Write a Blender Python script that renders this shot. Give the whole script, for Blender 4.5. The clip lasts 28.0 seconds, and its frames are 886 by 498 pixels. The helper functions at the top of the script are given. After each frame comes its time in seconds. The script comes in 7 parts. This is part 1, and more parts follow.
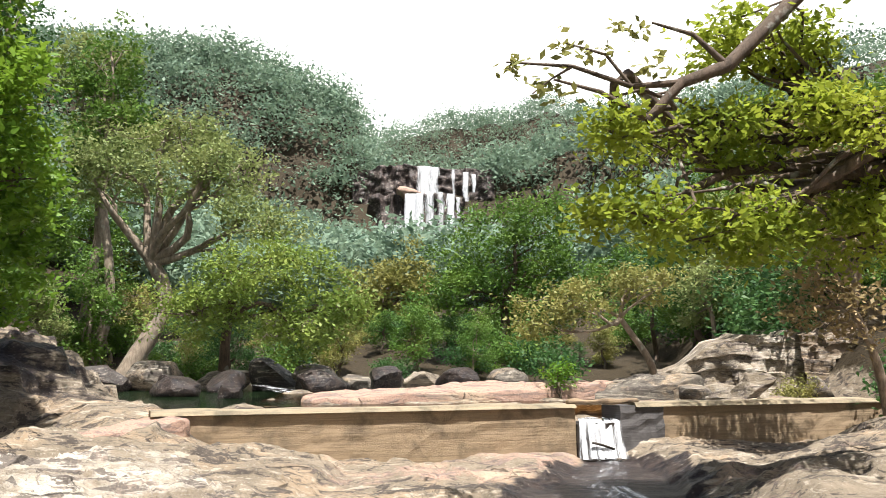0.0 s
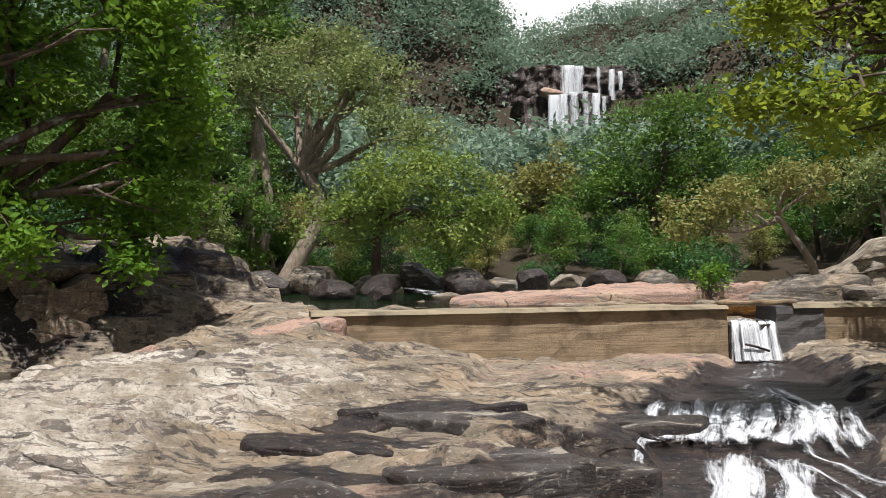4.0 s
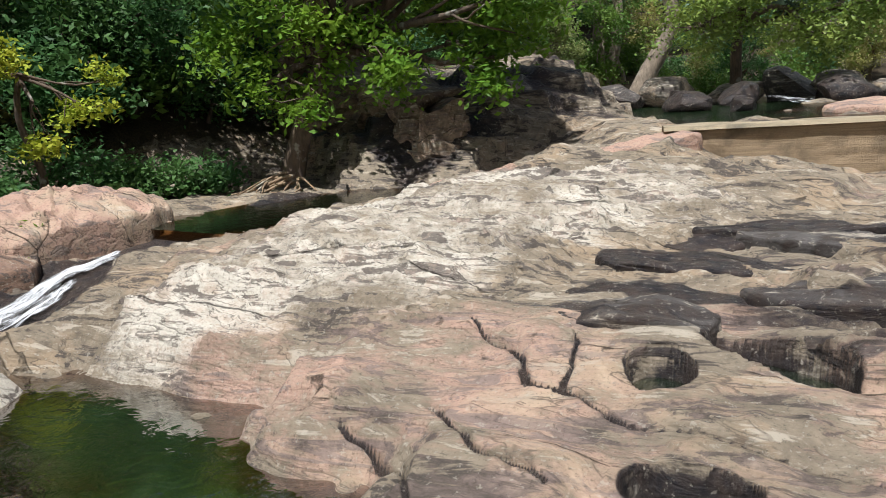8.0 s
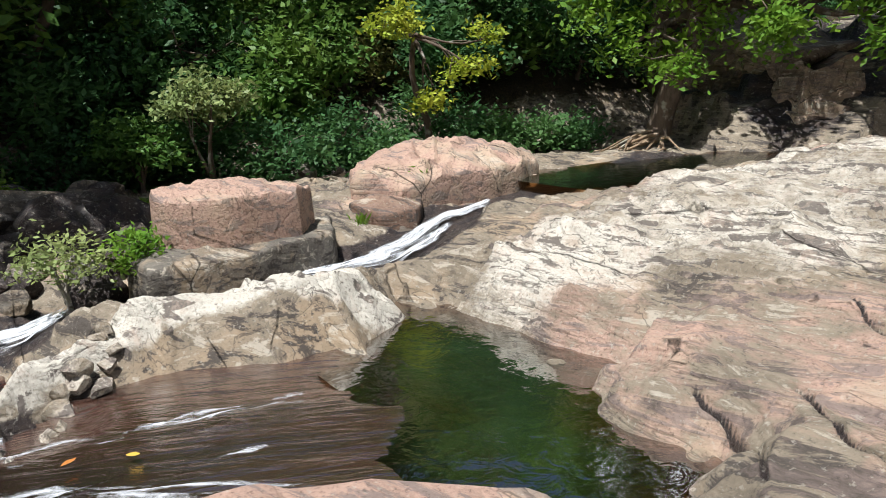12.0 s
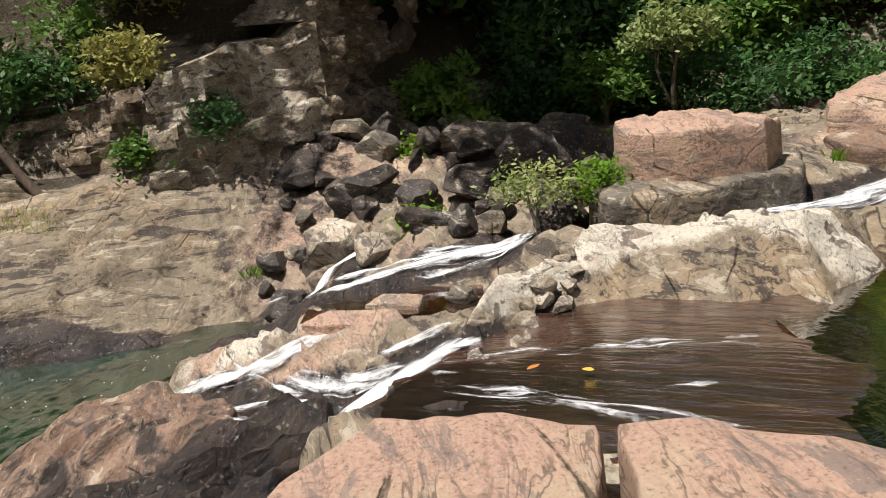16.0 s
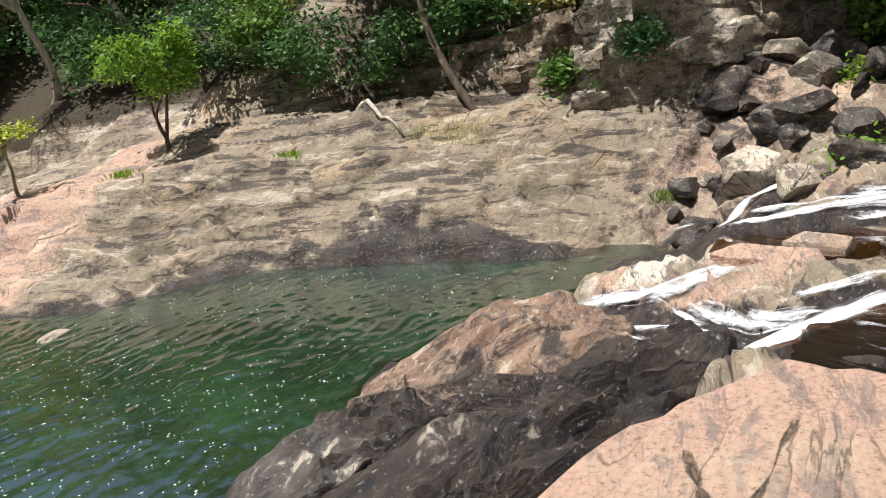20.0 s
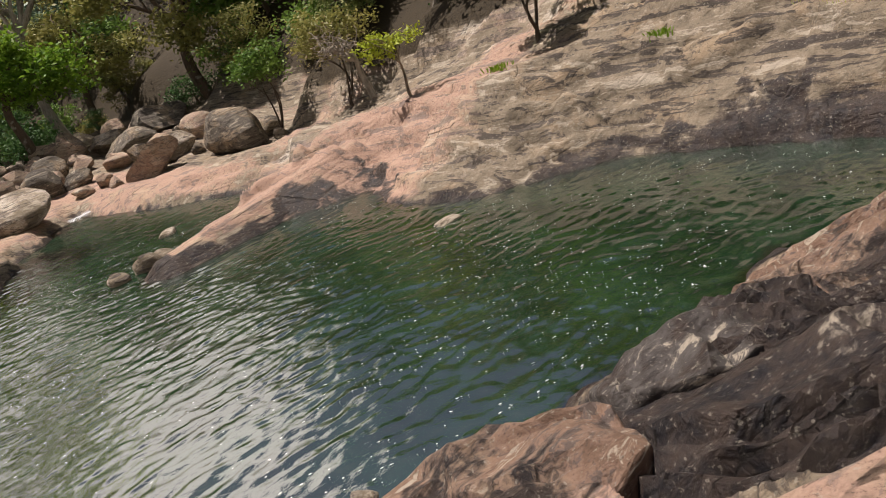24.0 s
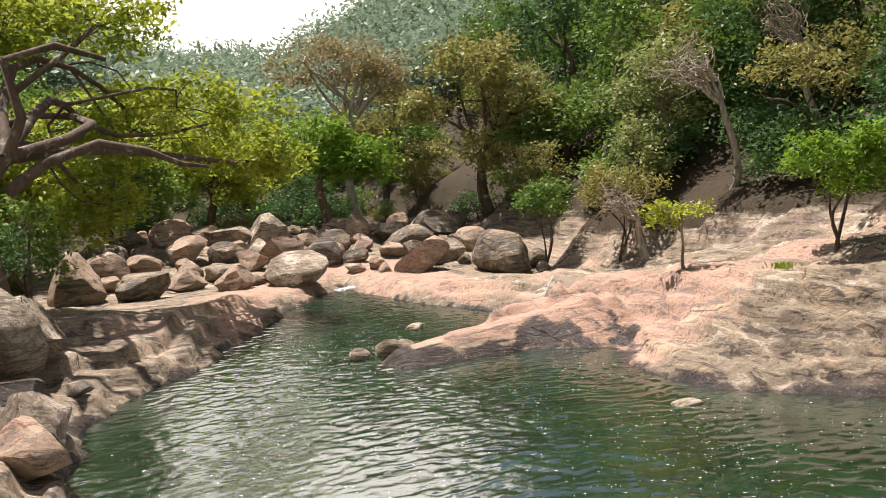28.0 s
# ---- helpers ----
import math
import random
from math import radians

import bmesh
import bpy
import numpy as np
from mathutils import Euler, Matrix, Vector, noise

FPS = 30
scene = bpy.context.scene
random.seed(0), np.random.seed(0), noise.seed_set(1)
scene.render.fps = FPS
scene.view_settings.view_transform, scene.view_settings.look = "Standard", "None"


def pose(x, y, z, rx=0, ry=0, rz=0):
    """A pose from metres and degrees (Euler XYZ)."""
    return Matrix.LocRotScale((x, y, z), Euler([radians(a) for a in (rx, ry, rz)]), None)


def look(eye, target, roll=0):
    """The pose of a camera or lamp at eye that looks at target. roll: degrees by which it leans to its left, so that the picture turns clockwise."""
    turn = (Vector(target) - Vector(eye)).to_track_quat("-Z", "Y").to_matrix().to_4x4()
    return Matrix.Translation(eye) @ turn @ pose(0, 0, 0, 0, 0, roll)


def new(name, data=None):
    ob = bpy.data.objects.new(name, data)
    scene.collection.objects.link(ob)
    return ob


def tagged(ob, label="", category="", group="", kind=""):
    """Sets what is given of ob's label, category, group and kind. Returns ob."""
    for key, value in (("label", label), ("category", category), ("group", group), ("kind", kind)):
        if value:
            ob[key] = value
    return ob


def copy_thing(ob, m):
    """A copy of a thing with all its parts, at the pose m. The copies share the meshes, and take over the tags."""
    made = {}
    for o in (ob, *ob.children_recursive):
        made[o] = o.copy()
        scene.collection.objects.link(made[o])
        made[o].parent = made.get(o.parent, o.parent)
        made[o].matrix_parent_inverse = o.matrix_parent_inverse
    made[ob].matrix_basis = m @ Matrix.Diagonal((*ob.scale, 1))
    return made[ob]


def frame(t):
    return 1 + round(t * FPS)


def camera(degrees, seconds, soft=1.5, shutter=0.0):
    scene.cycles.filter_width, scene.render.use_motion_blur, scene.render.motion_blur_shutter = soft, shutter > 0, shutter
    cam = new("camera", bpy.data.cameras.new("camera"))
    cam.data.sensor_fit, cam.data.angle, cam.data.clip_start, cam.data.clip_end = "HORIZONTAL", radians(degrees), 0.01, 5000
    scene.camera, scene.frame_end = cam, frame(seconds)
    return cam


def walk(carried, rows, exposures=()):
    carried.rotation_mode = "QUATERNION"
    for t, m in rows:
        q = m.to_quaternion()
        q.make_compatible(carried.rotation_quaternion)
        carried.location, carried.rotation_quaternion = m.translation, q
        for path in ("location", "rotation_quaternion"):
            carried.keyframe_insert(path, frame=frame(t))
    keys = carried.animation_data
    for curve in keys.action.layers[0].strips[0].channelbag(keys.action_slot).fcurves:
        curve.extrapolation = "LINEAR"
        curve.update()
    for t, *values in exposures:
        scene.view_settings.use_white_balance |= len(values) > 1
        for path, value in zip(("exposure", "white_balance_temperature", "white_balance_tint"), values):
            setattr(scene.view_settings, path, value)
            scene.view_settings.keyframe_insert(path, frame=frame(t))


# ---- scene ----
cam = camera(57.4, 28.0, soft=0.9)
PATH = [
    (0, (0.007, 0.001, 1.591), (0.015, 1.98, 1.876), 0.1),
    (0.5, (0.002, -0.022, 1.589), (-0.051, 1.955, 1.886), -0.0),
    (1, (-0.011, -0.033, 1.59), (-0.139, 1.936, 1.916), -0.2),
    (1.5, (-0.014, -0.042, 1.589), (-0.225, 1.92, 1.912), -0.2),
    (2, (-0.017, -0.04, 1.589), (-0.3, 1.918, 1.884), -0.0),
    (2.5, (-0.014, -0.018, 1.585), (-0.328, 1.942, 1.823), 0.1),
    (4.5, (0.054, -0.031, 1.554), (-0.337, 1.93, 1.529), -0.8),
    (5, (0.035, -0.021, 1.593), (-0.439, 1.919, 1.483), -1.4),
    (5.5, (0.034, -0.011, 1.59), (-0.535, 1.898, 1.408), -1.8),
    (6, (0.027, 0.011, 1.581), (-0.632, 1.884, 1.336), -1.9),
    (6.5, (0.029, 0.0, 1.586), (-0.722, 1.827, 1.276), -2.7),
    (7, (0.036, -0.022, 1.594), (-0.855, 1.734, 1.242), -3.3),
    (7.5, (0.034, -0.017, 1.593), (-0.995, 1.657, 1.222), -3.6),
    (8, (0.037, -0.025, 1.595), (-1.089, 1.585, 1.221), -3.5),
    (8.5, (0.039, -0.033, 1.598), (-1.192, 1.499, 1.228), -3.7),
    (9, (0.037, -0.031, 1.597), (-1.288, 1.423, 1.233), -4.3),
    (9.5, (0.04, -0.042, 1.601), (-1.349, 1.351, 1.241), -4.4),
    (10, (0.034, -0.054, 1.595), (-1.427, 1.262, 1.231), -3.9),
    (10.5, (0.02, -0.06, 1.595), (-1.506, 1.18, 1.228), -3.6),
    (11, (0.019, -0.072, 1.596), (-1.567, 1.089, 1.23), -3.4),
    (11.5, (0.011, -0.087, 1.6), (-1.635, 0.983, 1.215), -3.4),
    (12, (-0.006, -0.103, 1.598), (-1.7, 0.873, 1.177), -3.7),
    (12.5, (-0.016, -0.111, 1.596), (-1.758, 0.762, 1.146), -4.1),
    (13, (-0.021, -0.103, 1.593), (-1.84, 0.594, 1.14), -3.6),
    (13.5, (-0.02, -0.119, 1.592), (-1.894, 0.409, 1.134), -3.2),
    (15.5, (-0.018, -0.153, 1.586), (-1.959, -0.091, 1.107), -6.0),
    (16, (-0.004, -0.155, 1.595), (-1.944, -0.234, 1.118), -7.2),
    (16.5, (-0.003, -0.165, 1.596), (-1.934, -0.374, 1.119), -8.0),
    (17, (0.004, -0.169, 1.594), (-1.905, -0.522, 1.115), -8.5),
    (17.5, (0.004, -0.175, 1.591), (-1.875, -0.665, 1.112), -8.6),
    (18, (0.023, -0.182, 1.594), (-1.824, -0.777, 1.112), -8.4),
    (18.5, (0.028, -0.185, 1.595), (-1.778, -0.896, 1.115), -8.8),
    (19, (0.029, -0.194, 1.59), (-1.726, -1.025, 1.112), -9.1),
    (19.5, (0.023, -0.2, 1.581), (-1.683, -1.118, 1.087), -9.0),
    (20, (0.028, -0.202, 1.581), (-1.614, -1.219, 1.062), -9.0),
    (20.5, (0.029, -0.214, 1.574), (-1.548, -1.321, 1.037), -8.9),
    (21, (0.035, -0.217, 1.572), (-1.476, -1.408, 1.026), -9.1),
    (21.5, (0.041, -0.222, 1.569), (-1.392, -1.505, 1.02), -9.6),
    (23.5, (0.099, -0.317, 1.573), (-0.978, -1.898, 0.989), -15.0),
    (24, (0.111, -0.313, 1.573), (-0.867, -1.958, 0.992), -17.6),
    (24.5, (0.128, -0.316, 1.578), (-0.742, -2.023, 1.005), -17.6),
    (25, (0.142, -0.313, 1.581), (-0.645, -2.066, 1.026), -15.2),
    (25.5, (0.158, -0.325, 1.571), (-0.539, -2.123, 1.04), -11.7),
    (26, (0.209, -0.339, 1.556), (-0.409, -2.178, 1.069), -7.7),
    (26.5, (0.258, -0.317, 1.554), (-0.28, -2.197, 1.135), -4.4),
    (27, (0.275, -0.302, 1.557), (-0.222, -2.211, 1.224), -2.9),
    (27.5, (0.264, -0.31, 1.563), (-0.241, -2.228, 1.309), -2.4),
    (28, (0.242, -0.294, 1.581), (-0.295, -2.216, 1.438), -2.7),
]
EXPOSURE = [(0.0, 1.15, 6350, 10), (2.0, 1.03, 6350, 10), (5.0, 0.22, 6150, 11), (6.6, 0.20, 6150, 11), (9.0, 0.74, 5900, 7), (13.0, 0.66, 5950, 8), (16.0, 0.58, 6650, 10), (17.0, 0.58, 6650, 10), (20.0, 0.84, 6350, 9), (24.0, 0.30, 6900, 17), (25.0, 0.30, 6900, 17), (28.0, 0.92, 6950, 17)]
walk(cam, [(t, look(eye, target, roll)) for t, eye, target, roll in PATH], EXPOSURE)

# ---- world, sun ----
SUN_YAW, SUN_EL = 204.0, 71.0      # where the sun stands: yaw to the left of +y, and elevation
world = bpy.data.worlds.new("sky_world")
scene.world = world
world.use_nodes = True
wn = world.node_tree.nodes
wl = world.node_tree.links
sky = wn.new("ShaderNodeTexSky")
sky.sky_type = "NISHITA"
sky.sun_disc = False
sky.sun_elevation = radians(SUN_EL)
sky.sun_rotation = radians(-SUN_YAW)
sky.dust_density = 3.0
sky.air_density = 1.0
sky.ozone_density = 0.6
haze = wn.new("ShaderNodeMix")
haze.data_type, haze.blend_type = "RGBA", "ADD"
haze.inputs[0].default_value = 1.0
haze.inputs[7].default_value = (0.12, 0.12, 0.12, 1.0)      # thin haze over the whole sky
wl.new(sky.outputs[0], haze.inputs[6])
wl.new(haze.outputs[2], wn["Background"].inputs[0])
wn["Background"].inputs[1].default_value = 0.040
sun_data = bpy.data.lights.new("sun", "SUN")
sun_data.energy = 5.0
sun_data.angle = radians(0.8)
sun_data.color = (1.0, 0.95, 0.88)
sun = new("sun", sun_data)
sun_way = Vector((-math.sin(radians(SUN_YAW)) * math.cos(radians(SUN_EL)),
                  math.cos(radians(SUN_YAW)) * math.cos(radians(SUN_EL)), math.sin(radians(SUN_EL))))
sun.matrix_world = look(sun_way * 60, (0, 0, 0))


# ---- node helpers ----
def material(name):
    m = bpy.data.materials.new(name)
    m.use_nodes = True
    return m, m.node_tree.nodes, m.node_tree.links, m.node_tree.nodes["Principled BSDF"]


def noise_node(nodes, links, scale, detail=6.0, rough=0.6, vec=None, distort=0.0):
    n = nodes.new("ShaderNodeTexNoise")
    n.inputs["Scale"].default_value = scale
    n.inputs["Detail"].default_value = detail
    n.inputs["Roughness"].default_value = rough
    n.inputs["Distortion"].default_value = distort
    if vec is not None:
        links.new(vec, n.inputs["Vector"])
    return n.outputs["Fac"]


def ramp(nodes, links, fac, stops):
    r = nodes.new("ShaderNodeValToRGB")
    e = r.color_ramp.elements
    while len(e) < len(stops):
        e.new(0.5)
    for k, (p, c) in enumerate(stops):
        e[k].position = p
        e[k].color = (*c, 1.0) if len(c) == 3 else c
    links.new(fac, r.inputs[0])
    return r.outputs[0]


def grey(nodes, links, fac, lo, hi, a=0.0, b=1.0):
    n = nodes.new("ShaderNodeMapRange")
    n.inputs[1].default_value, n.inputs[2].default_value = lo, hi
    n.inputs[3].default_value, n.inputs[4].default_value = a, b
    links.new(fac, n.inputs[0])
    return n.outputs[0]


def mix(nodes, links, fac, a, b, blend="MIX"):
    n = nodes.new("ShaderNodeMix")
    n.data_type, n.blend_type = "RGBA", blend
    for key, v in ((0, fac), (6, a), (7, b)):
        if isinstance(v, (int, float)):
            n.inputs[key].default_value = v
        elif isinstance(v, tuple):
            n.inputs[key].default_value = (*v, 1.0)
        else:
            links.new(v, n.inputs[key])
    return n.outputs[2]


def maths(nodes, links, op, a, b=0.0, clamp=False):
    n = nodes.new("ShaderNodeMath")
    n.operation, n.use_clamp = op, clamp
    for key, v in ((0, a), (1, b)):
        if isinstance(v, (int, float)):
            n.inputs[key].default_value = v
        else:
            links.new(v, n.inputs[key])
    return n.outputs[0]


def bump(nodes, links, height, strength, distance, normal=None):
    n = nodes.new("ShaderNodeBump")
    n.inputs["Strength"].default_value = strength
    n.inputs["Distance"].default_value = distance
    links.new(height, n.inputs["Height"])
    if normal is not None:
        links.new(normal, n.inputs["Normal"])
    return n.outputs[0]


def position(nodes):
    return nodes.new("ShaderNodeNewGeometry").outputs["Position"]


def mapped(nodes, links, vec, scale=(1, 1, 1), rot=(0, 0, 0)):
    n = nodes.new("ShaderNodeMapping")
    n.inputs["Scale"].default_value = scale
    n.inputs["Rotation"].default_value = [radians(a) for a in rot]
    links.new(vec, n.inputs["Vector"])
    return n.outputs[0]


# ---- rock: one material; the mesh says how much quartz, pink, wet or shade dark, or litter lies where ----
def rock_material(name, tan=(0.27, 0.222, 0.165), own=None):
    m, N, L, P = material(name)
    pos = position(N)
    att = N.new("ShaderNodeAttribute")
    att.attribute_name = "tone"
    sep = N.new("ShaderNodeSeparateColor")
    L.new(att.outputs["Color"], sep.inputs[0])
    n_big = noise_node(N, L, 0.9, 11, 0.66, pos, 0.4)
    n_mid = noise_node(N, L, 4.5, 10, 0.74, pos, 0.3)
    n_fine = noise_node(N, L, 34.0, 6, 0.75, pos)
    lay = N.new("ShaderNodeAttribute")
    lay.attribute_name = "lay"
    beds = mapped(N, L, mapped(N, L, pos, (1, 1, 1), (0, 0, -17)), (0.8, 4.4, 8.0))
    shelf_beds = mapped(N, L, mapped(N, L, pos, (1, 1, 1), (0, 0, 76)), (0.7, 4.0, 6.0))
    streak = mix(N, L, lay.outputs["Fac"], noise_node(N, L, 1.0, 9, 0.68, beds, 0.6), noise_node(N, L, 1.0, 9, 0.66, shelf_beds, 0.6))
    flow = noise_node(N, L, 1.0, 4, 0.55, mapped(N, L, pos, (0.9, 3.6, 4.0), (10, -6, -22)), 0.6)
    crease = maths(N, L, "ABSOLUTE", maths(N, L, "SUBTRACT", flow, 0.5))      # narrow valleys between smooth ribs
    joints = []
    for size, turn, wide in ((0.5, -17, 0.007),):
        vor = N.new("ShaderNodeTexVoronoi")
        vor.feature = "DISTANCE_TO_EDGE"
        vor.inputs["Scale"].default_value = size
        L.new(mapped(N, L, pos, (0.35, 1.9, 1.6), (12, 8, turn)), vor.inputs["Vector"])
        edge = maths(N, L, "ADD", vor.outputs["Distance"], maths(N, L, "MULTIPLY", maths(N, L, "SUBTRACT", n_mid, 0.5), 0.05))
        joints.append(grey(N, L, edge, 0.0, wide, 0.3, 1.0))
    cracks = maths(N, L, "MAXIMUM", joints[0], grey(N, L, n_big, 0.58, 0.52))
    base = mix(N, L, grey(N, L, n_mid, 0.36, 0.64), tan, tuple(v * 0.55 for v in tan))
    base = mix(N, L, grey(N, L, n_big, 0.50, 0.60, 0, 0.85), base, (0.30, 0.225, 0.15))
    base = mix(N, L, grey(N, L, streak, 0.53, 0.57, 0, 0.92), base, (0.060, 0.050, 0.044))
    base = mix(N, L, grey(N, L, streak, 0.43, 0.39, 0, 0.75), base, (0.42, 0.37, 0.30))

    def amount(channel, spread, lo=0.42, hi=0.62):
        s = maths(N, L, "ADD", channel, maths(N, L, "MULTIPLY", maths(N, L, "SUBTRACT", n_mid, 0.5), spread * 0.55))
        s = maths(N, L, "ADD", s, maths(N, L, "MULTIPLY", maths(N, L, "SUBTRACT", streak, 0.5), spread * 0.9))
        s = maths(N, L, "ADD", s, maths(N, L, "MULTIPLY", maths(N, L, "SUBTRACT", n_big, 0.5), spread * 1.3))
        return grey(N, L, s, lo, hi)

    if own is None:
        a_white, a_pink, a_wet = (sep.outputs[k] for k in range(3))
    else:
        vals = []
        for v in own:
            n = N.new("ShaderNodeValue")
            n.outputs[0].default_value = v
            vals.append(n.outputs[0])
        a_white, a_pink, a_wet = vals
    pink = mix(N, L, grey(N, L, n_fine, 0.38, 0.62), (0.44, 0.295, 0.228), (0.32, 0.208, 0.16))
    pink = mix(N, L, grey(N, L, streak, 0.53, 0.57, 0, 0.8), pink, (0.19, 0.15, 0.135))
    pink = mix(N, L, grey(N, L, n_big, 0.52, 0.66, 0, 0.7), pink, (0.44, 0.35, 0.245))
    col = mix(N, L, amount(a_pink, 0.9), base, pink)
    white = mix(N, L, grey(N, L, n_fine, 0.32, 0.66), (0.60, 0.56, 0.485), (0.43, 0.39, 0.33))
    white = mix(N, L, grey(N, L, streak, 0.535, 0.575), white, (0.15, 0.128, 0.11))
    white = mix(N, L, grey(N, L, n_mid, 0.52, 0.64, 0, 0.6), white, (0.44, 0.34, 0.27))
    col = mix(N, L, amount(a_white, 0.9), col, white)
    wetm = amount(a_wet, 1.1)
    dark = mix(N, L, grey(N, L, n_mid, 0.4, 0.6), (0.015, 0.014, 0.017), (0.052, 0.038, 0.032))
    col = mix(N, L, wetm, col, dark)
    spots = grey(N, L, noise_node(N, L, 24.0, 5, 0.65, pos), 0.60, 0.65)
    col = mix(N, L, maths(N, L, "MULTIPLY", spots, 0.45), col, (0.40, 0.37, 0.31))
    col = mix(N, L, maths(N, L, "MULTIPLY", grey(N, L, n_fine, 0.56, 0.64), 0.5), col, (0.045, 0.038, 0.032))
    col = mix(N, L, maths(N, L, "MULTIPLY", grey(N, L, crease, 0.018, 0.004), grey(N, L, n_big, 0.44, 0.58, 0.15, 0.65)), col, (0.05, 0.040, 0.034))
    col = mix(N, L, cracks, (0.022, 0.018, 0.015), col)
    if own is None:
        litter = mix(N, L, grey(N, L, noise_node(N, L, 22.0, 6, 0.7, pos), 0.4, 0.6), (0.020, 0.016, 0.010), (0.055, 0.040, 0.022))
        col = mix(N, L, amount(att.outputs["Alpha"], 0.5), col, litter)
    L.new(col, P.inputs["Base Color"])
    L.new(grey(N, L, wetm, 0, 1, 0.80, 0.42), P.inputs["Roughness"])
    P.inputs["Specular IOR Level"].default_value = 0.2
    b = bump(N, L, n_fine, 0.8, 0.020)
    b = bump(N, L, streak, 1.0, 0.022, b)
    b = bump(N, L, grey(N, L, crease, 0.0, 0.12), 0.8, 0.012, b)
    b = bump(N, L, n_mid, 0.8, 0.018, b)
    b = bump(N, L, cracks, 0.8, 0.04, b)
    L.new(b, P.inputs["Normal"])
    return m


ROCK = rock_material("rock_bed")


# ---- smooth number fields ----
def fade(t):
    return t * t * t * (t * (t * 6 - 15) + 10)


LATTICE = np.random.RandomState(7).rand(64, 64, 16)


def field(x, y, scale, seed=0):
    """Smooth value noise in the plane, -1 to 1."""
    x, y = np.asarray(x) * scale + seed * 7.31, np.asarray(y) * scale + seed * 3.17
    xi, yi = np.floor(x).astype(int), np.floor(y).astype(int)
    u, v = fade(x - xi), fade(y - yi)
    tab = LATTICE[:, :, seed % 16]
    a, b = tab[xi % 64, yi % 64], tab[(xi + 1) % 64, yi % 64]
    c, d = tab[xi % 64, (yi + 1) % 64], tab[(xi + 1) % 64, (yi + 1) % 64]
    return 2 * ((a * (1 - u) + b * u) * (1 - v) + (c * (1 - u) + d * u) * v) - 1


def fbm(x, y, scale, octaves=4, seed=0, gain=0.5):
    out, amp = 0.0, 1.0
    for k in range(octaves):
        out = out + amp * field(x, y, scale, seed + k)
        amp, scale = amp * gain, scale * 2.03
    return out


def ridged(x, y, scale, octaves=3, seed=0):
    out, amp = 0.0, 1.0
    for k in range(octaves):
        out = out + amp * (1 - 2 * np.abs(field(x, y, scale, seed + k)))
        amp, scale = amp * 0.5, scale * 2.1
    return out


def step(a, b, v):
    t = np.clip((v - a) / (b - a), 0, 1)
    return t * t * (3 - 2 * t)


def inside(poly, x, y):
    """Signed distance to a polygon, positive within it."""
    best = np.full(np.shape(x), 1e9)
    odd = np.zeros(np.shape(x), bool)
    n = len(poly)
    for k in range(n):
        (ax, ay), (bx, by) = poly[k], poly[(k + 1) % n]
        ex, ey = bx - ax, by - ay
        t = np.clip(((x - ax) * ex + (y - ay) * ey) / (ex * ex + ey * ey), 0, 1)
        best = np.minimum(best, (x - ax - t * ex) ** 2 + (y - ay - t * ey) ** 2)
        if ay != by:
            odd ^= ((ay > y) != (by > y)) & (x < (bx - ax) * (y - ay) / (by - ay) + ax)
    return np.where(odd, 1, -1) * np.sqrt(best)


def along(line, x, y):
    """Distance to a polyline of (x, y, z, ...) and its other values interpolated at the nearest place."""
    best = np.full(np.shape(x), 1e9)
    vals = [np.zeros(np.shape(x)) for _ in line[0][2:]]
    for a, b in zip(line, line[1:]):
        ex, ey = b[0] - a[0], b[1] - a[1]
        t = np.clip(((x - a[0]) * ex + (y - a[1]) * ey) / (ex * ex + ey * ey), 0, 1)
        d = np.hypot(x - a[0] - t * ex, y - a[1] - t * ey)
        near = d < best
        best = np.where(near, d, best)
        for k in range(len(vals)):
            vals[k] = np.where(near, a[2 + k] + t * (b[2 + k] - a[2 + k]), vals[k])
    return (best, *vals)


# ---- the plan: x right, y upstream to the weir, z up; the pool's water lies at POOL_Z ----
POOL_Z, UPPER_Z, RIVER_Z = -1.6, -0.35, 0.78
POOL = [(-9.7, -3.5), (-9.6, -4.7), (-9.4, -5.8), (-9.2, -7.4), (-8.7, -9.2), (-7.5, -10.2), (-6.8, -11.0), (-6.7, -12.4), (-7.0, -14.5),
        (-5.9, -15.3), (-4.0, -14.6), (-3.0, -14.6), (-2.9, -15.4), (-4.2, -16.4), (-6.2, -17.8), (-6.6, -19.7), (-5.2, -23.0), (-3.8, -28.0),
        (-1.7, -23.5), (-0.3, -19.0), (0.6, -16.4), (1.3, -14.7), (2.0, -14.0), (2.2, -12.5), (1.9, -9.8), (1.5, -6.8), (0.6, -5.3),
        (-1.5, -5.0), (-2.4, -4.6), (-3.4, -4.7), (-4.8, -4.7), (-6.2, -4.9), (-7.2, -4.3), (-8.1, -3.8), (-8.9, -3.4)]
UPPER = [(-6.35, 3.05), (-4.9, 3.4), (-3.9, 3.5), (-3.65, 3.1), (-3.0, 2.9), (-2.4, 2.7), (-2.1, 2.3), (-2.3, 1.8), (-3.4, 1.7), (-4.5, 2.0),
         (-5.1, 2.0), (-5.45, 2.15), (-5.9, 2.75)]
FILM = [(-5.15, -0.6), (-5.38, -0.05), (-5.7, 0.45), (-5.7, 0.95), (-5.3, 1.6), (-5.35, 2.0), (-4.9, 2.25), (-3.0, 2.4), (-2.2, 2.2), (-2.5, 1.7), (-3.1, 1.3),
        (-3.6, 0.4), (-3.9, -0.6), (-4.3, -0.9)]
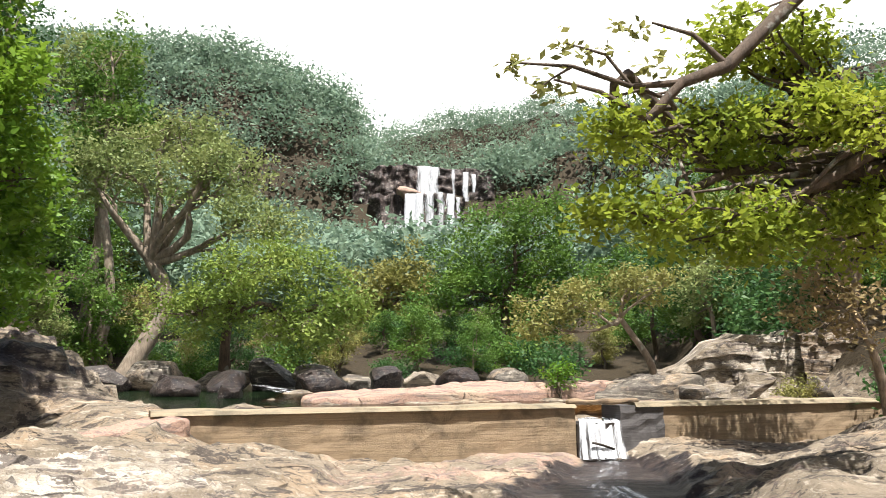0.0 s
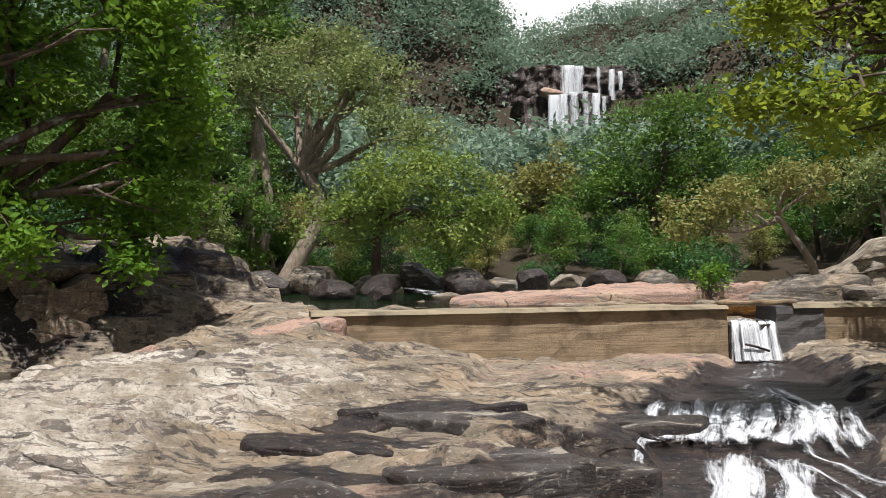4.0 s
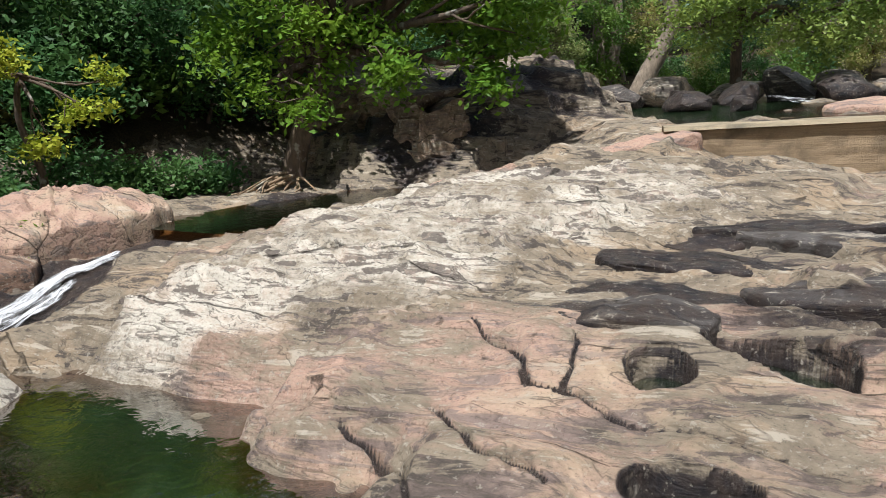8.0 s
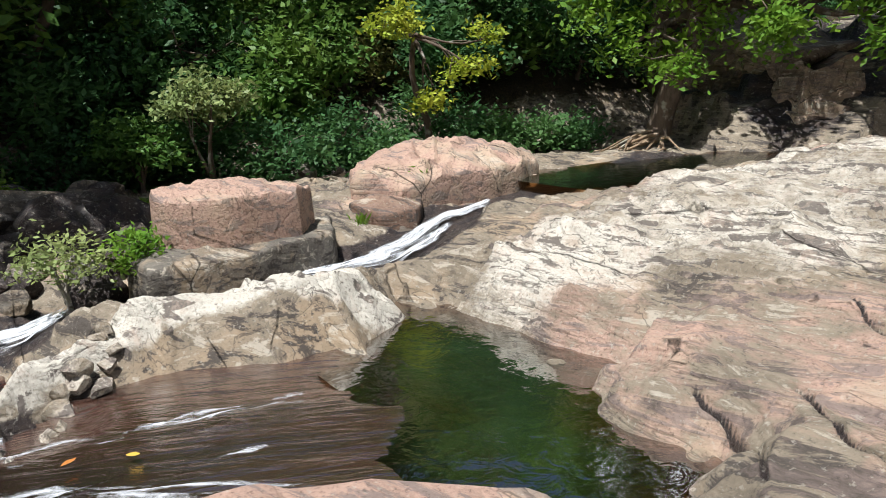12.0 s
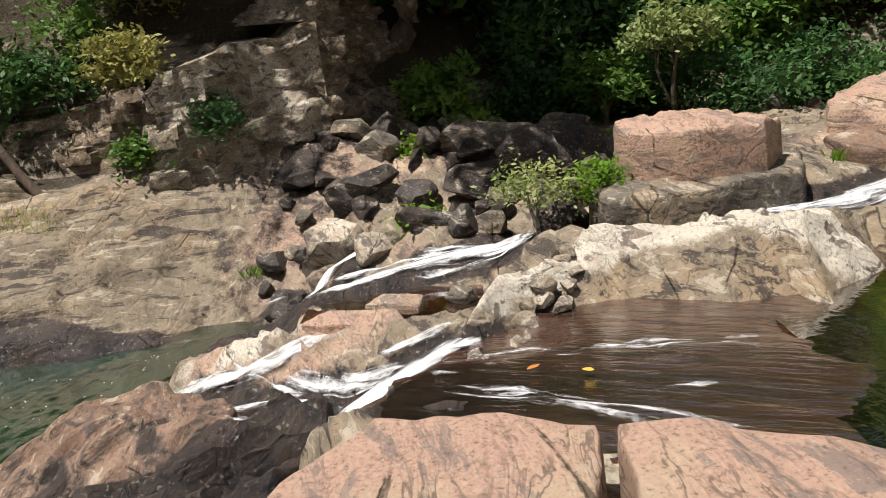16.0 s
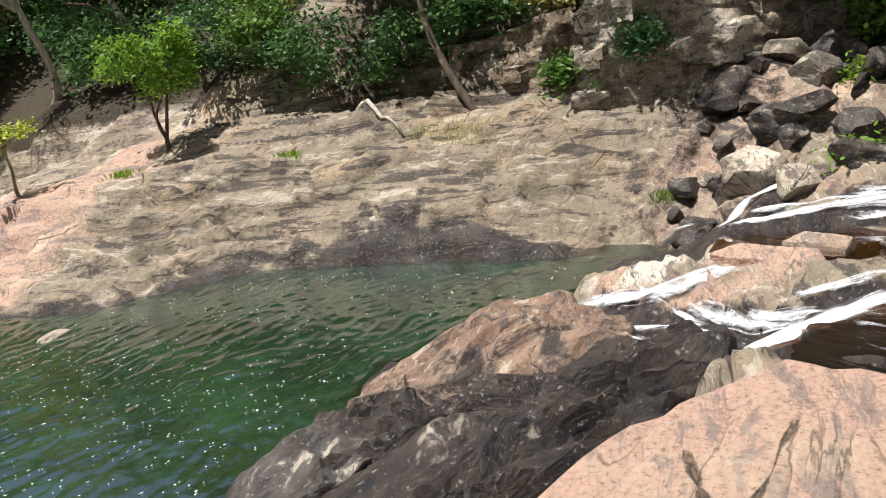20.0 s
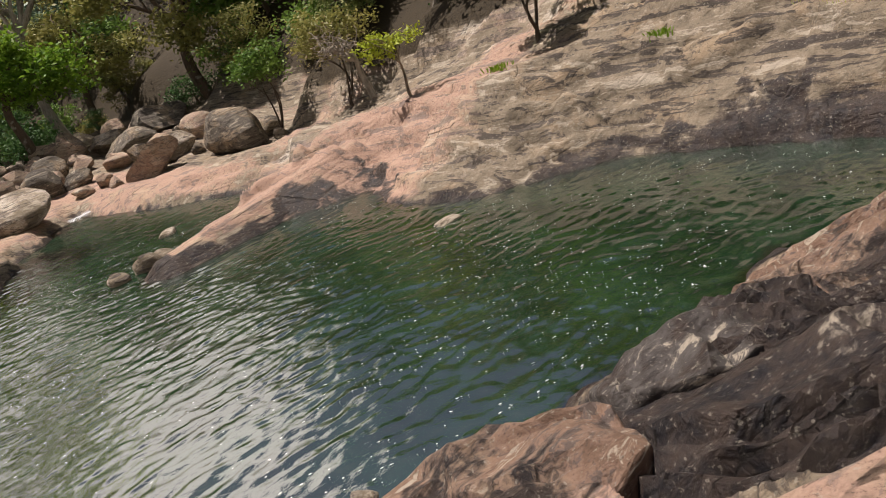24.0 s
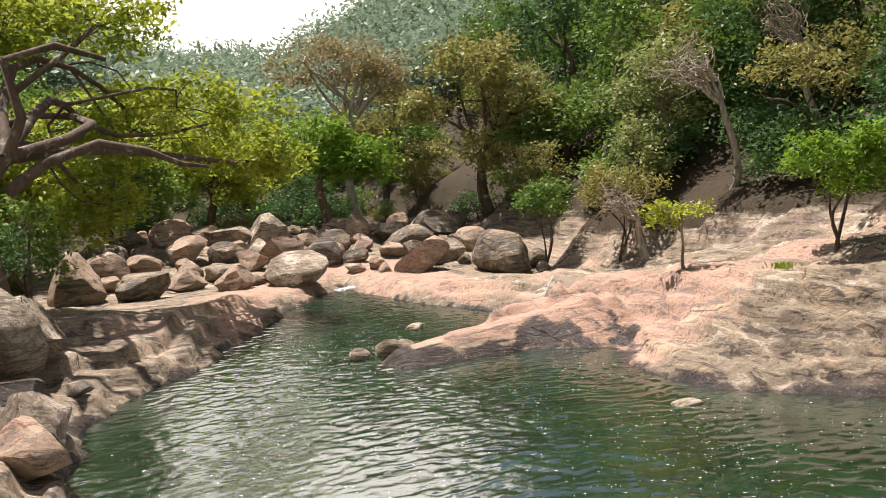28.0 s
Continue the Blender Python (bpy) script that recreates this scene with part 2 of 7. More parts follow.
QUARTZ_LEDGE = [(-5.45, -0.1), (-6.0, 0.0), (-6.95, 0.95), (-6.95, 1.9), (-6.3, 2.8), (-5.85, 2.9), (-5.6, 2.4), (-5.75, 1.7), (-5.95, 1.1), (-5.9, 0.55)]
QUARTZ = [(-5.8, 2.75), (-3.9, 3.2), (-3.2, 4.4), (-2.9, 6.6), (-2.3, 8.2), (-1.9, 9.2), (-2.2, 10.2), (-3.6, 11.0), (-5.6, 10.6), (-6.6, 9.0),
          (-7.3, 6.6), (-6.6, 4.2)]
CRACKED = [(-3.8, 3.2), (-3.0, 2.9), (-2.3, 2.6), (-2.1, 2.1), (-1.0, 2.4), (0.4, 3.0), (0.5, 4.2), (-1.6, 5.8), (-3.1, 4.8)]
LEDGES = [(-2.6, 5.8), (-2.2, 8.6), (0.4, 9.8), (1.4, 9.0), (1.0, 7.0), (1.0, 4.6), (-0.6, 4.3)]
BANK_MASS = [(-18, 19), (-14.5, 14.6), (-9.4, 10.7), (-7.9, 10.9), (-7.6, 12.6), (-6.9, 14.6), (-5.7, 15.6), (-7.5, 19), (-12, 24)]
VALLEY = [(-14, 130), (-16, 100), (-19, 60), (-14, 32), (-12.5, 24), (-13.5, 16), (-14.0, 12), (-14.6, 8), (-15.2, 4), (-14.6, 0), (-13.4, -2.6), (-13.1, -5), (-12.8, -7.5),
          (-12.4, -10.5), (-12.2, -14), (-11.5, -18), (-11, -24), (-12, -32), (-9, -60), (-14, -150), (-30, -480), (30, -480), (12, -150), (4, -60), (5.5, -34), (6.5, -26), (5.5, -20), (5.5, -14),
          (5.5, -8), (8, 0), (9, 8), (9.5, 14), (8.5, 20), (7.5, 26), (9, 34), (11, 60), (12, 100), (9, 130), (30, 420), (-40, 420)]
EAST_STREAM = [(3.2, 15.4, -0.16, 0.5), (2.7, 12.6, -0.18, 0.9), (2.3, 11.2, -0.2, 1.2), (2.0, 10.4, -0.24, 1.3), (1.9, 9.8, -0.44, 1.2), (1.7, 8.7, -0.5, 1.0), (1.6, 7.9, -0.74, 0.9),
               (1.8, 6.6, -0.86, 1.0), (3.2, 4.0, -1.2, 1.1), (5.0, 1.5, -1.5, 1.2)]
WEST_STREAM = [(-7.6, 11.0, 0.06, 0.5), (-8.5, 9.6, 0.03, 0.9), (-8.8, 7.6, 0.02, 0.8), (-9.0, 6.2, -0.06, 0.45), (-8.7, 5.0, -0.14, 0.35), (-7.8, 3.6, -0.3, 0.4),
               (-7.6, 2.0, -0.34, 0.55), (-8.3, 1.2, -0.38, 0.5), (-8.6, 0.5, -0.44, 0.35), (-8.4, 0.05, -0.52, 0.3), (-8.5, -0.45, -0.6, 0.28), (-8.68, -1.05, -0.7, 0.3), (-8.65, -1.6, -0.84, 0.3),
               (-8.8, -2.2, -0.98, 0.3), (-9.2, -2.7, -1.3, 0.35), (-9.6, -3.3, -1.7, 0.5)]
SIDE_STREAM = [(-10.5, -0.5, -0.62, 0.15), (-10.06, -1.1, -0.7, 0.16), (-9.9, -1.7, -0.76, 0.16), (-9.4, -2.0, -0.86, 0.18), (-9.0, -2.2, -0.97, 0.2)]
CHUTE = [(-5.3, 0.0, -0.42, 0.3), (-5.45, -0.4, -0.48, 0.3), (-5.5, -0.73, -0.64, 0.3), (-5.5, -1.0, -0.88, 0.3), (-5.5, -1.4, -1.02, 0.3), (-6.2, -2.0, -1.1, 0.32), (-6.9, -2.9, -1.35, 0.35), (-7.8, -3.6, -1.68, 0.45)]
MOSSY_RIDGE = [(-8.15, -3.5, -1.5), (-8.03, -2.93, -1.15), (-7.38, -2.07, -0.98), (-6.92, -1.35, -0.88), (-6.58, -0.66, -0.74), (-6.39, -0.27, -0.6), (-5.93, 0.04, -0.46)]
TALUS = [(-8.8, 1.2), (-8.9, -2.6), (-10.5, -3.6), (-13.6, -2.4), (-14.2, 1.2), (-11.0, 1.8)]
BROWN_POOL = [(-8.15, -0.75), (-8.0, -0.1), (-7.0, 0.05), (-6.55, -0.3), (-6.8, -0.95), (-7.4, -1.85), (-8.1, -1.75)]
BROWN_Z = -0.78
DAM_A, DAM_B = (-4.45, 12.75), (11.4, 19.15)      # the weir's front foot line
DAM_DIR = Vector((DAM_B[0] - DAM_A[0], DAM_B[1] - DAM_A[1], 0)).normalized()


def ground(x, y):
    """Height of the bare ground, and the four tones of its stone, at places in the plan."""
    wx, wy = x + 0.35 * fbm(x, y, 0.7, 3, 1), y + 0.35 * fbm(x, y, 0.7, 3, 5)
    r = np.hypot(x, y)
    far = step(14, 40, r)
    # shelf, valley sides, river bed upstream and boulder bed downstream
    v = -inside(VALLEY, x + 1.2 * fbm(x, y, 0.22, 2, 2), y + 1.2 * fbm(x, y, 0.22, 2, 3))
    up = 0.10 * fbm(wx, wy, 0.45, 3, 4)
    behind = (x - DAM_A[0]) * -DAM_DIR.y + (y - DAM_A[1]) * DAM_DIR.x
    bed = step(0.0, 1.2, behind) * step(-6.5, -4.0, x)
    up = up + bed * (0.62 + 0.12 * fbm(x, y, 0.5, 3, 6))
    up = up + np.clip(y - 30, 0, 95) * 0.17 + 11 * step(126.5, 128, y) + 5 * step(131, 133, y) + np.clip(y - 134, 0, 120) * 0.08 - 1.2 * step(-10, -26, y)
    up = up + np.clip(-27 - y, 0, 14) * 0.10 + np.clip(-50 - y, 0, 160) * 0.22
    up = up + (52 + 0.12 * (x + 20) + 7 * fbm(x, y, 0.03, 3, 6)) * step(250, 330, y)
    slope = 0.62 + 0.15 * field(x, y, 0.03, 2)
    rise = np.clip(v, 0, None)
    hill = slope * rise + 1.4 * step(0.0, 1.4, v) * step(-1, -4, y) * step(-12.5, -9.5, y) + 0.5 * step(0, 1.5, v)
    hill = np.where(hill > 55, 55 + (hill - 55) * 0.35, hill) + far * rise * 0.05 * fbm(x, y, 0.05, 3, 8)
    hill = hill * (1 - 0.45 * step(35, 70, y))
    high = step(128, 150, y) * step(260, 180, y)
    hill = hill * (1 - high * (x < 0)) + high * (x < 0) * 25 * (0.62 + 0.38 * step(2, 26, v)) * step(-5.0, 3.0, v + 1.5 * fbm(x, y, 0.15, 3, 4))
    up = up + np.clip(hill, 0, 95) * (1 - step(200, 260, y))
    t = inside(TALUS, wx, wy)
    up = np.where(t > -3.0, np.minimum(up, -0.58 - 0.17 * (x + 9) + 0.9 * np.clip(-t, 0, None) ** 1.3), up)
    # shelf west of the pool, the bank mass west of the weir
    up = up + 0.3 * step(-10.2, -11.5, x) * step(0, -3, y)
    m = inside(BANK_MASS, wx, wy)
    crest = np.clip(0.75 + 0.42 * (-5.2 - x), 0.3, 1.75) + 0.10 * (y - 13)
    mass = crest * (0.55 * step(-0.1, 0.4, m) + 0.45 * step(0.5, 1.5, m)) + 0.12 * fbm(x, y, 0.8, 3, 2)
    terr = (mass + 0.10 * x) * 2.9 + 0.5 * fbm(x, y, 0.5, 3, 4)
    mass = mass + (np.floor(terr) + step(0.6, 0.9, terr % 1.0) - terr) / 2.9
    up = np.maximum(up, np.where(m > -0.1, mass, -5))
    # the quartz hump, the pink rib, the dome by the small fall
    d, z = along([(-5.5, 3.9, 0.05), (-5.3, 6.0, 0.3), (-4.9, 8.5, 0.42), (-4.2, 11.0, 0.35), (-3.4, 13.0, 0.3)], wx, wy)
    up = np.maximum(up, z + 0.06 - 0.09 * d * d)
    d, z = along([(-7.1, 10.2, 0.15), (-6.2, 11.3, 0.5), (-5.3, 12.2, 0.66), (-4.3, 12.75, 0.70), (-3.7, 12.7, 0.3)], x, y)
    up = np.maximum(up, z - 0.9 * np.clip(d - 0.45, 0, None) - 0.12 * d)
    d, z = along([(-4.7, 13.1, 0.72), (-5.5, 14.3, 0.86), (-6.4, 15.4, 1.0), (-7.6, 16.6, 1.1)], x, y)
    up = np.maximum(up, z - 0.6 * np.clip(d - 0.5, 0, None))
    d, z = along([(4.6, 9.6, 0.2), (7.0, 12.4, 0.45), (9.5, 14.5, 0.8)], wx, wy)
    up = np.maximum(up, z - 0.12 * d * d)
    q = inside(QUARTZ_LEDGE, wx * 0.5 + x * 0.5, wy * 0.5 + y * 0.5)
    # streams cut in
    runs = 0.0
    for line, deep in ((EAST_STREAM, 0.05), (WEST_STREAM, 0.05), (SIDE_STREAM, 0.05), (CHUTE, 0.05)):
        d, z, w = along(line, x, y)
        runs = np.maximum(runs, step(w + 0.12, w - 0.08, d))
        wall = z - deep + 0.42 * np.clip(d - w, 0, None) + 0.10 * np.clip(d - w, 0, None) ** 2
        up = np.minimum(up, np.maximum(wall, z - deep))
    f = inside(FILM, x, y)
    up = np.minimum(up, UPPER_Z - 0.05 + 0.9 * np.clip(-f, 0, None))
    u = inside(UPPER, x + 0.2 * fbm(x, y, 1.4, 3, 9), y + 0.2 * fbm(x, y, 1.4, 3, 11))
    bp = inside(BROWN_POOL, x, y)
    up = np.minimum(up, BROWN_Z + np.where(bp > 0, np.maximum(-0.6 * bp, -0.14), -0.8 * bp))
    d, z = along(MOSSY_RIDGE, wx * 0.4 + x * 0.6, wy * 0.4 + y * 0.6)
    ridge_at = step(0.55, 0.2, d)
    up = np.maximum(up, z + 0.07 * fbm(x, y, 2.6, 3, 4) + 0.04 * ridged(x, y, 3.2, 2, 8) - 0.75 * np.clip(d - 0.10, 0, None))
    up = np.minimum(up, UPPER_Z + np.where(u > 0, np.maximum(-0.75 * u, -0.6), -1.1 * u))
    up = np.maximum(up, np.where(q > -0.4, np.minimum(-0.13 + 0.06 * ridged(x, y, 1.6, 3, 5), -0.36 + 1.6 * np.clip(q + 0.05, -0.3, 1)), -9))
    # the drop to the pool
    s = -inside(POOL, x + 0.18 * fbm(x, y, 0.9, 3, 3), y + 0.18 * fbm(x, y, 0.9, 3, 7))
    pitch = 0.60 + 0.12 * step(-7, -10, x) - 0.26 * step(-8.5, -6.5, x) * step(0.5, -0.5, x) * step(-7, -5, y)
    drop = POOL_Z + np.where(s > 0, pitch * s + 0.10 * step(0, 0.3, s), np.maximum(1.5 * s, -1.2))
    terr = drop * 2.4 + 0.5 * fbm(x, y, 0.6, 3, 9)
    drop = drop + np.where(s > 0.1, (np.floor(terr) + step(0.55, 0.9, terr % 1.0) - terr) / 2.4 * 0.7 * step(0.0, 0.4, s), 0)
    under = np.minimum(inside([(-4.0, -1.3), (-3.9, 0.6), (-3.2, 1.5), (-2.2, 2.0), (0.2, 1.6), (0.6, 0.2), (0.0, -2.0), (-2.5, -1.9)], x, y), 1.0)
    up = np.minimum(up, np.where(under > -0.6, -0.38 + np.clip(-under, 0, 0.6) * 0.7, 1e3))
    up = np.where(s < 14, np.minimum(up, drop + np.clip(s - 4.5, 0, None) * 0.5), up)
    tongue, z = along([(-7.4, -15.6, -0.7), (-5.6, -15.9, -1.1), (-3.1, -15.0, -1.35)], x, y)
    up = np.maximum(up, z - 0.9 * np.clip(tongue - 0.25, 0, None))
    seat = inside([(-3.7, -4.4), (-4.6, -4.4), (-6.9, -4.2), (-7.0, -3.3), (-6.2, -2.6), (-5.5, -1.75), (-5.2, -1.35), (-4.4, -1.4), (-3.6, -1.2), (-2.6, -1.6), (-2.1, -2.4), (-2.3, -3.6)], x, y)
    up = np.minimum(up, np.where(seat > -0.25, -1.24 + 0.26 * (y + 2.7) + 1.6 * np.clip(-seat, 0, None), 1e3))
    # strata: slanting beds that break into small scarps, finer flow ripples on the quartz
    rock = 1 - step(0.6, 3.0, v) * (1 - step(-2, -5, y) * step(-13, -9.5, y) * step(4, 2, v))
    near = step(60, 14, r)
    led = step(-0.5, 0.6, inside(LEDGES, x, y))
    crk = step(-0.2, 0.4, inside(CRACKED, x, y))
    wetbed = step(-0.2, 0.1, f) + step(-0.1, 0.15, u) + step(-0.1, 0.2, bp) + 0.95 * runs
    dry = 1 - 0.9 * np.clip(wetbed, 0, 1)
    bedding = -0.30 * wx + 0.95 * wy + up * 0.8 + 0.7 * fbm(x, y, 0.3, 3, 10)
    calm = 1 - 0.8 * step(-3.6, -5.6, y)      # the far shore is worn smooth
    shelf = step(-6.0, -7.5, x) * step(-3.4, -5.0, y) * step(-27, -22, y)
    slant = 0.95 * x + 0.30 * y + 0.28 * fbm(x, y, 0.35, 3, 11)
    for cyc, amp in ((0.85, 0.22), (2.3, 0.11), (6.0, 0.035)):
        b = (slant * cyc + 0.14 * fbm(x, y, 0.5 * cyc, 2, 7)) % 1.0
        tooth = np.where(b < 0.90, b / 0.90, (1 - b) / 0.10)
        up = up - shelf * rock * step(-0.1, 0.5, s) * np.clip(amp * (0.65 + 0.8 * fbm(x, y, 0.3 * cyc, 2, 13)), 0, 0.3) * (tooth - 0.5)
    for cyc, amp in ((0.62, 0.11 + 0.12 * led - 0.07 * crk), (1.7, (0.06 + 0.05 * led - 0.035 * crk) * calm), (4.1, (0.026 - 0.012 * crk) * calm)):
        b = (bedding * cyc + 0.28 * fbm(x * 0.6, y, 0.8 * cyc, 2, 6)) % 1.0
        tooth = np.where(b < 0.06, b / 0.06, (1 - b) / 0.94)
        up = up + near * rock * dry * np.clip(amp * (0.7 + 0.6 * fbm(x, y, 0.4 * cyc, 2, 12)), 0, 0.3) * (tooth - 0.5)
    # joint blocks: each bed breaks across into pieces that stand a little higher or lower
    qz = step(-0.3, 0.5, inside(QUARTZ, wx, wy))
    for cyc, amp in ((1.1, 0.10), (2.6, 0.045 * calm)):
        bed_no = np.floor(bedding * cyc + 0.35 * fbm(x, y, 0.9 * cyc, 2, 9))
        piece = np.floor((0.95 * wx + 0.30 * wy) * cyc * 0.55 + 3.7 * np.sin(bed_no * 2.4) + 0.3 * fbm(x, y, 1.5, 2, 2))
        chance = (np.sin(bed_no * 12.9898 + piece * 78.233) * 43758.5453) % 1.0
        up = up + near * rock * dry * amp * (0.45 - 0.15 * led - 0.30 * crk - 0.30 * qz) * (1 - 0.6 * shelf) * (chance - 0.5)
    a, b = wx * 0.94 + wy * 0.33, -wx * 0.33 + wy * 0.94
    ripple = ridged(a * 0.8 + 0.5 * fbm(x, y, 1.2, 3, 3), b * 2.6 + 0.5 * fbm(x, y, 2.0, 2, 6), 1.5, 4, 4)
    up = up + near * rock * (0.006 + 0.052 * qz) * (1 - shelf) * ripple * (1 - 0.7 * np.clip(wetbed, 0, 1))
    up = up + near * rock * (0.03 * calm * fbm(x, y, 1.7, 4, 6) + 0.05 * calm * ridged(x, y, 0.8, 3, 13) * step(0, 2, s)) * (1 - 0.8 * np.clip(wetbed, 0, 1))
    # cracks and potholes of the flat slab
    holes, holes_line = np.zeros_like(x), np.zeros_like(x)
    for line in ([(-2.95, 4.5, 0.02), (-2.5, 4.25, 0.03), (-2.03, 3.78, 0.035), (-1.82, 3.69, 0.035), (-1.47, 3.55, 0.03), (-1.17, 3.57, 0.03), (-0.85, 3.54, 0.03), (-0.3, 3.52, 0.025), (0.3, 3.4, 0.02)],
                 [(-2.9, 3.31, 0.015), (-2.53, 3.41, 0.022), (-2.15, 3.08, 0.025), (-1.85, 2.91, 0.025), (-1.47, 2.75, 0.02)], [(-2.88, 3.05, 0.015), (-2.7, 3.02, 0.02), (-2.42, 2.9, 0.022), (-1.97, 2.47, 0.015)],
                 [(-2.2, 4.6, 0.015), (-1.95, 4.1, 0.02), (-1.9, 3.72, 0.018)], [(-0.78, 4.98, 0.07), (-0.35, 5.1, 0.11), (0.1, 5.02, 0.13), (0.6, 4.85, 0.12)]):
        d, w = along(line, x + 0.05 * field(x, y, 4, 1), y + 0.05 * field(x, y, 4, 2))
        up = up - np.minimum(0.03 + 0.9 * w, 0.2) * step(1.1 * w, 0.3 * w, d)
        holes_line = np.maximum(holes_line, step(1.3 * w, 0.6 * w, d))
    for px, py, ax, ay, turn, deep in ((-1.5, 4.25, 0.20, 0.30, 0.3, 0.46), (-1.05, 4.8, 0.55, 0.20, -0.42, 0.40), (-0.95, 3.05, 0.28, 0.22, 0.2, 0.30),
                                       (0.1, 5.6, 0.6, 0.22, 0.1, 0.25), (-1.0, 5.9, 0.5, 0.16, 0.3, 0.18)):
        c, sn = math.cos(turn), math.sin(turn)
        e = np.hypot(((x - px) * c + (y - py) * sn) / ax, ((y - py) * c - (x - px) * sn) / ay)
        up = up - deep * step(1.08, 0.92, e + 0.1 * field(x, y, 3, 4))
        holes = np.maximum(holes, step(1.2, 0.95, e))
    # tones
    white = 0.53 * step(-0.8, 0.9, inside(QUARTZ, wx, wy)) + 0.85 * step(-0.15, 0.12, q)
    cl = step(-0.6, 0.6, inside([(-9.8, -1.6), (-13.6, -1.4), (-14, -4.0), (-12.6, -6.2), (-11.2, -5.4), (-10.6, -3.0)], wx, wy))
    lapse = fbm(x, y, 0.45, 3, 14)
    white = white + 0.22 * cl + 0.36 * step(-0.4, 0.8, x) * step(-6, -8, y) * step(7, 4, s) + shelf * (0.08 + 0.16 * step(0.2, 0.9, lapse) + 0.25 * step(-8, -13, y)) + 0.62 * ridge_at * step(-0.5, 0.4, fbm(x, y, 1.7, 2, 3))
    pink = 0.22 + 0.34 * fbm(x, y, 0.35, 3, 5)
    pink = pink + 0.5 * step(0.5, -0.5, np.abs(s - 1.6) - 1.2) * step(-7.5, -6, x) * step(-1, -3, y)
    pink = pink - 0.1 * step(0.0, 0.7, m) - 0.55 * step(-0.4, 0.8, x) * step(-6, -8, y) - 0.25 * shelf * step(-12, -9, y) + 0.22 * step(-0.4, 0.4, inside(CRACKED, x, y)) + 0.10 * qz + 0.20 * led + 0.3 * step(-9, -14, y) * step(6, 2, s)
    # potholes: wet and shade in one colour; crack lines darkened the same way
    wet = np.maximum(0.85 * holes, 0.7 * holes_line)
    for line, reach in ((EAST_STREAM, 0.7), (WEST_STREAM, 0.45), (SIDE_STREAM, 0.35), (CHUTE, 0.45)):
        d, z, w = along(line, wx, wy)
        wet = np.maximum(wet, step(w + reach, w - 0.1, d))
    wet = np.maximum(np.maximum(wet, 0.9 * step(-0.06, 0.05, f)), 0.8 * step(-0.15, 0.05, seat))
    wet = np.maximum(wet, 0.62 * step(0.35, 0.05, s) * step(-2, 0.0, s))
    wet = np.maximum(wet, (0.50 + 0.30 * fbm(x * 0.45, y, 0.9, 3, 2)) * step(-0.5, 0.5, inside(LEDGES, wx, wy)))
    wet = np.maximum(wet, 1.0 * step(3.4, 1.2, s + 0.8 * fbm(x, y, 0.8, 2, 3)) * step(-9.5, -8.5, x) * step(1, -0.5, x) * step(-5, -4, y))
    wet = np.maximum(wet, 0.46 * step(-7.5, -9.5, x) * step(-1.0, -2.0, y) * step(-5.2, -3.8, y))
    # bank mass: tree shade painted in with the dark tone, not water
    wet = np.maximum(wet, (0.58 + 0.25 * fbm(x, y, 0.6, 3, 5)) * step(0.0, 0.7, m))
    wet = np.maximum(wet, shelf * (0.30 * step(2.6, 0.3, s + 0.9 * fbm(x, y, 0.7, 2, 6)) * step(-9.5, -6.5, y) + 0.52 * step(0.9, 0.1, s) + 0.25 * step(-0.1, -0.9, lapse)))
    wet = wet * (1 - 0.85 * ridge_at) * (1 - 0.9 * step(-0.12, 0.05, q))
    litter = step(0.2, 1.6, v) * (1 - step(-2, -5, y) * step(-13, -9.5, y) * step(3.0, 1.6, v)) * 0.9
    litter = np.maximum(litter, step(30, 33, y))
    litter = np.maximum(litter, step(-34, -38, y))
    litter = np.maximum(litter, 0.55 * step(-11.0, -12.2, x) * step(-5.0, -6.5, y) * step(-11, -9.5, y))
    return up, np.clip(white, 0, 1), np.clip(pink, 0, 1), np.clip(wet, 0, 1), np.clip(litter, 0, 1)


def lie(x, y):
    """Height of the finished ground sheet at places in the plan."""
    x, y = np.asarray(x, float), np.asarray(y, float)
    i = np.clip(np.interp(np.hypot(x, y), rad, np.arange(len(rad))), 0, len(rad) - 1.001)
    j = np.interp((np.degrees(np.arctan2(-x, y)) + 34) % 360 - 34, np.append(yaw, 326.0), np.arange(len(yaw) + 1))
    i0, j0 = np.floor(i).astype(int), np.floor(j).astype(int)
    u, v, n = i - i0, j - j0, len(yaw)
    grid = GZ.reshape(len(rad), n)
    near, far = grid[i0, j0 % n] * (1 - v) + grid[i0, (j0 + 1) % n] * v, grid[i0 + 1, j0 % n] * (1 - v) + grid[i0 + 1, (j0 + 1) % n] * v
    return near * (1 - u) + far * u


def height(x, y):
    return float(lie(x, y))


# ---- mesh helpers ----
def part(name, bm, mat, parent=None, label="", smooth=False):
    me = bpy.data.meshes.new(name)
    bm.to_mesh(me)
    bm.free()
    return hang(name, me, mat, parent, label, smooth)


def hang(name, me, mat, parent=None, label="", smooth=False):
    if mat is not None and not me.materials:
        me.materials.append(mat)
    if smooth:
        me.polygons.foreach_set("use_smooth", np.ones(len(me.polygons), bool))
    ob = new(name, me)
    if parent is not None:
        ob.parent = parent
    if label:
        ob["label"] = label
    return ob


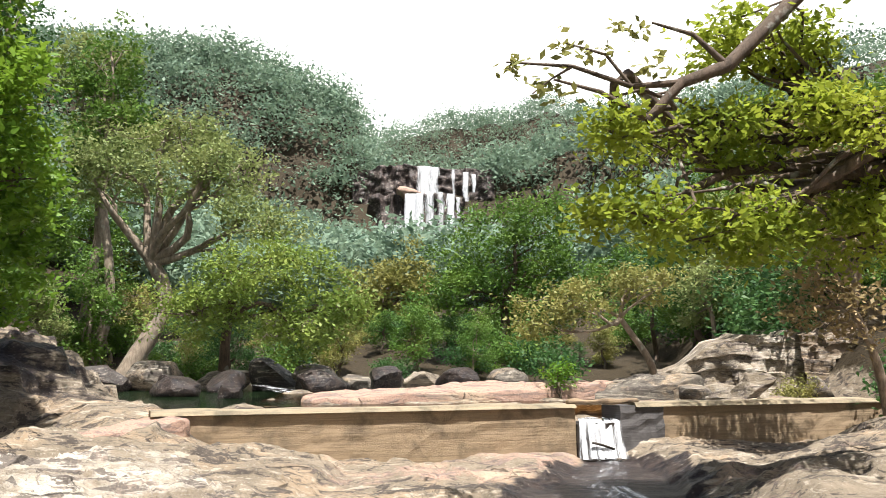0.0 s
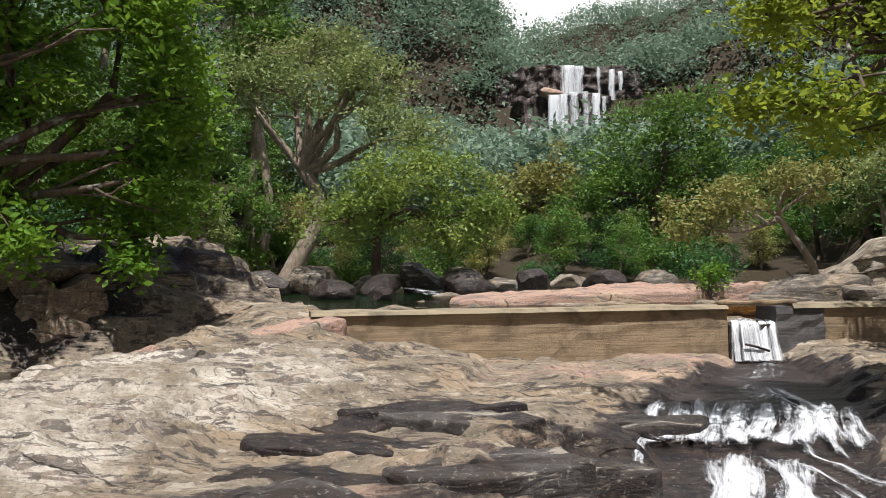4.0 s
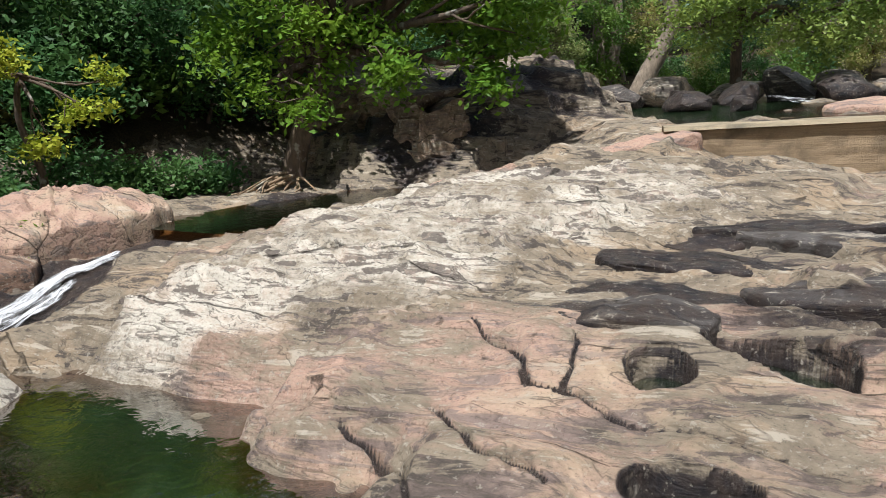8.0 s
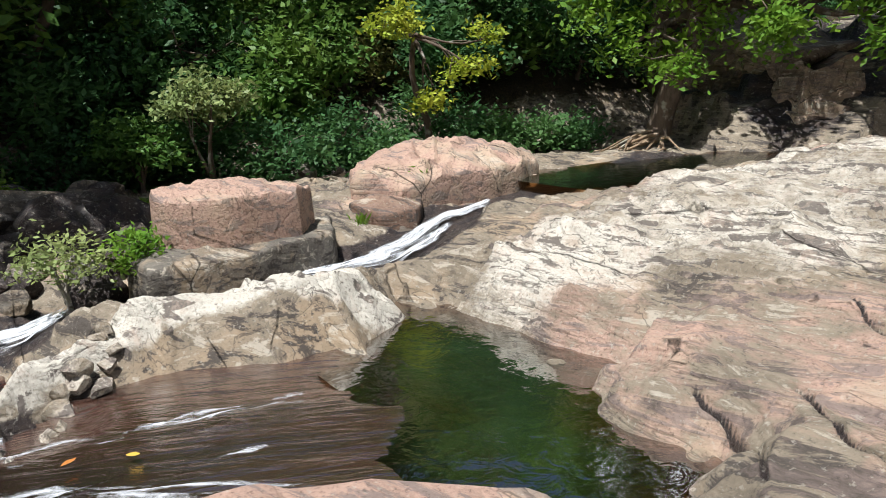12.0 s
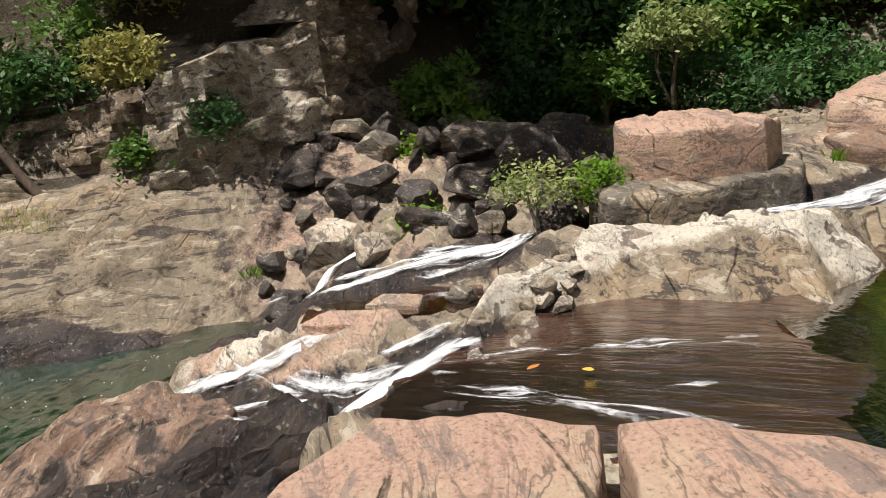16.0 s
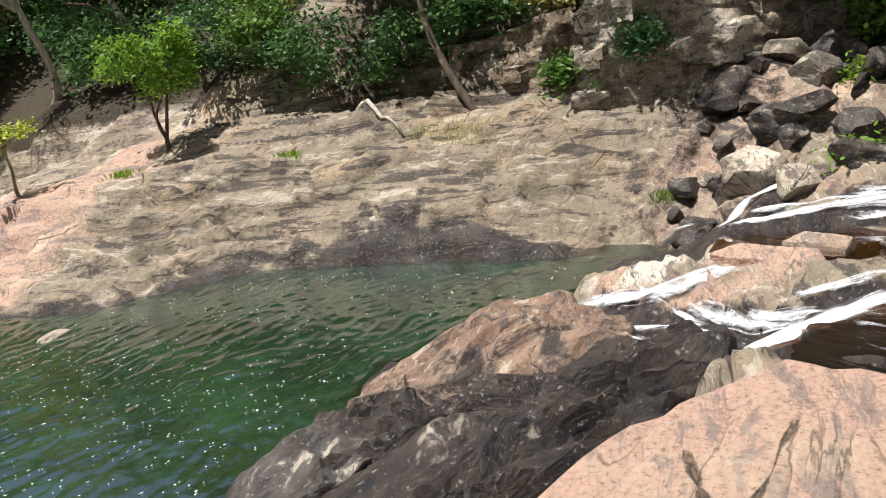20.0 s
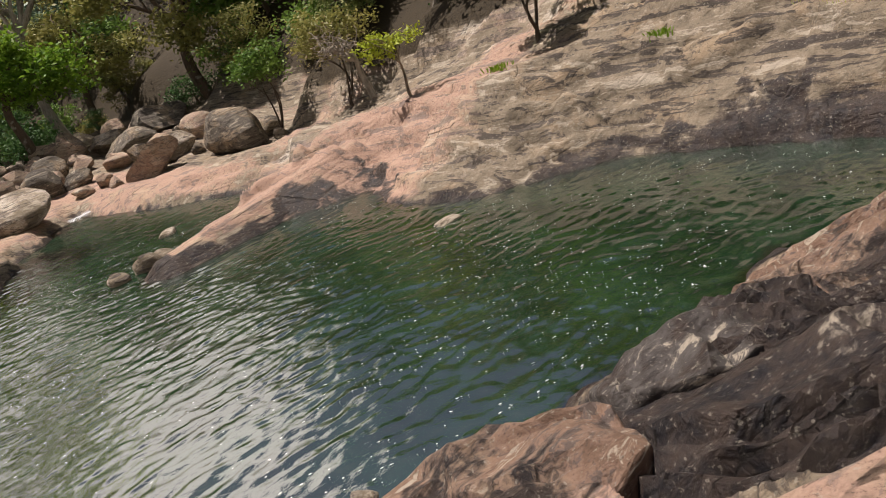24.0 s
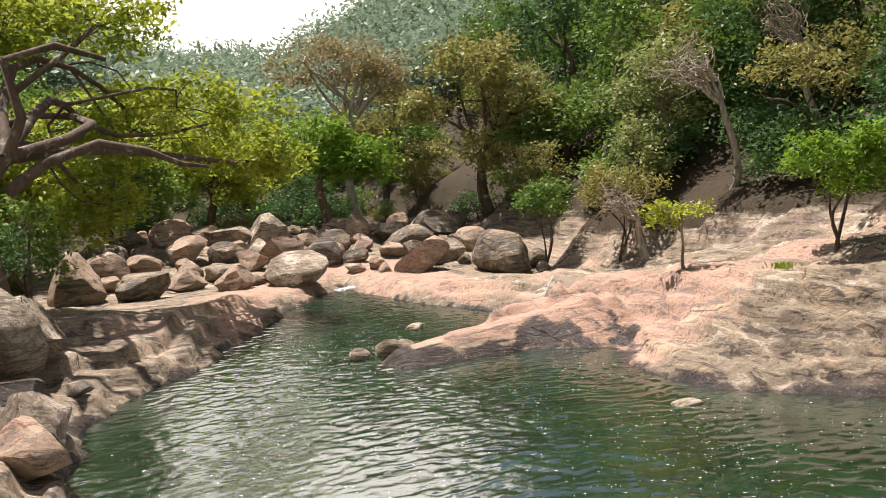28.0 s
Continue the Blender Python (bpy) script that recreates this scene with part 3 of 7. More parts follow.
def mesh_from(name, verts, faces):
    """A mesh from arrays of places and of faces that all have one number of corners."""
    me = bpy.data.meshes.new(name)
    verts, faces = np.asarray(verts, np.float32), np.asarray(faces, np.int32)
    k = faces.shape[1]
    me.vertices.add(len(verts))
    me.vertices.foreach_set("co", verts.ravel())
    me.loops.add(faces.size)
    me.loops.foreach_set("vertex_index", faces.ravel())
    me.polygons.add(len(faces))
    me.polygons.foreach_set("loop_start", np.arange(0, faces.size, k, dtype=np.int32))
    me.update(calc_edges=True)
    me.validate()
    return me


def tone(me, name, *channels):
    rgba = np.ones((len(me.vertices), 4), np.float32)
    for k, c in enumerate(channels):
        rgba[:, k] = c
    me.attributes.new(name, "FLOAT_COLOR", "POINT").data.foreach_set("color", rgba.ravel())


def grid_faces(rows, cols, wrap=False):
    i, j = np.meshgrid(np.arange(rows - 1), np.arange(cols if wrap else cols - 1), indexing="ij")
    k = (j + 1) % cols
    return np.stack([i * cols + j, i * cols + k, (i + 1) * cols + k, (i + 1) * cols + j], -1).reshape(-1, 4)


# ---- the ground: one sheet, finer towards the middle of the place ----
NA = 1000
yaw = np.concatenate([np.linspace(-34, 200, NA, endpoint=False), np.linspace(200, 326, 50, endpoint=False)])
rad = np.concatenate([[0.002, 0.3, 0.6, 0.9], np.geomspace(1.2, 24, 560, endpoint=False), np.geomspace(24, 460, 150)])
RR, YY = np.meshgrid(rad, np.radians(yaw), indexing="ij")
GX, GY = (-RR * np.sin(YY)).ravel(), (RR * np.cos(YY)).ravel()
GZ, white, pink, wet, litter = ground(GX, GY)
ground_me = mesh_from("ground", np.stack([GX, GY, GZ], 1), grid_faces(len(rad), len(yaw), True)[:, ::-1])
tone(ground_me, "tone", white, pink, wet, litter)
ground_me.attributes.new("lay", "FLOAT", "POINT").data.foreach_set("value", (step(-5.5, -7.0, GX) * step(-3.2, -4.6, GY)).astype(np.float32))
tagged(hang("ground", ground_me, ROCK, smooth=True), "water-worn rock bed with pale quartz, pink and wet dark stone", "ground", kind="structure")

# added glowing backdrop behind the hills, all round the horizon, higher over both ends of the valley
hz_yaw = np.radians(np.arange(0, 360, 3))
# the rise near yaw 180 gives the pool its white reflection
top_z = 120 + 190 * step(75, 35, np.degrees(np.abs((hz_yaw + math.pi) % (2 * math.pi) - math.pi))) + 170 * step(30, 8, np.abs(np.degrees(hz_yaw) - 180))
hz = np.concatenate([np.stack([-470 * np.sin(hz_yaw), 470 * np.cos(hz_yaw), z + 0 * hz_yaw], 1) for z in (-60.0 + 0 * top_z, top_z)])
hm, hN, hL, hP = material("backdrop_glow")
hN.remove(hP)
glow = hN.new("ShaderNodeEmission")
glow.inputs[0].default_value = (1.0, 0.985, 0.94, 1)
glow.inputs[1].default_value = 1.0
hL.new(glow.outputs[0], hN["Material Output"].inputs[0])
tagged(hang("backdrop", mesh_from("backdrop", hz, grid_faces(2, len(hz_yaw), True)), hm), "added glowing backdrop that whitens the low sky", "sky", kind="structure")


# ---- water ----
def water_material(name, deep_col, shallow, wave_scale, wave, stretch=(1, 1, 1), rot=0.0, rough=0.03, shine=1.0):
    m, N, L, P = material(name)
    N.remove(P)
    pos = position(N)
    att = N.new("ShaderNodeAttribute")
    att.attribute_name = "deep"
    deep = N.new("ShaderNodeBsdfDiffuse")
    L.new(mix(N, L, grey(N, L, noise_node(N, L, 1.3, 5, 0.6, mapped(N, L, mapped(N, L, pos, (1, 1, 1), (0, 0, rot)), stretch)), 0.40, 0.60), deep_col, tuple(c * 2.0 for c in deep_col)), deep.inputs[0])
    clear = N.new("ShaderNodeBsdfTransparent")
    clear.inputs[0].default_value = (*shallow, 1)
    body = N.new("ShaderNodeMixShader")
    L.new(att.outputs["Fac"], body.inputs[0])
    L.new(clear.outputs[0], body.inputs[1])
    L.new(deep.outputs[0], body.inputs[2])
    gloss = N.new("ShaderNodeBsdfGlossy")
    gloss.inputs["Roughness"].default_value = rough
    v = mapped(N, L, mapped(N, L, pos, (1, 1, 1), (0, 0, rot)), stretch)
    h = maths(N, L, "ADD", noise_node(N, L, wave_scale, 3, 0.55, v, 0.6), maths(N, L, "MULTIPLY", noise_node(N, L, wave_scale * 3.7, 2, 0.5, v, 0.3), 0.12))
    nrm = bump(N, L, h, 1.0, wave)
    L.new(nrm, gloss.inputs["Normal"])
    fr = N.new("ShaderNodeFresnel")
    fr.inputs[0].default_value = 1.33
    L.new(nrm, fr.inputs["Normal"])
    out = N.new("ShaderNodeMixShader")
    L.new(maths(N, L, "MULTIPLY", fr.outputs[0], shine), out.inputs[0])
    L.new(body.outputs[0], out.inputs[1])
    L.new(gloss.outputs[0], out.inputs[2])
    L.new(out.outputs[0], N["Material Output"].inputs[0])
    return m


def water_sheet(name, poly, z, mat, cell, depth_full, label, grow=0.6, tilt=None, waves=0.0):
    """A level sheet of water under the ground's edge; deep says how much of the bed is hidden."""
    xs, ys = [p[0] for p in poly], [p[1] for p in poly]
    nx, ny = int((max(xs) - min(xs) + 2 * grow) / cell) + 1, int((max(ys) - min(ys) + 2 * grow) / cell) + 1
    X, Y = np.meshgrid(np.linspace(min(xs) - grow, max(xs) + grow, nx), np.linspace(min(ys) - grow, max(ys) + grow, ny), indexing="ij")
    X, Y = X.ravel(), Y.ravel()
    keep = inside(poly, X, Y) > -grow
    Z = np.full(len(X), z) if tilt is None else tilt(X, Y)
    f = grid_faces(nx, ny)
    f = f[keep[f].all(1)]
    used, idx = np.unique(f, return_inverse=True)
    bedz = lie(X[used], Y[used])
    zw = Z[used]
    if waves:
        a, b = X[used] * 0.97 + Y[used] * 0.25, -X[used] * 0.25 + Y[used] * 0.97
        wa, wb = a + 0.2 * field(a, b, 0.9, 3), b + 0.2 * field(a, b, 0.9, 5)
        zw = zw + waves * (0.6 * field(wa, wb * 1.6, 3.4, 1) + field(wa * 0.8 + wb * 0.5, wb * 1.5, 8.4, 2) + 0.7 * field(wa * 0.9 - wb * 0.3, wb * 1.3, 13.0, 6))
    me = mesh_from(name, np.stack([X[used], Y[used], zw], 1), idx.reshape(-1, 4))
    d = np.clip((Z[used] - bedz) / depth_full, 0, 1)
    me.attributes.new("deep", "FLOAT", "POINT").data.foreach_set("value", (d ** 0.7).astype(np.float32))
    return tagged(hang(name, me, mat, smooth=True), label, "water", kind="structure")


POOL_WATER = water_material("pool_water", (0.0058, 0.0185, 0.0100), (0.17, 0.14, 0.055), 16.0, 0.0030, shine=0.48)
TEA_WATER = water_material("tea_water", (0.0065, 0.012, 0.0055), (0.36, 0.20, 0.08), 5.0, 0.006, shine=0.5)
FILM_WATER = water_material("film_water", (0.060, 0.023, 0.013), (0.40, 0.19, 0.11), 4.2, 0.016, (2.6, 0.34, 1), 25.0, 0.2, 0.55)
water_sheet("pool_water", POOL, POOL_Z, POOL_WATER, 0.042, 0.22, "dark green rippled pool between rock banks", waves=0.0062)
water_sheet("upper_pool_water", UPPER, UPPER_Z, TEA_WATER, 0.08, 0.55, "still tea-green rock pool", 0.3)
water_sheet("film_water", FILM, UPPER_Z + 0.01, FILM_WATER, 0.07, 0.14, "thin brown sheet of running water over rock", 0.15,
            lambda X, Y: np.minimum(UPPER_Z + 0.012 - 0.05 * step(1.5, -0.6, Y) - 0.06 * step(-0.25, 0.2, inside(UPPER, X, Y) + 0.25 * fbm(X, Y, 1.6, 3, 2)), lie(X, Y) + 0.05))
for hx, hy, hr, hz in ((-1.5, 4.25, 0.3, -0.17), (-1.05, 4.8, 0.5, -0.17), (-0.95, 3.1, 0.28, -0.21)):
    water_sheet("pothole_water", [(hx + hr * math.cos(a), hy + hr * math.sin(a)) for a in np.linspace(0, 5.6, 9)], hz, TEA_WATER, 0.05, 0.2, "dark still water in a pothole", 0.05)
water_sheet("brown_pool_water", BROWN_POOL, BROWN_Z, water_material("brown_water", (0.040, 0.018, 0.008), (0.55, 0.26, 0.09), 4.0, 0.004, shine=0.7), 0.06, 0.5, "small brown rock pool beside the cascade", 0.12)
water_sheet("channel_water", [(-10, 6.6), (-7.6, 6.6), (-6.6, 10.3), (-7.6, 12), (-9.6, 10.4)], 0.06, TEA_WATER, 0.15, 0.3, "brown channel water below the bank rocks", 0.2)
water_sheet("river_water", [(-9, 16), (-4, 14.2), (12, 20.8), (11, 25), (8, 40), (-10, 40), (-14, 28)], RIVER_Z, TEA_WATER, 0.4, 0.4, "dark river water held behind the weir", 0.2)


# ---- foam: strips of white water that follow the bed ----
def foam_material(name):
    m, N, L, P = material(name)
    P.inputs["Base Color"].default_value = (0.80, 0.82, 0.86, 1)
    P.inputs["Roughness"].default_value = 0.45
    att = N.new("ShaderNodeAttribute")
    att.attribute_name = "flow"
    v = mapped(N, L, att.outputs["Vector"], (2.4, 22.0, 1.0))
    n = noise_node(N, L, 1.0, 6, 0.66, v, 0.5)
    froth = noise_node(N, L, 7.0, 6, 0.72, mapped(N, L, att.outputs["Vector"], (1.0, 1.6, 1.0)), 0.8)
    n = maths(N, L, "ADD", maths(N, L, "MULTIPLY", n, 0.6), maths(N, L, "MULTIPLY", froth, 0.4))
    body = N.new("ShaderNodeSeparateXYZ")
    L.new(att.outputs["Vector"], body.inputs[0])
    a = maths(N, L, "ADD", n, body.outputs[2])
    L.new(grey(N, L, a, 0.52, 0.80), P.inputs["Alpha"])
    L.new(bump(N, L, n, 0.8, 0.04), P.inputs["Normal"])
    return m


FOAM = foam_material("white_water")


def foam(name, line, label, lift=0.035, density=0.12, ends=0.3, seed=0):
    """line: x, y, z, half width, with z None to lie on the bed."""
    pts = np.array([(p[0], p[1]) for p in line], float)
    seg = np.r_[0, np.cumsum(np.hypot(*np.diff(pts, axis=0).T))]
    n = max(12, int(seg[-1] / 0.05))
    s = np.linspace(0, seg[-1], n)
    cx, cy = np.interp(s, seg, pts[:, 0]), np.interp(s, seg, pts[:, 1])
    hw = np.interp(s, seg, [p[3] for p in line])
    tx, ty = np.gradient(cx), np.gradient(cy)
    ln = np.hypot(tx, ty)
    nx, ny = -ty / ln, tx / ln
    u = np.linspace(-1, 1, 17)
    cx, cy = cx + 0.25 * hw * field(s, s * 0, 2.1, seed + 2), cy + 0.25 * hw * field(s, s * 0, 2.1, seed + 4)
    wob = 1 + 0.3 * field(s[:, None] * 1.0, u[None] * 1.4 + seed, 1.3, 3)
    X = cx[:, None] + nx[:, None] * u[None] * hw[:, None] * wob
    Y = cy[:, None] + ny[:, None] * u[None] * hw[:, None] * wob
    if line[0][2] is None:
        Z = lie(X, Y)
        for _ in range(3):
            P3 = np.pad(Z, ((4, 4), (1, 1)), mode="edge")
            Z = sum(P3[k:k + Z.shape[0], j:j + Z.shape[1]] for k in range(9) for j in range(3)) / 27
    else:
        Z = np.interp(s, seg, [p[2] for p in line])[:, None] + 0 * X
    Z = Z + 1.4 * lift * (1 - 0.6 * u[None] ** 2) + 0.02 * field(s[:, None] * 4, u[None] * 2, 1.0, 5 + seed)
    me = mesh_from(name, np.stack([X, Y, Z], -1).reshape(-1, 3), grid_faces(n, 17))
    body = 0.88 * density + 0.03 - 0.46 * np.abs(u[None]) ** 1.7 + 0.10 * field(s[:, None] * 1.0, u[None] * 2.0, 3.0, seed % 16) - ends * np.clip(1 - np.minimum(s, seg[-1] - s) / 0.35, 0, 1)[:, None]
    flow = np.stack([s[:, None] + 0 * u[None], u[None] * hw[:, None], body], -1)
    me.attributes.new("flow", "FLOAT_VECTOR", "POINT").data.foreach_set("vector", flow.reshape(-1).astype(np.float32))
    return tagged(hang(name, me, FOAM, smooth=True), label, "white water", kind="structure")


GAP_START = 7.62


def braid(name, line, label, strands, reach, seed, thin=0.0):
    """Thin strands of white water beside a rapid, each along a stretch of its line."""
    rng = random.Random(seed)
    for k in range(strands):
        a = rng.randrange(len(line) - 2)
        b = min(len(line), a + rng.choice((3, 3, 4)))
        off = rng.choice((-1, 1)) * rng.uniform(0.35, 1.0) * reach
        dx, dy = line[b - 1][0] - line[a][0], line[b - 1][1] - line[a][1]
        ln = math.hypot(dx, dy)
        rows = [(x - dy / ln * off * (0.6 + 0.4 * j), y + dx / ln * off * (0.6 + 0.4 * j), z, rng.uniform(0.05, 0.16)) for j, (x, y, z, w) in enumerate(line[a:b])]
        foam(name, rows, label, 0.04, rng.uniform(0.08, 0.18) - thin, seed=seed + k)


foam("east_cascade", [(3.2, 15.5, None, 0.45), (2.9, 14.0, None, 0.7), (2.5, 12.6, None, 1.0), (2.2, 11.2, None, 1.2), (2.0, 10.5, None, 1.3)], "thin white water spreading below the weir notch", 0.05, 0.0, seed=1)
for k in range(10):
    sx = 0.75 + 0.25 * k
    foam("ledge_fall", [(sx + 0.25, 11.0 - 0.1 * (k % 2), None, 0.16), (sx + 0.1, 10.3, None, 0.22), (sx, 9.8, None, 0.27), (sx - 0.1, 9.2 + 0.12 * (k % 3), None, 0.32)], "white veil of water over the upper ledge", 0.09, 0.15 + 0.05 * (k % 3), seed=140 + k)
foam("east_cascade", [(1.6, 9.2, None, 0.4), (1.45, 8.4, None, 0.42), (1.4, 7.8, None, 0.45), (1.6, 7.2, None, 0.5), (1.9, 6.4, None, 0.6), (2.8, 4.8, None, 0.7)], "white water tumbling over dark ledges", 0.06, 0.24, seed=3)
foam("east_cascade", [(2.2, 9.1, None, 0.3), (2.0, 8.3, None, 0.3), (1.9, 7.6, None, 0.35)], "white water tumbling over dark ledges", 0.06, 0.2, seed=47)
foam("west_cascade", [(-9.0, 5.9, None, 0.25), (-8.6, 4.9, None, 0.28), (-8.0, 4.0, None, 0.3), (-7.7, 3.2, None, 0.42), (-7.6, 2.5, None, 0.45)], "white chute between dome and quartz hump", 0.05, 0.22, seed=3)
foam("west_cascade", [(-8.73, 0.62, None, 0.16), (-8.36, 0.08, None, 0.24), (-8.5, -0.41, None, 0.28), (-8.68, -1.05, None, 0.26), (-8.64, -1.56, None, 0.24), (-8.75, -2.1, None, 0.26)], "white rapid dropping towards the pool", 0.05, 0.26, seed=4)
foam("west_cascade", [(-10.06, -1.1, None, 0.10), (-9.95, -1.6, None, 0.12), (-9.7, -1.95, None, 0.14), (-9.25, -2.05, None, 0.2), (-8.95, -2.25, None, 0.2)], "thin side rapid", 0.05, 0.26, seed=5)
foam("west_fall", [(-8.85, -2.3, -0.96, 0.30), (-9.1, -2.65, -1.06, 0.32), (-9.35, -2.9, -1.4, 0.34), (-9.55, -3.1, -1.6, 0.42)], "short white fall into the pool", 0.03, 0.14, seed=6)
foam("chute_foam", [(-5.42, -0.2, None, 0.12), (-5.47, -0.48, None, 0.24), (-5.52, -0.73, None, 0.3), (-5.52, -0.98, None, 0.3), (-5.5, -1.2, None, 0.24), (-5.36, -1.45, None, 0.14)], "white chute at the foot of the brown film", 0.06, 0.32, seed=7)
foam("chute_foam", [(-5.3, -0.5, None, 0.06), (-5.05, -0.35, None, 0.08), (-4.8, -0.1, None, 0.05)], "foam arm at the head of the chute", 0.03, 0.2, seed=48)
foam("chute_foam", [(-6.83, -1.4, None, 0.07), (-6.95, -1.78, None, 0.12), (-7.18, -2.45, None, 0.14), (-7.5, -3.0, None, 0.14), (-7.85, -3.52, None, 0.2)], "white braid beside the mossy ridge", 0.05, 0.2, seed=8)
foam("chute_foam", [(-5.6, -1.25, None, 0.12), (-5.95, -1.5, None, 0.14), (-6.3, -2.0, None, 0.14), (-6.4, -2.3, None, 0.1), (-7.0, -3.1, None, 0.12)], "white braid over the pool's lip", 0.05, 0.18, seed=49)
foam("chute_foam", [(-5.4, -1.3, None, 0.06), (-5.16, -1.63, None, 0.06), (-5.0, -1.99, None, 0.05)], "thin white trickle on dark rock", 0.05, 0.16, seed=9)
foam("film_foam", [(-4.75, -0.7, UPPER_Z, 0.07), (-4.7, -0.2, UPPER_Z, 0.08)], "foam streak on the brown film", 0.0, 0.18, seed=10)
foam("film_foam", [(-4.35, -0.3, UPPER_Z, 0.06), (-4.28, 0.35, UPPER_Z, 0.07)], "foam streak on the brown film", 0.0, 0.2, seed=11)
foam("film_foam", [(-4.2, 0.75, UPPER_Z, 0.09), (-4.1, 1.25, UPPER_Z, 0.07)], "foam streak on the brown film", 0.005, 0.2, seed=12)
foam("film_foam", [(-5.1, 1.2, UPPER_Z, 0.05), (-5.0, 1.65, UPPER_Z, 0.05)], "foam streak on the brown film", 0.005, 0.14, seed=13)
foam("dome_fall", [(-10.1, 4.6, 0.32, 0.25), (-10.6, 4.5, 0.1, 0.3), (-11.2, 4.45, -0.2, 0.35), (-11.6, 4.4, -0.3, 0.4)], "thin veil fall beside the dome", 0.03, 0.06, seed=14)
foam("ledge_foam", [(-7.9, 11.1, 0.07, 0.05), (-7.2, 10.8, 0.07, 0.07), (-6.7, 10.5, 0.07, 0.05)], "white line at the channel head", 0.01, 0.2, seed=16)
foam("bush_trickle", [(-8.6, 1.55, None, 0.08), (-8.2, 1.3, None, 0.1), (-7.9, 1.15, None, 0.1)], "trickle beside the block", 0.03, 0.15, seed=17)
foam("river_rapid", [(-5.5, 24.5, 1.0, 0.5), (-4.6, 23.0, 0.9, 0.7), (-3.8, 21.8, 0.8, 0.6)], "pale rapid between dark river boulders", 0.03, 0.08, seed=18)
foam("far_rapid", [(-7.4, -27.5, -1.1, 0.4), (-5.8, -27.8, -1.3, 0.6), (-4.0, -27.2, -1.5, 0.7), (-3.2, -26.4, -1.58, 0.6)], "white rapid entering the pool", 0.03, 0.12, seed=19)
foam("shore_foam", [(-9.75, -3.6, POOL_Z, 0.1), (-9.6, -4.0, POOL_Z, 0.16), (-9.3, -4.4, POOL_Z, 0.14)], "foam flecks at the pool's corner", 0.012, 0.02, seed=20)
braid("cascade_strand", [(2.2, 12.6, None, 0), (2.0, 11.4, None, 0), (1.9, 10.4, None, 0), (1.6, 9.2, None, 0), (1.8, 7.8, None, 0), (2.0, 6.4, None, 0)], "thin strand of white water over dark ledges", 12, 1.0, 50)
braid("rapid_strand", [(-8.7, 0.6, None, 0), (-8.36, 0.08, None, 0), (-8.5, -0.45, None, 0), (-8.68, -1.05, None, 0), (-8.8, -2.1, None, 0)], "thin strand of the rapid over dark rock", 7, 0.3, 70)
braid("chute_strand", [(-5.45, -0.3, None, 0), (-5.5, -0.8, None, 0), (-5.6, -1.3, None, 0), (-6.0, -1.8, None, 0), (-6.5, -2.4, None, 0), (-7.2, -3.2, None, 0)], "thin strand of white water towards the pool", 9, 0.45, 90)
braid("chute_strand", [(-9.0, 5.9, None, 0), (-8.6, 4.9, None, 0), (-8.0, 4.0, None, 0), (-7.7, 3.2, None, 0), (-7.6, 2.4, None, 0), (-7.9, 1.4, None, 0)], "thin strand of white water beside the quartz hump", 7, 0.35, 110)
braid("film_foam", [(-4.75, -0.6, UPPER_Z - 0.01, 0), (-4.55, 0.2, UPPER_Z, 0), (-4.3, 0.9, UPPER_Z, 0), (-4.0, 1.5, UPPER_Z, 0)], "foam streak on the brown film", 6, 0.55, 130, 0.12)
for side in range(5):
    w = 0.13 + 0.03 * (side % 3)
    s = GAP_START + 0.10 + side * 0.195
    px, py = DAM_A[0] + DAM_DIR.x * s, DAM_A[1] + DAM_DIR.y * s
    foam("notch_fall", [(px, py + 0.35, 0.56, w), (px + 0.01, py + 0.03, 0.5, w), (px + 0.03, py - 0.12, 0.1, w * 1.2), (px + 0.05, py - 0.22, -0.16, w * 1.6)],
         "white water through the weir notch", 0.02, 0.32, 0.1, seed=30 + side)


# ---- weir ----
def concrete(name, col, dark):
    m, N, L, P = material(name)
    pos = position(N)
    lines = noise_node(N, L, 1.0, 6, 0.7, mapped(N, L, pos, (0.8, 0.8, 34.0)), 0.1)
    grit = noise_node(N, L, 60.0, 5, 0.75, pos)
    blot = noise_node(N, L, 1.6, 6, 0.65, pos, 0.4)
    c = mix(N, L, grey(N, L, lines, 0.4, 0.65), col, dark)
    c = mix(N, L, grey(N, L, blot, 0.5, 0.68), c, tuple(v * 0.6 for v in dark))
    c = mix(N, L, maths(N, L, "MULTIPLY", grey(N, L, grit, 0.55, 0.7), 0.6), c, (0.07, 0.06, 0.05))
    L.new(c, P.inputs["Base Color"])
    P.inputs["Roughness"].default_value = 0.9
    b = bump(N, L, grit, 0.9, 0.02)
    L.new(bump(N, L, lines, 0.7, 0.015, b), P.inputs["Normal"])
    return m


CONCRETE = concrete("weir_concrete", (0.34, 0.25, 0.155), (0.24, 0.175, 0.11))
CONCRETE_CAP = concrete("weir_cap", (0.36, 0.29, 0.19), (0.24, 0.205, 0.14))
# darker concrete for the short stretch beside the notch
CONCRETE_DARK = concrete("weir_dark", (0.13, 0.12, 0.12), (0.08, 0.075, 0.075))
SOAKED_WOOD = concrete("soaked_wood", (0.05, 0.035, 0.025), (0.02, 0.015, 0.012))


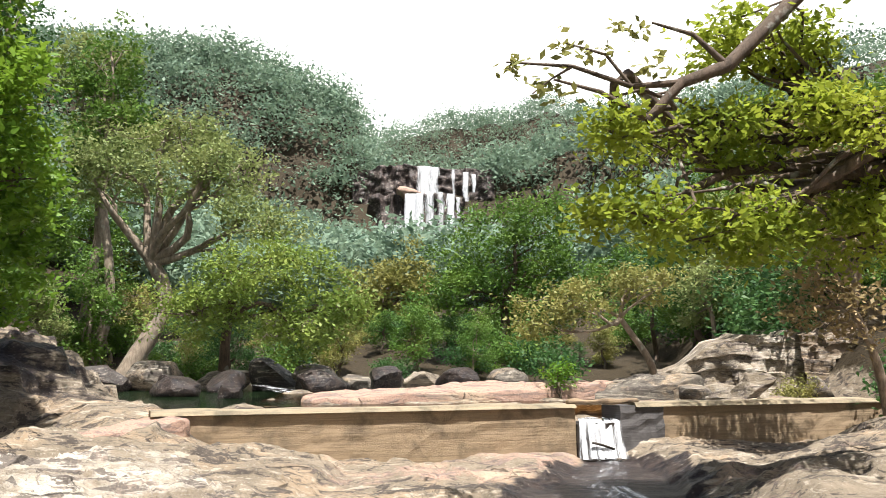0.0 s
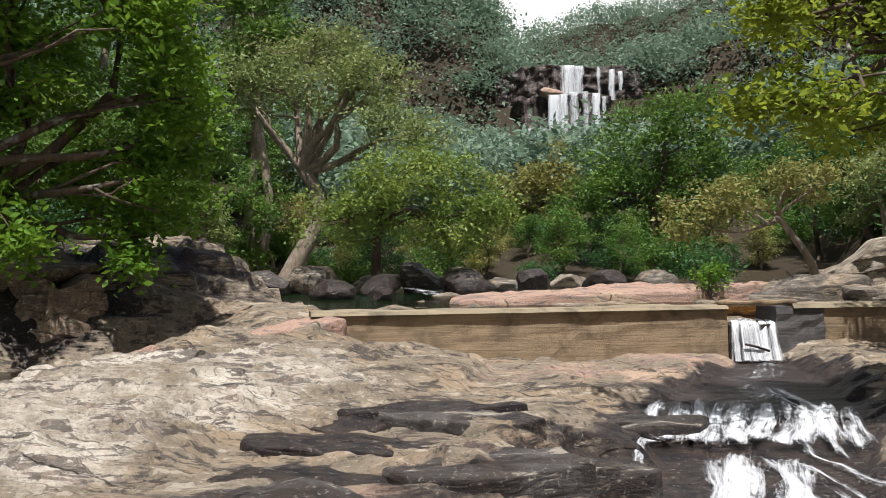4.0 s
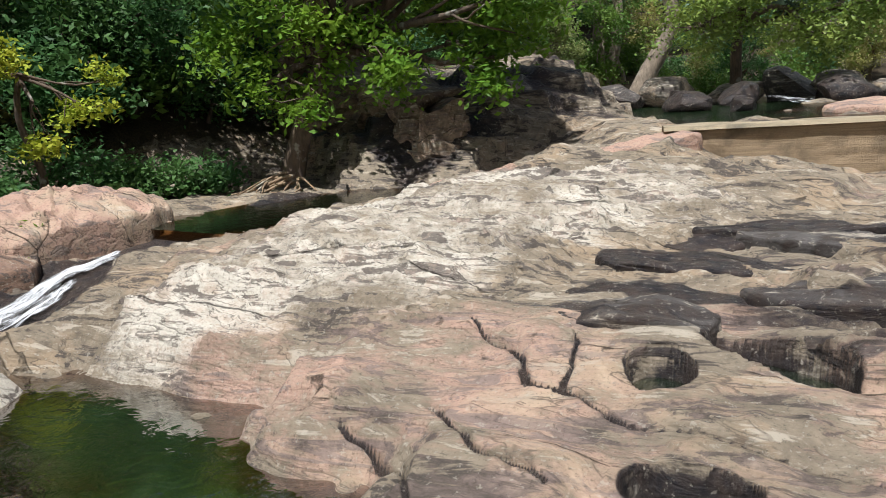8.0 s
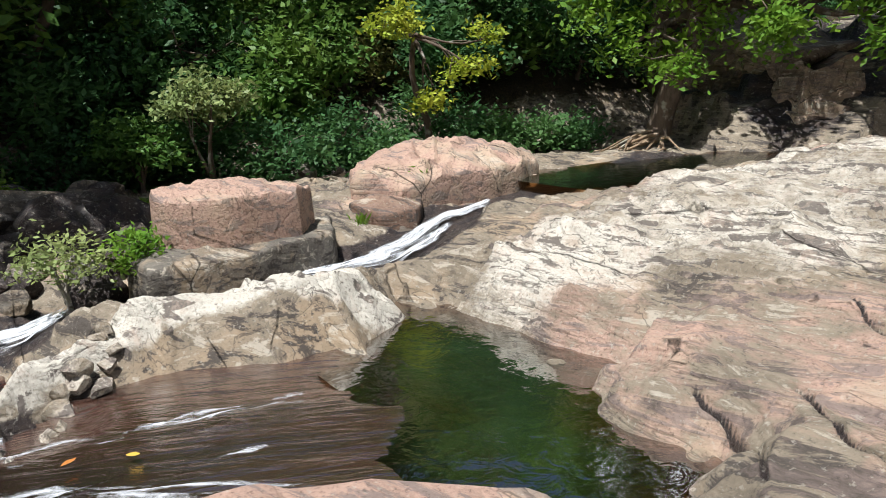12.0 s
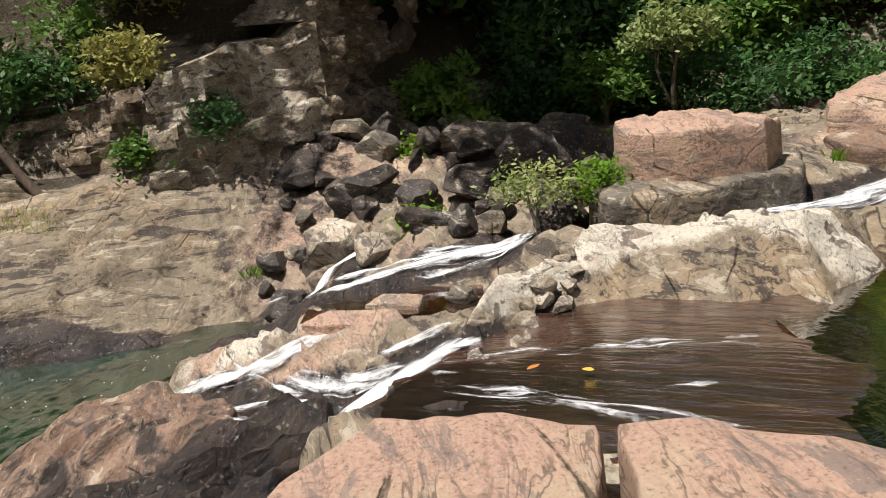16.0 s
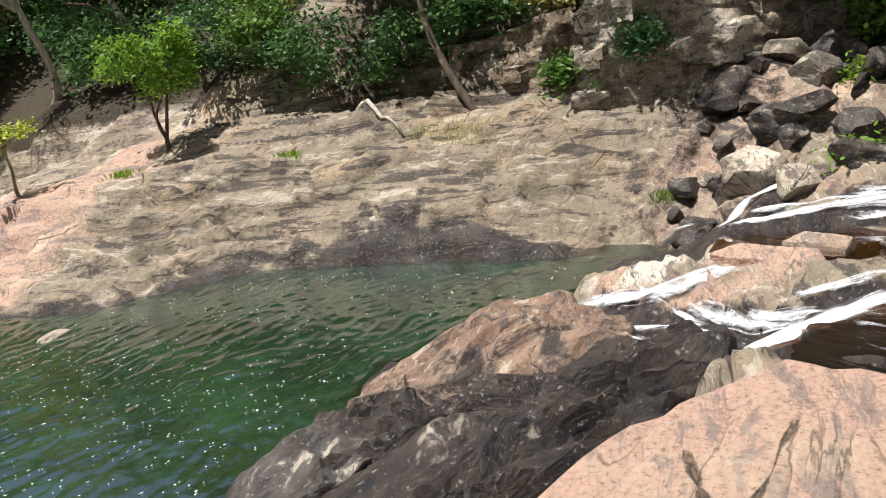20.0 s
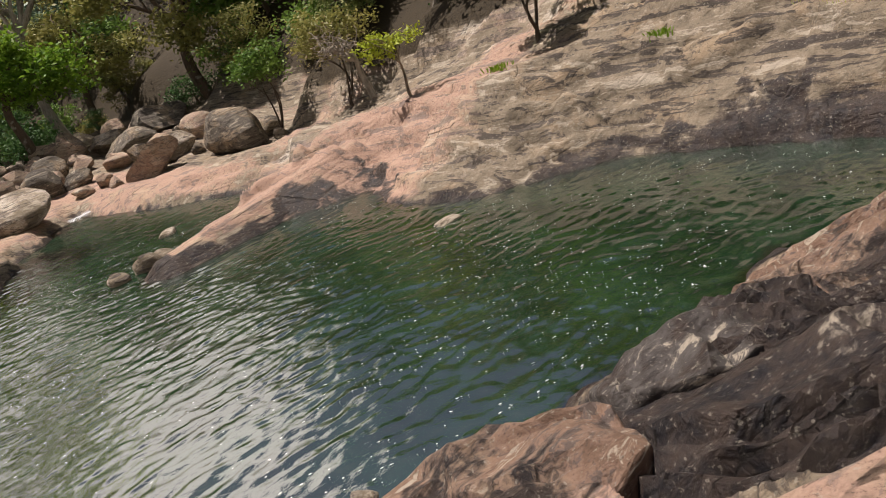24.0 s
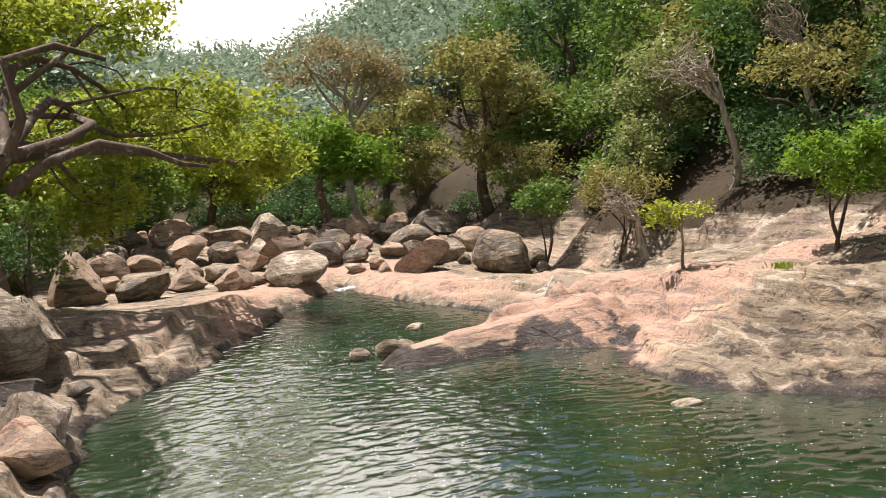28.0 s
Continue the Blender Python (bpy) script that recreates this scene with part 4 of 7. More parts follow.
def weir_piece(name, a, b, z0, z1, back, mat, parent, label="", batter=0.06, wobble=0.02, seed=0):
    """A stretch of wall from a to b metres along the weir; back: how deep it reaches upstream."""
    n, k = max(2, int((b - a) / 0.18)), max(2, int((z1 - z0) / 0.12))
    along_dir, in_dir = DAM_DIR, Vector((-DAM_DIR.y, DAM_DIR.x, 0))
    ring = []
    for j in range(k + 1):
        ring.append((j / k, 0))
    ring += [(1.0, 0.5), (1.0, 1.0), (0.0, 1.0)]
    vs = []
    for i in range(n + 1):
        s = a + (b - a) * i / n
        for up, deep in ring:
            z = z0 + (z1 - z0) * up
            off = deep * back + (1 - deep) * batter * up
            if deep == 0:
                off += wobble * fbm(np.array([s * 1.0]), np.array([z * 3.0]), 2.2, 3, seed)[0]
            zz = z + (0.018 * field(np.array([s]), np.array([deep]), 1.1, 4)[0] if up == 1 else 0)
            p = Vector((DAM_A[0], DAM_A[1], 0)) + along_dir * s + in_dir * off
            vs.append((p.x, p.y, zz))
    m = len(ring)
    faces = grid_faces(n + 1, m, True)
    bm = bmesh.new()
    bv = [bm.verts.new(v) for v in vs]
    for f in faces:
        bm.faces.new([bv[q] for q in f])
    bm.faces.new([bv[q] for q in range(m)])
    bm.faces.new([bv[n * m + q] for q in reversed(range(m))])
    bmesh.ops.recalc_face_normals(bm, faces=bm.faces)
    return part(name, bm, mat, parent, label)


weir = tagged(new("weir"), "low rough concrete weir with a spillway notch", "weir")
GAP0, GAP1, DAM_END = GAP_START, GAP_START + 1.0, 17.6
weir_piece("wall", 0.0, GAP0, -0.7, 0.80, 0.7, CONCRETE, weir, "tan shuttered concrete wall, worn at its foot", 0.08, 0.014, 1)
weir_piece("wall", GAP1, GAP1 + 1.02, -0.5, 0.82, 0.7, CONCRETE_DARK, weir, "dark pier beside the notch", 0.05, 0.02, 2)
weir_piece("wall", GAP1 + 1.02, DAM_END, -0.5, 0.79, 0.7, CONCRETE, weir, "tan shuttered concrete wall", 0.08, 0.012, 3)
weir_piece("coping", 0.0, GAP0, 0.802, 0.87, 0.70, CONCRETE_CAP, weir, "paler cement coping", 0.075, 0.012, 4)
weir_piece("coping", GAP1 + 0.35, DAM_END, 0.792, 0.87, 0.70, CONCRETE_CAP, weir, "paler cement coping", 0.075, 0.012, 5)
weir_piece("sill", GAP0 + 0.004, GAP1 - 0.004, -0.5, 0.50, 0.6, SOAKED_WOOD, weir, "black wet sill", 0.02, 0.03, 6)


def log_mesh(rows, sides=8):
    v, f = [], []
    n = len(rows)
    for k, (x, y, z, rad_) in enumerate(rows):
        a = rows[max(0, k - 1)]
        b = rows[min(n - 1, k + 1)]
        t = (Vector(b[:3]) - Vector(a[:3])).normalized()
        u = t.cross(Vector((0.2, 0.1, 1))).normalized()
        w = t.cross(u)
        for j in range(sides):
            g = 2 * math.pi * j / sides
            rr = rad_ * (1 + 0.12 * math.sin(3 * g + k))
            v.append(Vector((x, y, z)) + (u * math.cos(g) + w * math.sin(g)) * rr)
    f = grid_faces(n, sides, True)
    bm = bmesh.new()
    bv = [bm.verts.new(p) for p in v]
    for q in f:
        bm.faces.new([bv[k] for k in q])
    bm.faces.new(bv[:sides])
    bm.faces.new(bv[-sides:])
    bmesh.ops.recalc_face_normals(bm, faces=bm.faces)
    return bm


def on_weir(s, z, off=0.0):
    return (DAM_A[0] + DAM_DIR.x * s - DAM_DIR.y * off, DAM_A[1] + DAM_DIR.y * s + DAM_DIR.x * off, z)


LOG_WOOD = concrete("old_wood", (0.36, 0.26, 0.16), (0.20, 0.14, 0.09))
tagged(part("log", log_mesh([(*on_weir(GAP0 - 0.12 + 0.2 * k, 0.90 + 0.012 * math.sin(k * 2.0), 0.15 + 0.02 * math.sin(k)), 0.055 + 0.01 * math.sin(k * 1.7)) for k in range(9)]), LOG_WOOD, smooth=True),
       "weathered log laid across the weir notch", "log")
tagged(part("branch", log_mesh([(*on_weir(GAP0 + 0.2 + 0.12 * k, 0.16 - 0.03 * k + 0.01 * math.sin(k), -0.2), 0.022) for k in range(5)]), SOAKED_WOOD, smooth=True),
       "black branch caught in the notch's fall", "branch")
tagged(part("log", log_mesh([(-11.9 + 0.06 * k, -8.9 + 0.16 * k, height(-11.9 + 0.06 * k, -8.9 + 0.16 * k) + 0.05, 0.05 - 0.004 * k) for k in range(8)]),
            concrete("bleached_wood", (0.62, 0.55, 0.46), (0.42, 0.36, 0.29)), smooth=True), "bleached driftwood log on the far rock shelf", "log")


# ---- single rocks ----
STONE = {"grey": rock_material("stone_grey", (0.17, 0.15, 0.125), (0.30, 0.26, 0.16)), "pink": rock_material("stone_pink", (0.30, 0.21, 0.15), (0.27, 0.84, 0.0)),
         "wet": rock_material("stone_wet", (0.13, 0.11, 0.10), (0.0, 0.25, 0.82)), "pale": rock_material("stone_pale", (0.25, 0.205, 0.15), (0.46, 0.40, 0.0)),
         "dark": rock_material("stone_dark", (0.11, 0.10, 0.095), (0.15, 0.1, 0.56)), "sunlit": rock_material("stone_sunlit", (0.36, 0.28, 0.21), (0.36, 0.50, 0.0)), "rust": rock_material("stone_rust", (0.22, 0.14, 0.10), (0.12, 0.50, 0.46))}


def boulder_mesh(seed, angular=0.5, bumps=0.12, level=4):
    """A stone of about unit radius: a ball with planes struck off and an uneven skin."""
    rng = random.Random(seed)
    bm = bmesh.new()
    bmesh.ops.create_icosphere(bm, subdivisions=level, radius=1.0)
    cuts = []
    for _ in range(int(7 + 4 * angular)):
        n = Vector((rng.gauss(0, 1), rng.gauss(0, 1), rng.gauss(0, 0.9))).normalized()
        cuts.append((n, rng.uniform(0.62, 0.92) - 0.20 * angular))
    off = Vector((rng.uniform(0, 50), rng.uniform(0, 50), rng.uniform(0, 50)))
    for v in bm.verts:
        p = v.co.copy()
        for n, d in cuts:
            over = p.dot(n) - d
            if over > 0:
                p -= n * over * (0.45 + 0.55 * angular)
        w = noise.fractal(p * 1.3 + off, 1.0, 2.0, 4)
        strat = math.sin(p.z * 9.0 + 3.0 * noise.noise(p * 1.1 + off))
        v.co = p * (1.0 + bumps * w) + p.normalized() * 0.018 * strat
    me = bpy.data.meshes.new("boulder")
    bm.to_mesh(me)
    bm.free()
    me.polygons.foreach_set("use_smooth", np.ones(len(me.polygons), bool))
    me.set_sharp_from_angle(angle=radians(24))
    return me


ROUND = [boulder_mesh(40 + k, 0.45, 0.10) for k in range(5)]
BLOCKY = [boulder_mesh(60 + k, 1.0, 0.05) for k in range(9)]
SHAPED = {}


def boulder(x, y, size, mat, label, meshes=BLOCKY, z=None, seed=0, group="", name="boulder", sink=0.32, turn=None):
    rng = random.Random(seed * 131 + int(x * 37) + int(y * 91))
    src = meshes[rng.randrange(len(meshes))]
    key = (src.name, mat)
    if key not in SHAPED:
        me = src.copy()
        me.materials.clear()
        me.materials.append(STONE[mat])
        SHAPED[key] = me
    ob = new(name, SHAPED[key])
    sx, sy, sz = size if isinstance(size, tuple) else (size * rng.uniform(0.85, 1.25), size * rng.uniform(0.8, 1.1), size * rng.uniform(0.6, 0.85))
    zz = height(x, y) if z is None else z
    ob.matrix_world = pose(x, y, zz + sz * (1 - sink) * 0.62, rng.uniform(-14, 14), rng.uniform(-14, 14), rng.uniform(0, 360) if turn is None else turn) @ Matrix.Diagonal((sx, sy, sz, 1))
    return tagged(ob, label, "boulder", group)


def slab(name, outline, z_top, mat, label, thick=0.35, lean=(0.0, 0.0), crown=0.05, edge=0.10, rough=0.02, seed=0, rings=16, fine=5, beds=0.0):
    """A flat-topped rock from its outline in plan, with worn edges and a broken skin. lean: rise of its top per metre in x and y."""
    pts = []
    n = len(outline)
    for k in range(n):
        p0, p1, p2, p3 = (np.array(outline[(k + j) % n], float) for j in (-1, 0, 1, 2))
        for q in range(fine):
            t = q / fine
            c = 0.5 * ((2 * p1) + (p2 - p0) * t + (2 * p0 - 5 * p1 + 4 * p2 - p3) * t * t + (3 * p1 - p0 - 3 * p2 + p3) * t ** 3)
            pts.append(c * 0.18 + (p1 * (1 - t) + p2 * t) * 0.82)
    pts = np.array(pts)
    mid = pts.mean(0)
    ks = np.concatenate([np.linspace(0.04, 0.955, rings), [0.975, 0.988, 0.997, 1.0, 1.006, 1.012]])
    drops = np.concatenate([np.zeros(rings), [0.06, 0.2, 0.5, 1.6, 2.6, 4.0]]) * edge
    drops[-1] = thick
    V = []
    for k, d in zip(ks, drops):
        p = mid + (pts - mid) * k
        w = 0.035 * fbm(p[:, 0] * 1.0, p[:, 1], 3.0, 4, seed)[:, None] * (k > 0.9)
        p = p + (p - mid) * w
        z = z_top + lean[0] * (p[:, 0] - mid[0]) + lean[1] * (p[:, 1] - mid[1]) + crown * (1 - k * k) - d
        z = z + rough * fbm(p[:, 0], p[:, 1], 1.6, 4, seed + 2) + rough * 0.8 * ridged(p[:, 0] * 0.8, p[:, 1] * 2.4, 1.3, 3, seed + 4)
        if beds:
            b = ((p[:, 0] * 0.8 + p[:, 1] * 0.5) * 2.2 + fbm(p[:, 0], p[:, 1], 0.8, 2, seed)) % 1.0
            z = z + beds * (np.where(b < 0.8, b / 0.8, (1 - b) / 0.2) - 0.5)
        V.append(np.stack([p[:, 0], p[:, 1], z], 1))
    faces = grid_faces(len(ks), len(pts), True).tolist()
    bm = bmesh.new()
    bv = [bm.verts.new(p) for p in np.concatenate(V)]
    for q in faces:
        bm.faces.new([bv[k] for k in q])
    bm.faces.new(bv[: len(pts)])
    bm.faces.new(bv[-len(pts):])
    bmesh.ops.recalc_face_normals(bm, faces=bm.faces)
    ob = part(name, bm, mat, smooth=True)
    ob.data.set_sharp_from_angle(angle=radians(26))
    return tagged(ob, label, "rock slab")


slab("rock_slab", [(-1.2, -1.75), (-2.1, -1.45), (-2.75, -1.2), (-3.15, -0.98), (-3.55, -0.72), (-3.5, -0.2), (-3.25, 0.28), (-2.7, 0.22), (-1.6, 0.1), (-0.7, -0.6), (-0.7, -1.5)], -0.05,
     STONE["pink"], "flat salmon-pink rock slab at the water's edge", 0.55, (0.0, 0.0), 0.015, 0.04, 0.016, 3, beds=0.012)
slab("rock_slab", [(-3.28, 0.36), (-3.2, 0.75), (-2.85, 1.25), (-2.45, 1.62), (-1.9, 1.7), (-1.0, 1.4), (-0.8, 0.5), (-1.6, 0.22), (-2.7, 0.32)], -0.06,
     STONE["pink"], "pink and grey rock slab beside the brown film", 0.5, (0.0, 0.0), 0.015, 0.05, 0.02, 8, beds=0.015)
slab("rock_ledge", [(-7.65, 1.15), (-7.7, 2.2), (-7.95, 3.15), (-8.9, 3.5), (-9.8, 3.0), (-9.7, 1.9), (-8.7, 1.15)], 0.02, STONE["grey"], "layered grey rock ledge in the stream", 0.5, (-0.05, 0.0), 0.02, 0.12, 0.03, 9, beds=0.03)
slab("rock_block", [(-8.35, 1.5), (-8.1, 2.2), (-8.15, 2.85), (-8.7, 3.2), (-9.4, 3.0), (-9.6, 2.2), (-9.2, 1.55)], 0.50, STONE["pink"],
     "orange-topped layered rock block on the lip", 0.55, (0.02, -0.05), 0.08, 0.13, 0.05, 5, 20, 8, beds=0.03)
slab("dome_rock", [(-9.95, 4.25), (-9.15, 4.6), (-9.25, 5.5), (-9.3, 6.5), (-9.8, 7.3), (-11.6, 7.7), (-12.7, 6.7), (-11.6, 5.1)], 0.30, STONE["pink"],
     "low pink whaleback rock beside the stream", 0.8, (-0.02, 0.0), 0.30, 0.16, 0.06, 6, 24, 8, beds=0.07)
slab("rust_rock", [(-8.9, 4.0), (-8.6, 4.5), (-9.3, 5.0), (-9.9, 4.6), (-9.7, 4.1)], 0.02, STONE["rust"], "rusty brown boulder below the whaleback", 0.5, (0, 0), 0.12, 0.15, 0.03, 7)
slab("pool_rock", [(-4.9, -4.5), (-5.7, -4.55), (-6.6, -4.4), (-7.25, -4.1), (-7.1, -3.2), (-6.35, -2.4), (-5.8, -2.15), (-5.3, -2.5), (-4.95, -3.1), (-4.6, -3.9)], -1.28, STONE["rust"],
     "red and grey whaleback rock dipping into the pool", 0.9, (-0.05, 0.16), 0.22, 0.16, 0.03, 11, 24, 8, beds=0.09)
slab("pool_rock", [(-3.7, -4.5), (-4.5, -4.3), (-4.75, -3.6), (-5.0, -2.55), (-5.6, -1.65), (-5.25, -1.25), (-4.5, -1.35), (-3.9, -1.5), (-3.3, -1.8), (-2.5, -2.2), (-2.1, -3.0), (-2.6, -4.0)], -1.02, STONE["wet"],
     "dark wet ribbed rock above the pool", 1.0, (0.0, 0.26), 0.12, 0.12, 0.05, 14, 28, 8, beds=0.17)
slab("pool_rock", [(-3.9, -4.5), (-4.6, -4.1), (-4.9, -3.7), (-4.3, -3.3), (-3.4, -3.5), (-2.9, -3.9), (-3.1, -4.4)], -1.22, STONE["dark"],
     "black and tan rock step at the pool", 0.7, (-0.03, 0.16), 0.06, 0.10, 0.05, 17, beds=0.13)
slab("pool_rock", [(-1.7, -4.7), (-2.4, -4.4), (-2.9, -4.0), (-2.5, -3.2), (-1.6, -3.0), (-0.9, -3.6), (-0.9, -4.5)], -1.15, STONE["rust"],
     "orange-brown cracked rock at the pool's near side", 0.8, (0.0, 0.22), 0.06, 0.10, 0.05, 19, beds=0.12)
slab("pink_rock", [(-7.3, -1.9), (-7.55, -1.65), (-7.4, -0.96), (-6.98, -0.85), (-7.0, -1.36)], -0.76, STONE["pink"], "flat pinkish rock in the small brown pool", 0.3, (0.0, 0.02), 0.03, 0.05, 0.02, 23)
slab("pink_rock", [(-7.61, -1.31), (-7.85, -1.15), (-7.65, -0.7), (-7.34, -0.75)], -0.74, STONE["sunlit"], "low tan rock in the small brown pool", 0.3, (0.0, 0.02), 0.03, 0.04, 0.02, 25)


slab("rock_rib", [(-3.9, 12.75), (-4.7, 12.1), (-5.9, 11.1), (-7.2, 9.95), (-7.5, 10.25), (-6.6, 11.5), (-5.4, 12.9), (-4.8, 13.6), (-4.0, 13.6)], 0.50, STONE["pink"],
     "long pink rock rib running up to the weir's end", 0.9, (0.105, 0.09), 0.06, 0.10, 0.04, 41, beds=0.05)
# broken dark ledges between the flat slab and the weir's cascade
rng = random.Random(57)
for k in range(14):
    x, y = rng.uniform(-2.6, 1.3), rng.uniform(5.0, 10.2)
    if inside(LEDGES, np.array([x]), np.array([y]))[0] < -0.5 and not (y > 8.6 and x > -1.5):
        continue
    a, b, turn = rng.uniform(0.6, 1.3), rng.uniform(0.30, 0.55), rng.uniform(0.02, 0.35)
    ring = []
    for j in range(8):
        g = 2 * math.pi * j / 8 + rng.uniform(-0.25, 0.25)
        r = rng.uniform(0.75, 1.15)
        px, py = a * r * math.cos(g), b * r * math.sin(g)
        ring.append((x + px * math.cos(turn) - py * math.sin(turn), y + px * math.sin(turn) + py * math.cos(turn)))
    tint = rng.choice(["dark", "dark", "rust", "grey", "wet", "wet"])
    slab("ledge_rock", ring, height(x, y) + rng.uniform(0.01, 0.05), STONE[tint],
         {"dark": "dark grey tilted ledge rock near the cascade", "grey": "grey-tan tilted ledge rock near the cascade", "rust": "rusty brown ledge rock near the cascade", "wet": "wet black ledge rock near the cascade",
          "pink": "pinkish ledge rock near the cascade"}[tint], 0.4, (rng.uniform(-0.03, 0.06), rng.uniform(0.0, 0.10)), 0.03, 0.05, 0.03, 200 + k, 8, 4, 0.03)


def cliff_face(name, path, mat, label, steps=0.34, deep=0.55, seed=0):
    """A broken rock wall. path rows: x, y, foot, head; the wall leans back and breaks into ledges and joints."""
    pts = np.array(path, float)
    seg = np.r_[0, np.cumsum(np.hypot(*np.diff(pts[:, :2], axis=0).T))]
    n, k = int(seg[-1] / 0.055), 64
    s = np.linspace(0, seg[-1], n)
    cx, cy, z0, z1 = (np.interp(s, seg, pts[:, j]) for j in range(4))
    tx, ty = np.gradient(cx), np.gradient(cy)
    ln = np.hypot(tx, ty)
    for _ in range(2):
        tx, ty = (np.convolve(np.pad(a / ln, 8, mode="edge"), np.ones(17) / 17, "valid") for a in (tx, ty))
        ln = np.hypot(tx, ty)
    S, U = np.meshgrid(s, np.linspace(0, 1, k), indexing="ij")
    head = z1 + 0.25 * fbm(s, s * 0, 0.8, 3, seed)
    Z = z0[:, None] + (head - z0)[:, None] * U
    bed = Z / steps + 0.25 * S + 0.6 * fbm(S, Z, 0.7, 2, seed)
    ledge = (np.floor(bed) * 0.37 + 7.3) % 1.0
    joint = np.floor(S * 1.3 + 0.9 * np.floor(bed) * 0.7 + 0.5 * fbm(S, Z, 0.6, 2, seed + 3))
    block = (np.sin(joint * 12.9898 + np.floor(bed) * 78.233) * 43758.5453) % 1.0
    back = 0.45 * U * deep + 0.16 * ledge + 0.22 * block + 0.10 * fbm(S, Z, 1.6, 4, seed + 5)
    X = cx[:, None] + (-ty / ln)[:, None] * back
    Y = cy[:, None] + (tx / ln)[:, None] * back
    top = np.stack([X[:, -1] + (-ty / ln) * 1.6, Y[:, -1] + (tx / ln) * 1.6, Z[:, -1] + 0.1], -1)[:, None]
    V = np.concatenate([np.stack([X, Y, Z], -1), top], 1).reshape(-1, 3)
    me = mesh_from(name, V, grid_faces(n, k + 1))
    me.set_sharp_from_angle(angle=radians(40))
    return tagged(hang(name, me, mat), label, "cliff")


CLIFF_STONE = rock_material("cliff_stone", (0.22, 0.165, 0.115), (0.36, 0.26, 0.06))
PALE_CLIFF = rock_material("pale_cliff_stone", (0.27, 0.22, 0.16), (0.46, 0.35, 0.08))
# end turned from the sun: its shade is painted as darker stone
cliff_face("cliff", [(-13.1, -2.1, -0.6, 2.3), (-13.7, -1.7, -0.4, 2.6), (-15.2, -1.0, -0.2, 2.6)], CLIFF_STONE, "rock cliff end, its shade put into a darker stone", seed=2)
cliff_face("cliff", [(-13.6, -5.5, -0.3, 1.5), (-12.7, -5.35, -0.3, 1.6), (-12.2, -5.0, -0.3, 1.7), (-12.4, -4.2, -0.4, 2.0), (-12.7, -3.1, -0.5, 2.1), (-13.05, -2.15, -0.6, 2.3)], PALE_CLIFF, "pale jointed rock cliff above the talus", seed=4)
cliff_face("cliff", [(-12.9, -8.2, 0.0, 1.0), (-12.6, -7.0, -0.1, 1.3), (-12.4, -6.0, -0.2, 1.5), (-12.25, -5.0, -0.3, 1.75)], CLIFF_STONE, "brown bedded rock cliff behind the shelf", seed=6)
cliff_face("outcrop", [(-13.2, 13.6, 1.2, 2.6), (-10.6, 12.2, 0.5, 1.9), (-8.6, 11.6, 0.3, 1.3), (-7.9, 12.6, 0.4, 1.5)], rock_material("bank_stone", (0.19, 0.145, 0.11), (0.2, 0.42, 0.14)), "layered brown bank rock with dark undercuts", 0.3, 0.5, 8)

# talus below the cliff
rng = random.Random(5)
spots = []
for k in range(400):
    x, y = rng.uniform(-13.6, -8.9), rng.uniform(-3.2, 2.2)
    if inside(TALUS, np.array([x]), np.array([y]))[0] < 0.05 or along(WEST_STREAM, np.array([x]), np.array([y]))[0][0] < 0.62 or along(SIDE_STREAM, np.array([x]), np.array([y]))[0][0] < 0.45:
        continue
    r = rng.choice([0.18, 0.22, 0.28, 0.35, 0.45, 0.6])
    if all(math.hypot(x - a, y - b) > 0.62 * (r + c) for a, b, c in spots):
        spots.append((x, y, r))
for k, (x, y, r) in enumerate(spots):
    # most take dark stone: the hollow's deep shade is put into the colour
    dark = rng.random() < 0.62
    boulder(x, y, r, "dark" if dark else rng.choice(["grey", "grey", "wet", "pale"]), "angular talus rock below the cliff, deep shade put into its colour" if dark else "angular grey-brown rock in the talus below the cliff",
            BLOCKY, seed=k, group="talus rocks", name="talus_rock")
boulder(-11.9, 0.15, (0.85, 0.5, 0.5), "grey", "large grey block with a flat top among the talus", BLOCKY, seed=3, name="talus_rock", turn=80)
boulder(-11.6, 1.0, (0.6, 0.45, 0.35), "dark", "dark tilted slab among the talus", BLOCKY, seed=9, name="talus_rock")

# boulders down the valley and on the pool's shore
rng = random.Random(11)
spots = []
for k in range(900):
    x, y = rng.uniform(-10.5, 4.5), rng.uniform(-38, -24.5)
    if inside(POOL, np.array([x]), np.array([y]))[0] > -0.7 or (y > -27.5 and x < -3.0 and x > -8.5):
        continue
    r = rng.choice([0.35, 0.5, 0.6, 0.8, 1.0, 1.25])
    if all(math.hypot(x - a, y - b) > 0.72 * (r + c) for a, b, c in spots):
        spots.append((x, y, r))
for k, (x, y, r) in enumerate(spots[:95]):
    boulder(x, y, r, rng.choice(["pale", "sunlit", "sunlit", "grey"]), "sunlit pinkish-grey river boulder" if r > 0.7 else "grey worn river boulder", BLOCKY if k % 3 else ROUND, seed=k, group="downstream boulders", sink=0.2)
